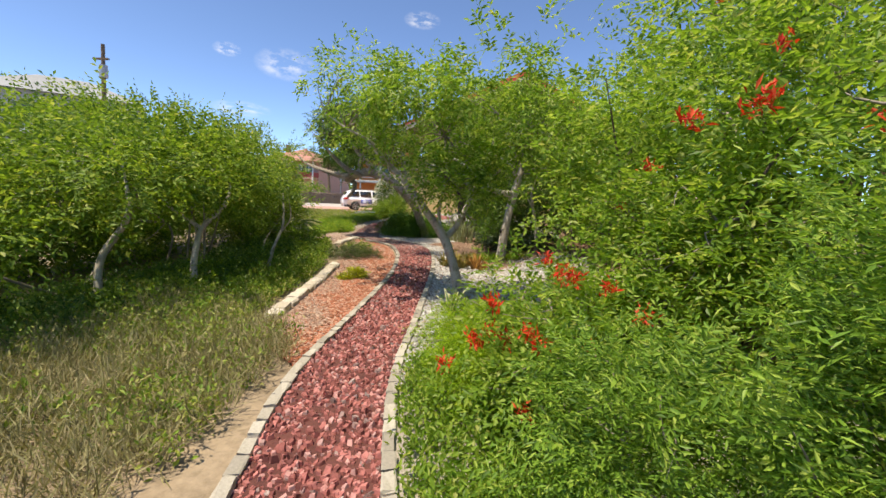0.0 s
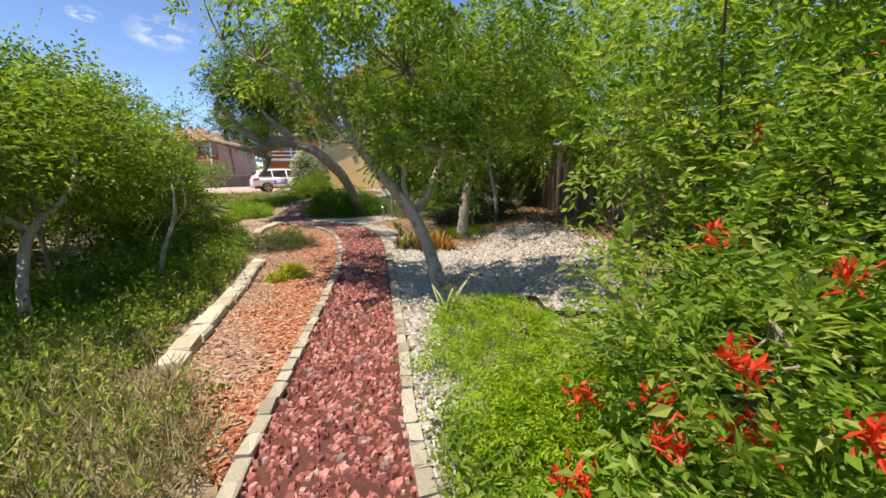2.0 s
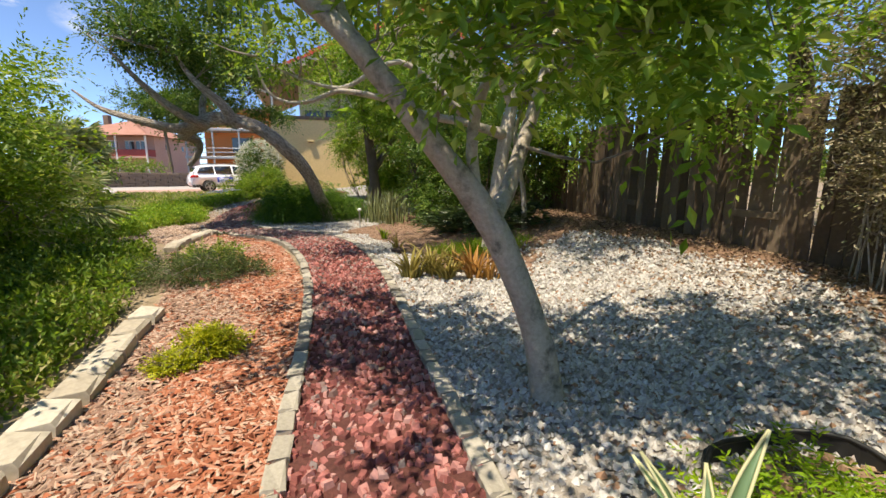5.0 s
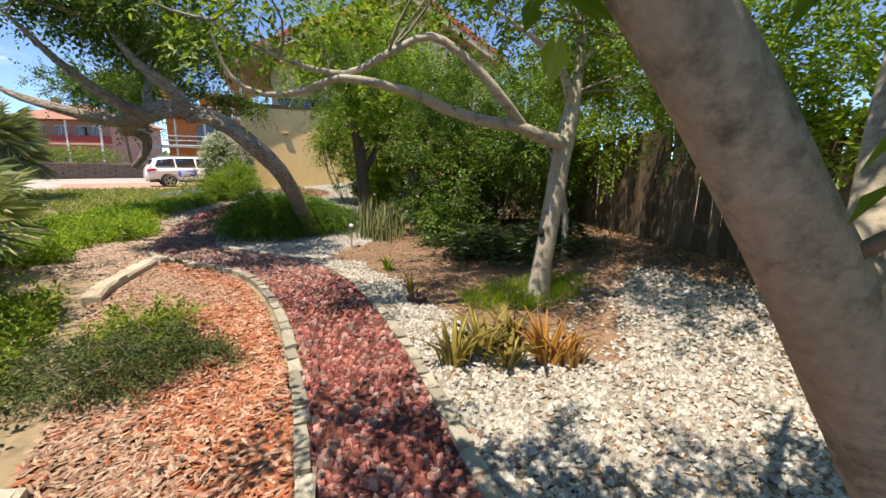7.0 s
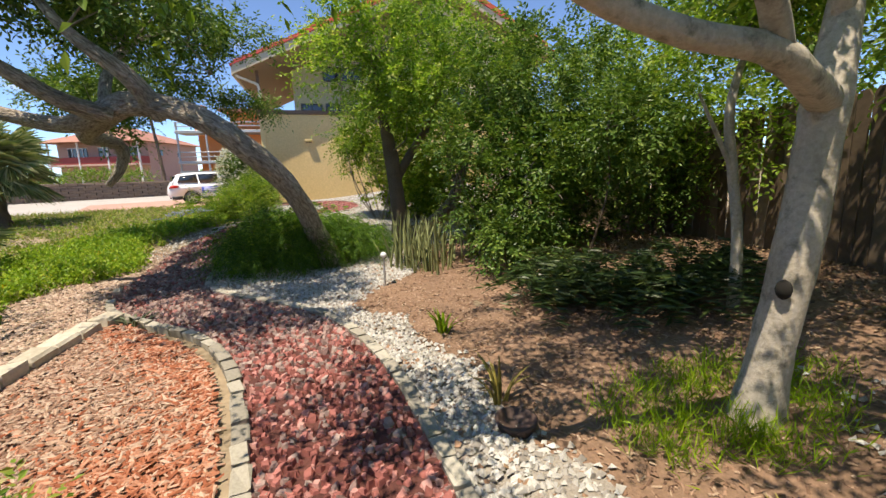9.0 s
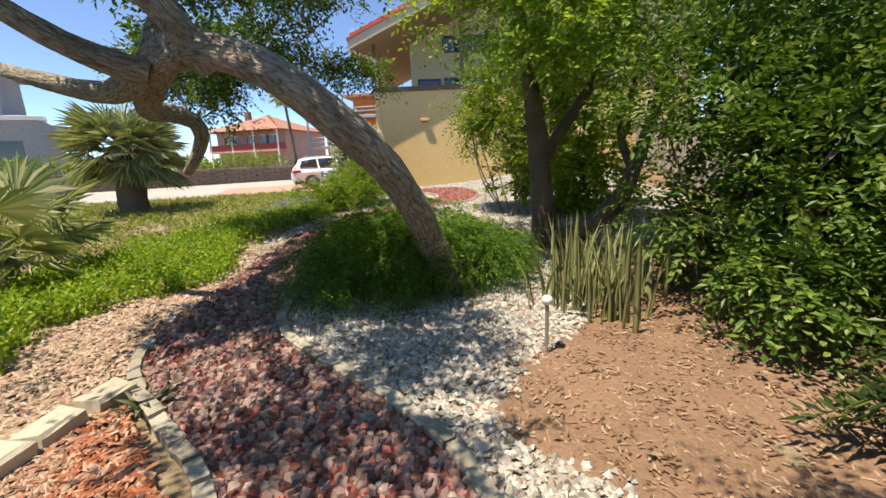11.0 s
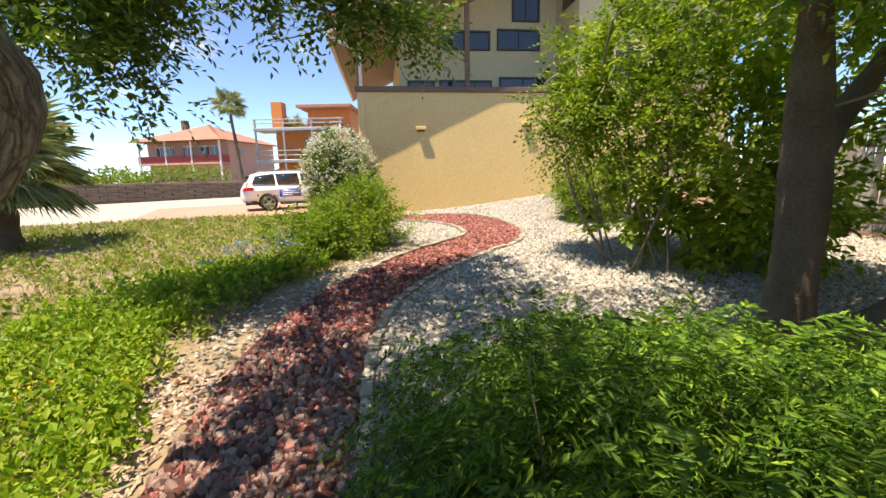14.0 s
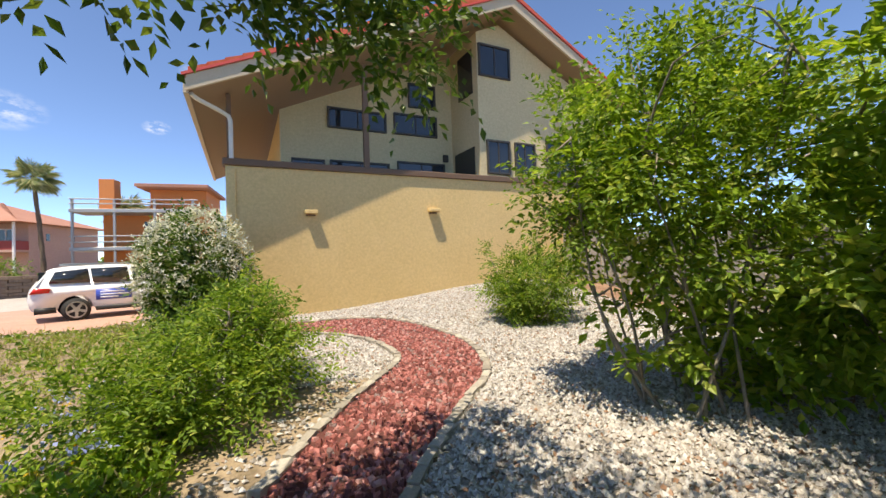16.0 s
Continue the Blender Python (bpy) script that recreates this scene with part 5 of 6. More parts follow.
    for i in range(n):
        bm.faces.new((rows[0][i], rows[1][i], rows[1][(i + 1) % n], rows[0][(i + 1) % n]))
    bmesh.ops.recalc_face_normals(bm, faces=bm.faces)
    if bevel:
        bmesh.ops.bevel(bm, geom=list(bm.edges), offset=bevel, segments=3, affect="EDGES", clamp_overlap=True)
    bmesh.ops.transform(bm, matrix=m, verts=bm.verts)
    return part(name, bm, mat, parent, label, True)


def arch(cx, r, n=9):
    return [(cx + r * math.cos(a), 0.33 + r * math.sin(a)) for a in np.linspace(math.pi, 0, n)]


prof = [(-2.38, 0.38), (-2.42, 0.62), (-2.38, 0.86), (-2.30, 1.0), (-2.06, 1.38), (-1.95, 1.5), (-1.6, 1.57), (-0.6, 1.61), (0.2, 1.58), (0.55, 1.5), (1.2, 1.06), (1.9, 0.98), (2.25, 0.86), (2.4, 0.66), (2.38, 0.34), (2.2, 0.24)]
prof += arch(1.4, 0.39)[::-1] + arch(-1.42, 0.39)[::-1] + [(-2.2, 0.26)]
extruded(prof, 0.9, M["car_paint"], "body", car, CM, 0.28)
for s in (-1, 1):
    extruded([(-2.0, 1.1), (-1.86, 1.42), (-1.15, 1.5), (-1.1, 1.08)], 0.9, M["glass"], "side_window", car, CM, 0.28, "dark tinted glass", 0.0, s)
    extruded([(-1.04, 1.07), (-1.08, 1.5), (-0.2, 1.52), (-0.14, 1.05)], 0.9, M["glass"], "side_window", car, CM, 0.28, "dark tinted glass", 0.0, s)
    extruded([(-0.06, 1.05), (-0.1, 1.52), (0.35, 1.48), (0.95, 1.04)], 0.9, M["glass"], "side_window", car, CM, 0.28, "dark tinted glass", 0.0, s)
    extruded([(-2.4, 0.82), (-2.3, 0.98), (-1.95, 0.96), (-2.0, 0.84)], 0.905, M["tail"], "tail_light", car, CM, 0.28, "red tail light", 0.0, s)
    extruded([(-0.98, 0.55), (-0.98, 0.86), (-0.12, 0.86), (-0.12, 0.55)], 0.905, M["sign_blue"], "door_sign", car, CM, 0.28, "blue magnetic door sign", 0.0, s)
    for z0, x1 in ((0.78, -0.3), (0.70, -0.2), (0.62, -0.45)):
        extruded([(-0.88, z0 - 0.022), (-0.88, z0 + 0.022), (x1, z0 + 0.022), (x1, z0 - 0.022)], 0.912, M["sign_line"], "sign_line", car, CM, 0.28, "pale line of lettering", 0.0, s)
    extruded([(-2.3, 0.25), (-2.3, 0.42), (-1.86, 0.42), (-1.84, 0.26)], 0.905, M["black"], "lower_trim", car, CM, 0.28, "grey plastic bumper trim", 0.0, s)
    extruded([(-0.98, 0.24), (-1.0, 0.36), (1.0, 0.36), (0.98, 0.24)], 0.905, M["black"], "sill", car, CM, 0.28, "dark plastic sill", 0.0, s)
    boxed("roof_rail", (-1.7, s * 0.62 - 0.02, 1.6), (0.1, s * 0.62 + 0.02, 1.66), M["rim"], car, 0.008, CM, "silver roof rail")
    boxed("door_handle", (-0.3, s * 0.9 - 0.02, 0.93), (-0.1, s * 0.9 + 0.02, 0.97), M["car_paint"], car, 0.006, CM)
    boxed("mirror", (0.75, s * 1.0 - 0.09, 0.98), (0.9, s * 1.0 + 0.06, 1.12), M["car_paint"], car, 0.03, CM)
    boxed("headlight", (2.2, s * 0.7 - 0.18, 0.72), (2.37, s * 0.7 + 0.18, 0.84), M["glass"], car, 0.03, CM)
boxed("rear_window", (-2.2, -0.6, 1.15), (-2.02, 0.6, 1.42), M["glass"], car, 0.01, CM, "dark rear glass")
for s in (-1, 1):
    for x in (-1.42, 1.4):
        bm = bmesh.new()
        bmesh.ops.create_cone(bm, cap_ends=True, segments=28, radius1=0.335, radius2=0.335, depth=0.22)
        bmesh.ops.bevel(bm, geom=[e for e in bm.edges if abs(e.verts[0].co.z - e.verts[1].co.z) < 0.01], offset=0.03, segments=2, affect="EDGES")
        bmesh.ops.transform(bm, matrix=CM @ pose(x, s * 0.82, 0.31, 90, 0, 0), verts=bm.verts)
        wheel = part("wheel", bm, M["tyre"], car, "black tyre", True)
        bm = bmesh.new()
        bmesh.ops.create_cone(bm, cap_ends=True, segments=24, radius1=0.075, radius2=0.06, depth=0.05)
        for i in range(5):
            a = i * 72
            box(bm, (-0.035, 0.03, -0.018), (0.035, 0.22, 0.018), 0.004, pose(0, 0, 0, 0, 0, a))
        for i in range(20):
            box(bm, (-0.04, 0.205, -0.03), (0.04, 0.235, 0.03), 0.0, pose(0, 0, 0, 0, 0, i * 18))
        bmesh.ops.transform(bm, matrix=CM @ pose(x, s * 0.935, 0.31, 90 * s, 0, 0), verts=bm.verts)
        part("rim", bm, M["rim"], wheel, "five-spoke alloy rim")


# ---- weeds and grasses ----
def tufts(name, pts, n, length, width, mat, seed, label, category, lean=0.55, parent=None, high=None):
    """Many small plants: blades that rise from each place."""
    rng = np.random.default_rng(seed)
    i = np.repeat(np.arange(len(pts)), n)
    size = rng.uniform(0.5, 1.3, len(pts))[i]
    up = np.column_stack([rng.normal(0, lean, len(i)), rng.normal(0, lean, len(i)), np.abs(rng.normal(0.9, 0.25, len(i)))])
    base = pts[i] + np.column_stack([rng.normal(0, 0.05, (len(i), 2)), np.zeros(len(i))]) * 1.0
    hgt = rng.random(len(i))[:, None] * np.array([0, 0, 1.0]) * (high or length * 0.9)
    v, f = leaves(base + hgt * size[:, None], unit(up), length, width, rng, 0.25)
    me = mesh_np(name, above_ground(v, 0.004), f, mat)
    if parent is not None:
        return hang(name, me, parent)
    return tagged(new(name, me), label, category, kind="stuff")


def scatter(n, x0, x1, y0, y1, rng, keep):
    q = np.column_stack([rng.uniform(x0, x1, n), rng.uniform(y0, y1, n)])
    q = q[keep(q[:, 0], q[:, 1])]
    return np.column_stack([q, G(q[:, 0], q[:, 1])])


rng = np.random.default_rng(17)
left_of_path = lambda x, y, d: x < x_of(LEFT_EDGE, y) - d
left_of_wall = lambda x, y: x < x_of(WALL, y) - 0.28
bare = lambda x, y: np.sin(x * 1.7 + y * 0.9) + np.sin(x * 0.8 - y * 1.9 + 1.0)
tufts("dry_grass", scatter(5200, -4.6, -1.2, -0.5, 6.2, rng, lambda x, y: left_of_path(x, y, 0.16) & (x > -4.1 + 0.3 * np.sin(y * 1.9) + 0.2 * np.sin(y * 5.3)) & (y > -0.1 + 0.2 * np.sin(x * 4.0) + 0.15 * np.sin(x * 9.0)) & ((y < 5.1 + 0.35 * np.sin(x * 6)) | left_of_wall(x, y))), 11, 0.17, 0.009, M["straw"], 1, "dry straw coloured grass and weeds", "grass", 0.6)
tufts("verge_weeds", scatter(1500, -4.4, -0.6, 0.6, 6.4, rng, lambda x, y: left_of_path(x, y, 0.3) & (bare(x * 1.6, y * 1.6) > -0.2) & ((y < 5.1) | left_of_wall(x, y))), 20, 0.05, 0.024, M["weed"], 41, "leafy green weeds among the dry grass", "weeds", 0.9, None, 0.28)
tufts("thicket_weeds", scatter(2600, -5.2, -3.6, 0.8, 11.5, rng, lambda x, y: bare(x, y) > -1.7), 18, 0.06, 0.03, M["leaf_dark"], 42, "leafy weeds at the foot of the thicket", "weeds", 0.9, None, 0.3)
tufts("wall_weeds", scatter(9000, -4.9, -2.2, 3.2, 12.6, rng, lambda x, y: left_of_wall(x, y) & (bare(x, y) > -1.5)), 10, 0.05, 0.03, M["weed"], 2, "lush green weeds beside the low wall", "weeds", 0.9, None, 0.16)
tufts("wall_weeds_tall", scatter(700, -4.4, -2.5, 5.0, 12.5, rng, lambda x, y: left_of_wall(x, y)), 22, 0.06, 0.03, M["leaf"], 3, "taller leafy weeds beside the low wall", "weeds", 0.9, None, 0.34)
field = lambda x, y: (x < x_of(LEFT_EDGE, y) - 0.5) & (y < 30.2 + 0.42 * (x + 9)) & ((y > 16.4) | (x < -5.0))
ragged = lambda x: rng.uniform(-21, -12, len(x)) < x
tufts("field_weeds", scatter(8500, -21, -3.9, 13.0, 30.0, rng, lambda x, y: field(x, y) & ragged(x) & (y > 14.0 + 0.5 * np.sin(x * 1.3) + 0.4 * np.sin(x * 3.1)) & (bare(x, y) > -1.6)), 9, 0.085, 0.045, M["weed"], 4, "low green and yellow weeds covering the lot", "weeds", 1.0, None, 0.13)
tufts("field_grass", scatter(4200, -21, -3.9, 13.5, 30.0, rng, lambda x, y: field(x, y) & ragged(x)), 7, 0.16, 0.010, M["straw"], 5, "dry grass in the weedy lot", "grass", 0.6)
lush = lambda x, y: (x < x_of(LEFT_EDGE, y) - 0.3 - 0.35 * np.clip((y - 17.0) / 1.2, 0, 1) - 0.25 * np.sin(y * 1.7) - 0.75 * np.clip((17.0 - y) / 1.5, 0, 1)) & (x > x_of(LEFT_EDGE, y) - 3.0)
tufts("leafy_border", scatter(2600, -7.5, -3.9, 14.6, 21.0, rng, lush), 17, 0.06, 0.04, M["leaf_border"], 6, "leafy green ground cover along the path", "ground cover", 1.0, None, 0.26)
tufts("border_flowers", scatter(90, -7.0, -4.2, 15.8, 22.5, rng, lush) + np.array([0, 0, 0.2]), 7, 0.026, 0.02, M["yellow"], 7, "small yellow flowers in the ground cover", "flowers", 1.0)
tufts("blue_flowers", scatter(60, -5.4, -4.2, 20.3, 22.6, rng, lambda x, y: x > -9) + np.array([0, 0, 0.35]), 8, 0.035, 0.025, M["blue"], 8, "pale blue flowers in the shrub", "flowers", 1.0)
tufts("edge_plants", scatter(1500, 0.06, 1.5, 0.9, 4.6, rng, lambda x, y: x > x_of(RIGHT_EDGE, y) + 0.1), 16, 0.06, 0.024, M["leaf_bright"], 19, "leafy low plants along the path edge", "ground cover", 0.9, None, 0.2)
chip_p = scatter(20000, -6.2, -2.6, 12.6, 18.4, rng, lambda x, y: (x < x_of(LEFT_EDGE, y) - 0.06) & (x > x_of(LEFT_EDGE, y) - 1.7) & ((x < x_of(WALL, y) - 0.15) | (y > 14.5)))
# These chips carry the sunlit tone of the path's left side.
chips("path_side_chips", chip_p + np.array([0, 0, 0.012]), 0.07, 0.03, M["sunlit_chip"], rng, "pinkish wood chips beside the path, paled as if sunlit", "mulch")
tufts("trunk_grass", scatter(300, 0.4, 2.3, 10.8, 12.0, rng, lambda x, y: (np.hypot(x - 1.3, (y - 11.35) * 1.7) < 0.8)), 16, 0.12, 0.007, M["leaf_lime"], 9, "bright green grass round the tree foot", "grass", 0.5)
sand_p = scatter(15000, -7.5, -2.0, 17.8, 27.0, rng, lambda x, y: (x < x_of(LEFT_EDGE, y) - 0.04) & (x > x_of(LEFT_EDGE, y) - 0.55))
pebbles("border_stones", sand_p + np.array([0, 0, 0.02]), 0.022, M["shell"], rng, "pale stones spilled beside the path", "gravel")
bend_p = scatter(9000, -4.2, -1.7, 22.3, 25.6, rng, lambda x, y: (x < x_of(LEFT_EDGE, y) - 0.04))
pebbles("bend_stones", bend_p + np.array([0, 0, 0.012]), 0.026, M["shell"], rng, "white stones inside the path bend", "gravel")


# ---- succulents and small plants ----
def blade(points, width, thick, mat_index=0):
    """One thick tapering leaf along points, keeled below: returns arrays."""
    p = curve_pts(points, 0.06)
    d = unit(np.gradient(p, axis=0))
    side = unit(np.cross(d, np.array([0.02, 0.03, 1.0])))
    nor = np.cross(side, d)
    t = np.linspace(0, 1, len(p))[:, None]
    w = width * (0.75 + 0.6 * t - 1.33 * t**2.2)
    w = np.maximum(w, 0.002)
    v = np.stack([p - side * w / 2 + nor * w * 0.15, p - nor * thick * (1 - t), p + side * w / 2 + nor * w * 0.15, p + nor * thick * 0.2], 1).reshape(-1, 3)
    n = len(p)
    i, j = np.meshgrid(np.arange(n - 1), np.arange(4), indexing="ij")
    return v, np.stack([i * 4 + j, i * 4 + (j + 1) % 4, (i + 1) * 4 + (j + 1) % 4, (i + 1) * 4 + j], -1).reshape(-1, 4)


def rosette(name, label, category, x, y, n, length, width, mat, seed, rise=0.75, spread=0.05, curl=0.25, thick=0.012, group="", edge=None):
    """A clump of upright pointed leaves, each a part."""
    rng = np.random.default_rng(seed)
    z = gz(x, y) + 0.01
    t = thing(name, label, category, group, (x, y, z))
    for i in range(n):
        a = rng.uniform(0, 6.28)
        s = rng.uniform(0.2, 1.0)
        ln = length * rng.uniform(0.6, 1.1)
        o = np.array([math.cos(a), math.sin(a), 0])
        b = np.array([x, y, z]) + o * spread * rng.uniform(0.2, 1)
        r = rise * rng.uniform(0.75, 1.15)
        pts = [b, b + o * ln * 0.25 * s + np.array([0, 0, ln * r * 0.5]), b + o * ln * (0.45 + curl) * s + np.array([0, 0, ln * r * (0.95 - 0.2 * s)])]
        v, f = blade(pts, width * rng.uniform(0.8, 1.2), thick)
        leaf = hang("leaf", mesh_np("leaf", v, f, mat, True), t)
        if edge:
            for sgn in (0, 2):
                c = v.reshape(-1, 4, 3)[:, sgn]
                v2, f2 = tube_arrays(c[::max(1, len(c) // 5)], [0.006] * len(c[::max(1, len(c) // 5)]), 4, 0.0, 0.08)
                hang("margin", mesh_np("margin", v2, f2, edge, True), leaf, "cream leaf margin")
    return t


for i, (x, y, n, ln) in enumerate([(0.02, 10.12, 34, 0.36), (0.28, 10.2, 30, 0.38), (0.42, 10.0, 18, 0.28), (0.74, 9.98, 30, 0.40), (0.62, 10.35, 16, 0.34), (0.9, 9.9, 12, 0.3)]):
    rosette("aloe", "clump of spiky orange aloe leaves" if x > 0.7 else "clump of green and orange spiky aloe leaves", "aloe", x, y, n + 8, ln * 1.3, 0.052, M["aloe_orange" if x > 0.7 else "aloe"], 60 + i, 0.85, 0.1, 0.3, group="aloe clumps")
rosette("aloe", "small green aloe beside the path", "aloe", -0.04, 13.05, 16, 0.32, 0.035, M["leaf_lime"], 70, 0.9, 0.04, 0.2, group="aloe clumps")
rosette("aloe", "reddish spiky aloe growing in a dark pot", "aloe", 0.06, 11.85, 14, 0.36, 0.035, M["aloe"], 71, 0.9, 0.05, 0.3, group="aloe clumps")
rosette("aloe", "low green aloe at the end of the wall", "aloe", -3.05, 14.2, 20, 0.24, 0.05, M["leaf_grey"], 72, 0.5, 0.12, 0.5, group="aloe clumps")
rosette("agave", "variegated agave with cream leaf margins", "agave", 0.36, 6.35, 9, 0.62, 0.06, M["agave"], 73, 0.85, 0.05, 0.25, 0.012, edge=M["cream"])
pot = thing("flower_pot", "round dark clay pot sunk in the bed", "pot", at=(0.05, 11.55, gz(0.05, 11.55)))
bm = bmesh.new()
prev = None
rows = [(0.07, -0.02), (0.10, 0.03), (0.115, 0.07), (0.12, 0.09), (0.105, 0.09), (0.10, 0.05), (0.0, 0.045)]
rings = [[bm.verts.new((0.05 + r * math.cos(a), 11.55 + r * math.sin(a), gz(0.05, 11.55) + z)) for a in np.linspace(0, 6.2832, 20, endpoint=False)] for r, z in rows[:-1]]
for a, b in zip(rings, rings[1:]):
    for i in range(20):
        bm.faces.new((a[i], a[(i + 1) % 20], b[(i + 1) % 20], b[i]))
bm.faces.new(rings[-1])
part("shell", bm, M["clay"], pot, "", True)

# snake plants: many upright banded leaves
rng = np.random.default_rng(81)
for ci, (cx, cy, n) in enumerate([(-0.05, 15.75, 34), (0.3, 15.55, 34), (0.55, 15.9, 30), (0.2, 16.2, 26)]):
    t = thing("snake_plant", "stand of tall upright banded snake plant leaves", "snake plant", "snake plants", (cx, cy, gz(cx, cy)))
    for i in range(n):
        b = np.array([cx + rng.normal(0, 0.16), cy + rng.normal(0, 0.14), gz(cx, cy) - 0.01])
        ln = rng.uniform(0.45, 0.95)
        o = rng.normal(0, 0.13, 2)
        v, f = blade([b, b + np.array([o[0] * 0.3, o[1] * 0.3, ln * 0.5]), b + np.array([o[0], o[1], ln])], rng.uniform(0.035, 0.06), 0.008)
        hang("leaf", mesh_np("leaf", v, f, M["snake"], True), t)

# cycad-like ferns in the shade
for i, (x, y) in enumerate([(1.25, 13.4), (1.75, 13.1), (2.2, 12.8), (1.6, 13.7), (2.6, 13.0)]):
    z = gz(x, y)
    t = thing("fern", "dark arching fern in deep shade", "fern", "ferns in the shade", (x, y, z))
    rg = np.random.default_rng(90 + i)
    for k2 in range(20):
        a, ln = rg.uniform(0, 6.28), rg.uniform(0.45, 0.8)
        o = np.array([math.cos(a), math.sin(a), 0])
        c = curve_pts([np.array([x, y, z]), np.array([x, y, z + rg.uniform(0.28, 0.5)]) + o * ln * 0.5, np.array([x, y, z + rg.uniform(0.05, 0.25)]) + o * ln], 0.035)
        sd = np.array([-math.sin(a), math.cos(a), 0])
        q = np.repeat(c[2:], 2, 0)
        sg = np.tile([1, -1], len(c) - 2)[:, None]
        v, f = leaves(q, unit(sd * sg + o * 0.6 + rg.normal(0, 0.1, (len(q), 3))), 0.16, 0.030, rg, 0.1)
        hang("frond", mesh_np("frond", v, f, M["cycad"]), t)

shrub("yellow_shrub", "small yellow-green shrub in the mulch", (-1.66, 8.55), [(0, 0, 0.10, 0.2, 0.17, 0.12)], 240, 27, 0.05, 0.024, 0.015, M["leaf_yellow"], 34, stems=4)
shrub("yellow_shrub", "small yellow-green shrub in the mulch", (-1.84, 8.32), [(0, 0, 0.06, 0.13, 0.1, 0.08)], 110, 27, 0.05, 0.024, 0.014, M["leaf_yellow"], 35, stems=3)
shrub("spreading_shrub", "low spreading dark green shrub over the wall", (-2.35, 10.45), [(0, 0, 0.13, 0.6, 0.45, 0.16), (0.45, 0.1, 0.08, 0.4, 0.25, 0.1)], 260, 34, 0.1, 0.05, 0.010, M["scrub"], 36, stems=5)
shrub("weedy_plant", "leafy weed growing in the mulch", (-2.35, 11.1), [(0, 0, 0.13, 0.4, 0.35, 0.16)], 110, 26, 0.1, 0.045, 0.022, M["weed"], 37, stems=5)

# black plastic edging round the fern patch
lc = curve_pts([(0.72, 6.72), (0.80, 6.80), (1.01, 6.84), (1.31, 6.82), (1.43, 6.68), (1.42, 6.42), (1.48, 6.22), (1.75, 6.0), (2.1, 5.8)], 0.05)
ld = unit(np.gradient(lc, axis=0))
ln2 = np.stack([-ld[:, 1], ld[:, 0]], 1) * 0.006
lz = G(lc[:, 0], lc[:, 1]) + 0.02
top = lz + 0.085 + 0.015 * np.sin(np.arange(len(lc)) * 0.5)
v = np.stack([np.column_stack([lc + ln2, lz - 0.04]), np.column_stack([lc + ln2 * 2, top]), np.column_stack([lc - ln2, top]), np.column_stack([lc - ln2, lz - 0.04])], 1).reshape(-1, 3)
i, j = np.meshgrid(np.arange(len(lc) - 1), np.arange(4), indexing="ij")
f = np.stack([i * 4 + j, i * 4 + (j + 1) % 4, (i + 1) * 4 + (j + 1) % 4, (i + 1) * 4 + j], -1).reshape(-1, 4)
el = thing("lawn_edging", "curved black plastic edging strip round the fern patch", "lawn edging", at=(0.86, 6.75, -0.13))
hang("strip", mesh_np("strip", v, f, M["black"]), el)
rim, rf = tube_arrays(np.column_stack([lc, top])[::3], [0.011] * len(lc[::3]), 6, 0.0, 0.06)
hang("rim", mesh_np("rim", rim, rf, M["black"], True), el)
soil_p = scatter(900, 0.8, 1.6, 6.15, 6.85, np.random.default_rng(44), lambda x, y: np.hypot(x - 1.12, (y - 6.5) * 1.1) < 0.33)
chips("dark_litter", soil_p + np.array([0, 0, 0.045]), 0.06, 0.03, M["litter"], np.random.default_rng(45), "dark leaf litter inside the black edging", "leaf litter")
# stake light
sx, sy = -0.42, 14.85
lt = thing("stake_light", "slim white solar garden light on a stake", "garden light", at=(sx, sy, gz(sx, sy)))
v, f = tube_arrays([(sx, sy, gz(sx, sy) - 0.02), (sx, sy, 0.2), (sx, sy, 0.4)], [0.014] * 3, 10, 0.0, 0.1)
hang("stake", mesh_np("stake", v, f, M["metalgrey"], True), lt, "grey stake")
bm = bmesh.new()
bmesh.ops.create_uvsphere(bm, u_segments=16, v_segments=10, radius=0.042)
bmesh.ops.transform(bm, matrix=Matrix.Translation((sx, sy, 0.43)) @ Matrix.Diagonal((1, 1, 0.9, 1)), verts=bm.verts)
part("globe", bm, M["white_paint"], lt, "white globe", True)


# ---- palms ----
def fan_frond(origin, way, stalk, size, rng, n=22):
    """A stalk with a pleated fan of narrow blades."""
    way = unit(way)
    hub = origin + way * stalk + np.array([0, 0, -0.12 * stalk])
    side = unit(np.cross(way, np.array([0, 0, 1.0]) + rng.normal(0, 0.2, 3)))
    ang = np.linspace(-1.9, 1.9, n)[:, None]
    d = unit(np.cos(ang) * way + np.sin(ang) * side + np.array([0, 0, -0.25]) * np.abs(np.sin(ang)))
    base = np.repeat(hub[None], n, 0)
    nor = unit(np.cross(way, side))
    ln = size * (1 - 0.25 * np.abs(ang) / 1.9) * rng.uniform(0.9, 1.1, (n, 1))
    w = size * 0.065
    s2 = np.cross(d, nor[None])
    mid = base + d * ln * 0.55
    tip = base + d * ln + np.array([0, 0, -0.18]) * ln
    v = np.stack([base, mid + s2 * w / 2 + nor * w * 0.3, tip, mid - s2 * w / 2 + nor * w * 0.3], 1).reshape(-1, 3)
    k = np.arange(n)[:, None] * 4
    f = np.concatenate([k + [0, 1, 2], k + [0, 2, 3]], 1).reshape(-1, 3)
    sv, sf = tube_arrays([origin, (origin + hub) / 2 + np.array([0, 0, 0.05 * stalk]), hub], [0.02, 0.014, 0.01], 5, 0.0, 0.3)
    return v, f, sv, sf


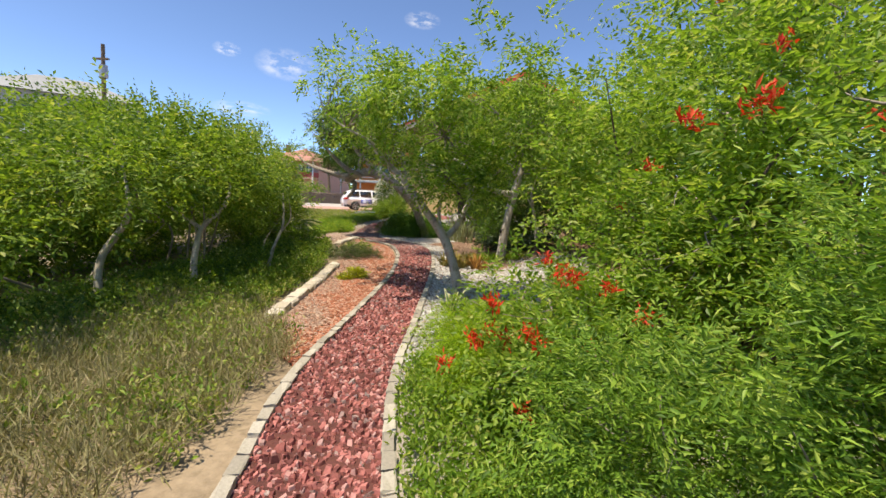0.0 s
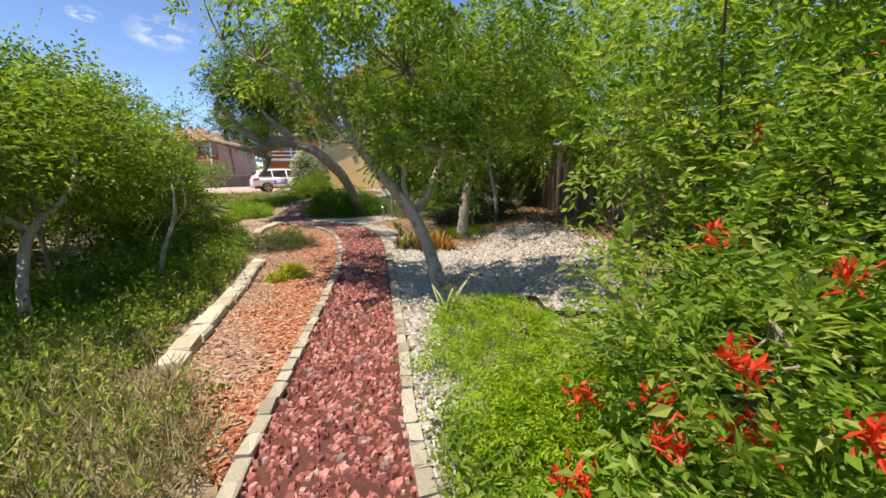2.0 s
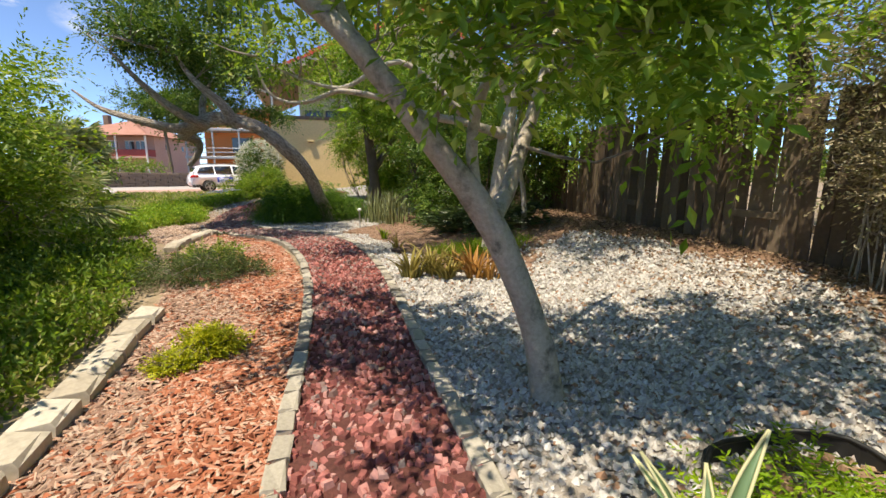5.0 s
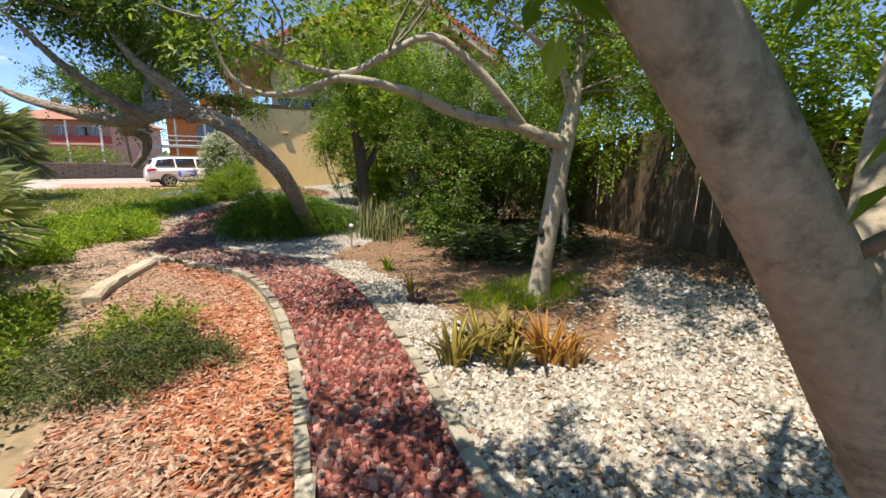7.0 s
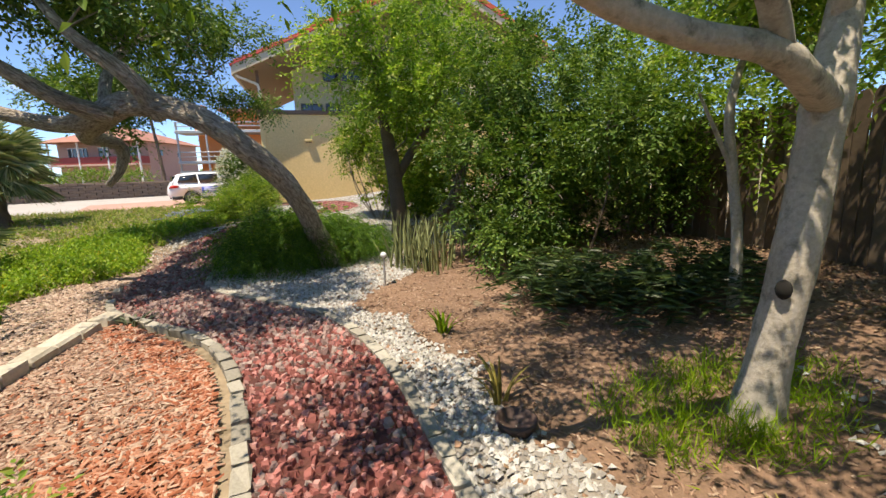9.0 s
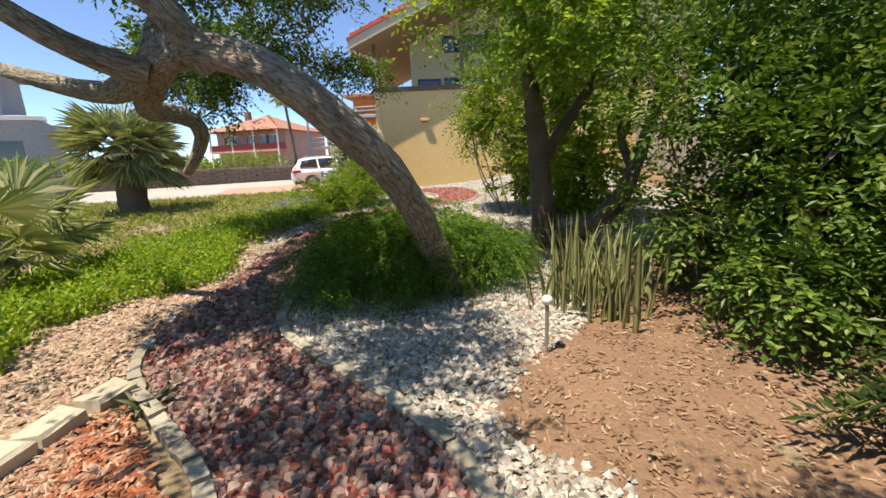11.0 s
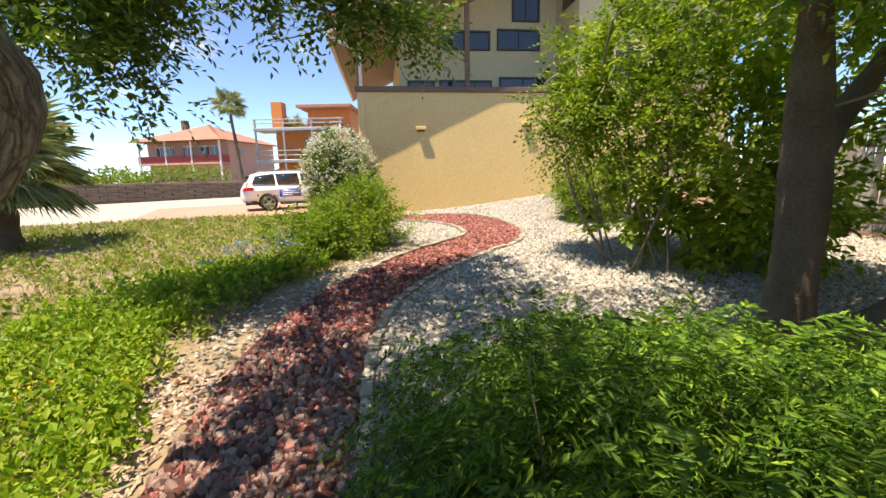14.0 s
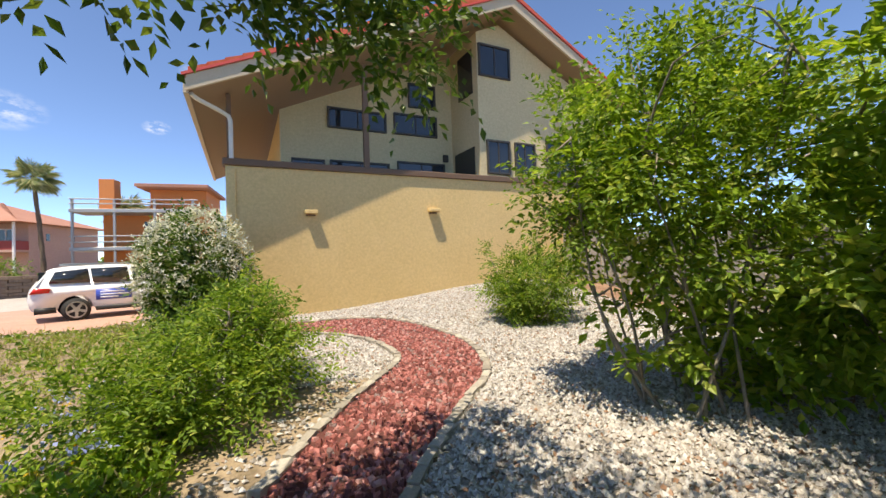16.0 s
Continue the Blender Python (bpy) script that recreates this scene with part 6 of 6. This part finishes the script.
def fan_palm(name, label, x, y, trunk_h, trunk_r, fronds, stalk, size, seed, low=-0.5, lean=(0, 0)):
    rng = np.random.default_rng(seed)
    z = gz(x, y)
    t = thing(name, label, "palm", at=(x, y, z))
    top = np.array([x + lean[0], y + lean[1], z + trunk_h])
    limbs("trunk", [([(x, y, z - 0.05), (x + lean[0] * 0.4, y + lean[1] * 0.4, z + trunk_h * 0.5), tuple(top)], [trunk_r * 1.15, trunk_r, trunk_r * 0.9])], M["bark_dark"], t, 14, 0.09)
    for i in range(fronds):
        a, e = rng.uniform(0, 6.28), rng.uniform(low, 1.2)
        way = np.array([math.cos(a) * math.cos(e), math.sin(a) * math.cos(e), math.sin(e)])
        v, f, sv, sf = fan_frond(top, way, stalk * rng.uniform(0.8, 1.15), size * rng.uniform(0.8, 1.15), rng)
        fr = hang("frond", mesh_np("frond", v, f, M["palm_leaf"]), t)
        hang("stalk", mesh_np("stalk", sv, sf, M["palm_leaf"], True), fr)
    return t


fan_palm("sabal_palm", "short cabbage palm with a stout trunk and fan leaves", -11.0, 24.0, 2.0, 0.34, 100, 0.95, 0.85, 5, -0.7)
fan_palm("palmetto", "low fan palm with stiff pointed leaves", -7.5, 17.2, 0.5, 0.22, 26, 0.95, 0.8, 6, -0.1)
fan_palm("palmetto", "fan palm among the scrub", -5.9, 13.4, 0.7, 0.18, 22, 0.9, 0.8, 8, -0.1)
fan_palm("tall_palm", "tall thin fan palm with a small crown", -20.2, 59.5, 9.0, 0.15, 44, 0.8, 1.15, 7, -1.0, (-0.7, 0))
fan_palm("tall_palm", "fan palm behind the orange house", -16.6, 66.0, 7.2, 0.2, 26, 0.9, 1.4, 9, -0.5)
fan_palm("tall_palm", "fan palm behind the orange house", -12.9, 66.0, 7.6, 0.2, 26, 0.9, 1.4, 10, -0.5)


# ---- across the street ----
RW = curve_pts([(-48, 22.0), (-36, 30.5), (-28, 37.0), (-21, 44.0), (-15, 50.0), (-11, 54.5)], 0.5)
rw = thing("retaining_wall", "brown block retaining wall along the street", "retaining wall", kind="structure")
a2, b2 = RW, RW + np.array([-0.3, 0.3])
v = np.concatenate([np.column_stack([q, np.full(len(q), h)]) for q, h in ((a2, 0.0), (a2, 1.45), (b2, 1.45), (b2, 0.0))]).reshape(4, -1, 3).transpose(1, 0, 2).reshape(-1, 3)
n = len(a2)
i, j = np.meshgrid(np.arange(n - 1), np.arange(4), indexing="ij")
hang("wall", mesh_np("wall", v, np.stack([i * 4 + j, (i + 1) * 4 + j, (i + 1) * 4 + (j + 1) % 4, i * 4 + (j + 1) % 4], -1).reshape(-1, 4)[:, ::-1], M["rwall"]), rw)
course = piece_meshes("course", (0.96, 0.34, 0.17), M["rwall"], 3, 0.02, 8, 0.012)
cp, ch = along(RW, 1.0)
for q, a in zip(cp, ch):
    for h in range(7):
        ob = new("course", course[(h * 7 + int(q[0] * 3)) % 3])
        ob.parent = rw
        ob.matrix_world = pose(q[0] - 0.04 + (h % 2) * 0.4 * math.cos(a), q[1] + (h % 2) * 0.4 * math.sin(a) - 0.02, 0.2 + h * 0.185, 0, 0, math.degrees(a))
hedge = thing("hedge", "clipped green hedge on top of the wall", "hedge", at=(-25, 41.0, 1.4))
hb = [(x - 0.9, y + 0.9, 1.9, 0.9, 0.9, 0.65) for x, y in curve_pts([(-47, 23.0), (-36, 30.7), (-28, 37.2), (-21.5, 43.6), (-16.8, 48.2)], 0.9)]
crown(hedge, hb, 1900, 22, 0.3, 0.13, 0.08, M["hedge"], 71, 0.6, 0.0, 0.4)


def simple_house(name, label, m, parts):
    t = thing(name, label, "house", at=m.translation)
    for nm, a, b, mat in parts:
        boxed(nm, a, b, M[mat], t, 0.02, m)
    return t


def hip(parent, m, x0, x1, y0, y1, z, rise, mat):
    bm = bmesh.new()
    c = [bm.verts.new(q) for q in ((x0, y0, z), (x1, y0, z), (x1, y1, z), (x0, y1, z))]
    ins = (y1 - y0) / 2
    r = [bm.verts.new((x0 + ins, (y0 + y1) / 2, z + rise)), bm.verts.new((x1 - ins, (y0 + y1) / 2, z + rise))]
    for q in ((c[0], c[1], r[1], r[0]), (c[1], c[2], r[1]), (c[2], c[3], r[0], r[1]), (c[3], c[0], r[0]), (c[3], c[2], c[1], c[0])):
        bm.faces.new(q)
    bmesh.ops.recalc_face_normals(bm, faces=bm.faces)
    bmesh.ops.transform(bm, matrix=m, verts=bm.verts)
    part("roof", bm, mat, parent)


pm = pose(-28.2, 73.5, 0.7, 0, 0, -12)
ph = simple_house("pink_house", "pink two-storey house with red hip roof and balcony", pm, [
    ("wall", (-12.5, 1.6, 0), (0, 13, 6.2), "pink"), ("balcony_floor", (-12.5, -0.2, 3.05), (0, 1.6, 3.3), "pink"),
    ("balustrade", (-12.5, -0.2, 3.3), (-0.05, -0.08, 4.25), "red_rail"), ("balustrade", (-0.1, -0.06, 3.3), (0.02, 1.6, 4.25), "red_rail")])
for x in (-12.3, -8.3, -4.4, -0.2):
    boxed("post", (x, -0.25, 0), (x + 0.2, -0.05, 6.2), M["white_paint"], ph, 0.02, pm)
for x0, x1 in ((-11, -9.8), (-9.4, -8.4), (-6.8, -5.4), (-4.2, -3.0), (-2.6, -1.4)):
    w = boxed("window", (x0, 1.5, 4.0), (x1, 1.62, 5.5), M["glass"], ph, 0.0, pm)
    boxed("frame", (x0 - 0.1, 1.53, 5.5), (x1 + 0.1, 1.6, 5.62), M["white_paint"], w, 0.0, pm)
    boxed("mullion", ((x0 + x1) / 2 - 0.05, 1.44, 4.0), ((x0 + x1) / 2 + 0.05, 1.5, 5.5), M["white_paint"], w, 0.0, pm)
for y in (4.0, 8.0):
    boxed("window", (-0.02, y, 4.4), (0.03, y + 0.5, 5.2), M["glass"], ph, 0.0, pm)
hip(ph, pm, -13.4, 0.9, -1.0, 14, 6.2, 2.9, M["far_roof"])
boxed("chimney", (-10.4, 6, 7.5), (-9.6, 6.8, 9.8), M["rwall"], ph, 0.03, pm)

om = pose(-18.8, 62.0, 0.6, 0, 0, -4)
oh = simple_house("orange_house", "orange three-storey house with grey timber decks", om, [
    ("wall", (0.8, 2.0, 0), (9, 10, 6.6), "orange"), ("chimney", (0.4, 2.2, 6.6), (1.6, 3.6, 9.4), "orange"), ("deck", (-0.6, -0.6, 6.0), (9, 2.2, 6.3), "metalgrey"),
    ("deck", (-0.6, -0.6, 2.7), (9, 2.2, 3.0), "metalgrey"), ("roof", (3.5, 1.2, 8.6), (9.5, 10, 8.9), "far_roof"), ("wall", (4.2, 3.0, 6.6), (9, 9.5, 8.6), "orange"), ("window", (4.0, 1.95, 3.6), (6.4, 2.02, 5.4), "glass")])
for x in (-0.5, 2.5, 5.5, 8.5):
    boxed("post", (x, -0.55, 0), (x + 0.18, -0.37, 7.2), M["metalgrey"], oh, 0.02, om)
for z in (3.4, 3.9, 6.7, 7.1):
    boxed("rail", (-0.6, -0.58, z), (9, -0.5, z + 0.1), M["metalgrey"], oh, 0.01, om)

gm = pose(-37.0, 38.5, 1.4, 0, 0, 38)
gh = simple_house("grey_house", "pale grey two-storey house behind a hedge", gm, [
    ("wall", (-9, 0, 0), (6, 9, 4.2), "grey_siding"), ("wall", (-8, 1.0, 4.2), (4, 9, 8.0), "grey_siding"), ("band", (-9.3, -0.3, 4.1), (6.3, 1.1, 4.4), "white_paint"),
    ("door", (1.0, -0.06, 0), (2.2, 0.02, 2.3), "frame"), ("window", (-3, -0.05, 1.0), (-1.4, 0.02, 2.6), "glass"), ("window", (3.2, -0.05, 1.0), (4.8, 0.02, 2.6), "glass"), ("window", (-5, 0.95, 5.2), (-3, 1.02, 6.8), "glass"), ("window", (0, 0.95, 5.2), (2, 1.02, 6.8), "glass")])
hip(gh, gm, -8.6, 4.6, 0.4, 9.6, 8.0, 2.2, M["grey_siding"])
pole = thing("utility_pole", "tall wooden utility pole with a transformer", "utility pole", at=(-24.6, 27.5, 0.2))
v, f = tube_arrays([(-24.6, 27.5, 0.0), (-24.6, 27.5, 6), (-24.5, 27.5, 10.5)], [0.16, 0.14, 0.11], 10, 0.02, 0.5)
hang("pole", mesh_np("pole", v, f, M["bark_dark"], True), pole)
boxed("crossarm", (-25.2, 27.4, 9.5), (-24.1, 27.55, 9.62), M["bark_dark"], pole, 0.01)
v, f = tube_arrays([(-24.3, 27.25, 8.3), (-24.3, 27.25, 8.7), (-24.3, 27.25, 9.1)], [0.24, 0.25, 0.24], 12, 0.0, 0.2)
hang("transformer", mesh_np("transformer", v, f, M["metalgrey"], True), pole, "grey transformer can")

# distant scrub that closes the horizon
far = thing("far_trees", "distant line of scrub and trees", "trees", kind="stuff")
rg = np.random.default_rng(99)
fb = []
for a in np.linspace(-2.9, 2.6, 90):
    r = rg.uniform(85, 130)
    if -0.75 < a < -0.02:
        r += 60
    x, y = r * math.sin(a), 16 + r * math.cos(a)
    h = rg.uniform(1.6, 3.2)
    fb.append((x, y, h * 0.8, rg.uniform(4, 8), rg.uniform(4, 8), h))
p2, o2, c2 = clumped(fb, 3000, 12, 1.3, rg, 0.4)
v, f = leaves(p2, o2, 1.3, 0.9, rg, 0.9)
hang("foliage", mesh_np("foliage", above_ground(v), f, M["leaf"]), far)
# near backing scrub beyond the fence and behind the start
for i, (x, y, bl) in enumerate([(-8.5, 5.0, [(0, 0, 1.6, 1.8, 3.0, 1.6), (0.5, 5, 1.8, 1.6, 2.5, 1.7)]), (0.5, -4.5, [(0, 0, 1.2, 2.5, 1.0, 1.3), (-3.5, 0, 1.1, 2.0, 1.0, 1.2)]), (8.5, 8.0, [(0, 0, 1.5, 1.2, 5.0, 2.2), (0, 9, 1.6, 1.2, 5.0, 2.4)])]):
    shrub("scrub", "dense green scrub closing the garden", (x, y), bl, 420, 40, 0.45, 0.11, 0.055, M["leaf_dark"], 120 + i, stems=8)
# small white clouds, far off
for az, el, w, hgt in ((-25.0, 15.2, 7.5, 4.2), (-31.5, 15.8, 3.2, 1.8), (-12.6, 15.6, 3.0, 1.8), (-30.0, 9.5, 7.0, 2.0), (-8.0, 22.0, 5.0, 2.5)):
    dist = 1400.0
    ce = Vector((math.sin(radians(az)) * dist, math.cos(radians(az)) * dist, math.tan(radians(el)) * dist))
    bm = bmesh.new()
    sx2, sz2 = dist * math.tan(radians(w)) / 2, dist * math.tan(radians(hgt)) / 2
    bm.faces.new([bm.verts.new(q) for q in ((-sx2, 0, -sz2), (sx2, 0, -sz2), (sx2, 0, sz2), (-sx2, 0, sz2))])
    me = bpy.data.meshes.new("cloud")
    bm.to_mesh(me)
    bm.free()
    me.materials.append(M["cloud"])
    cl = tagged(new("cloud", me), "small white cloud in the blue sky", "cloud", "clouds", "structure")
    cl.matrix_world = pose(*ce, 0, 0, -az)

# ---- pieces of the edging, wall and fence ----
rng = np.random.default_rng(5)
edging = thing("edging", "low border of small concrete pavers along the path", "path edging", kind="structure")
pav = piece_meshes("paver", (0.185, 0.085, 0.09), M["paver"], 5, 0.008, 1)
lay("paver", edging, pav, curve_pts([p[2:] for p in PATH_EDGES], 0.05), 0.198, -0.02, rng)
lay("paver", edging, pav, curve_pts([p[:2] for p in PATH_EDGES[:15]], 0.05), 0.198, -0.02, rng, keep=lambda q: not 15.2 < q[1] < 15.5)
lay("paver", edging, pav, curve_pts([p[:2] for p in PATH_EDGES[19:]], 0.05), 0.198, -0.025, rng)
stone_wall = thing("stone_wall", "low garden wall of pale cut blocks", "garden wall", kind="structure")
lay("block", stone_wall, piece_meshes("block", (0.285, 0.19, 0.24), M["block"], 5, 0.018, 2, 0.008), WALL, 0.30, -0.115, rng, 0.0, lambda q: not 9.55 < q[1] < 12.2, 2.0)

fence = thing("fence", "tall weathered brown wooden picket fence", "fence", kind="structure")
def picket_meshes(mat, h):
    out = []
    for i in range(5):
        r = np.random.default_rng(i + 70)
        w, hh = 0.138 + r.normal(0, 0.004), h + r.normal(0, 0.02)
        bm = bmesh.new()
        pts = [(-w / 2, 0), (w / 2, 0), (w / 2, hh - 0.06), (w / 4, hh), (-w / 4, hh), (-w / 2, hh - 0.06)]
        a = [bm.verts.new((x, -0.011, z)) for x, z in pts]
        b = [bm.verts.new((x, 0.011, z)) for x, z in pts]
        bm.faces.new(a)
        bm.faces.new(b[::-1])
        for j in range(6):
            bm.faces.new((a[j], b[j], b[(j + 1) % 6], a[(j + 1) % 6]))
        bmesh.ops.recalc_face_normals(bm, faces=bm.faces)
        me = bpy.data.meshes.new("picket")
        bm.to_mesh(me)
        bm.free()
        me.materials.append(mat)
        out.append(me)
    return out
lay("picket", fence, picket_meshes(M["fence"], 1.85), FENCE, 0.152, -0.03, rng, 0.0, lambda q: q[1] < 20.2, 0.7)
lay("picket", fence, picket_meshes(M["fence_grey"], 1.85), FENCE, 0.152, -0.03, rng, 0.0, lambda q: q[1] >= 20.2, 1.0)
rail = piece_meshes("rail", (2.42, 0.04, 0.09), M["fence"], 2, 0.004, 3, 0.002)
post = piece_meshes("post", (0.09, 0.09, 1.9), M["fence"], 2, 0.006, 4, 0.002)
for h in (0.35, 1.45):
    lay("rail", fence, rail, FENCE, 2.4, h, rng, -0.04, None, 0.3)
lay("post", fence, post, FENCE, 2.4, -0.05, rng, -0.11, None, 0.5)
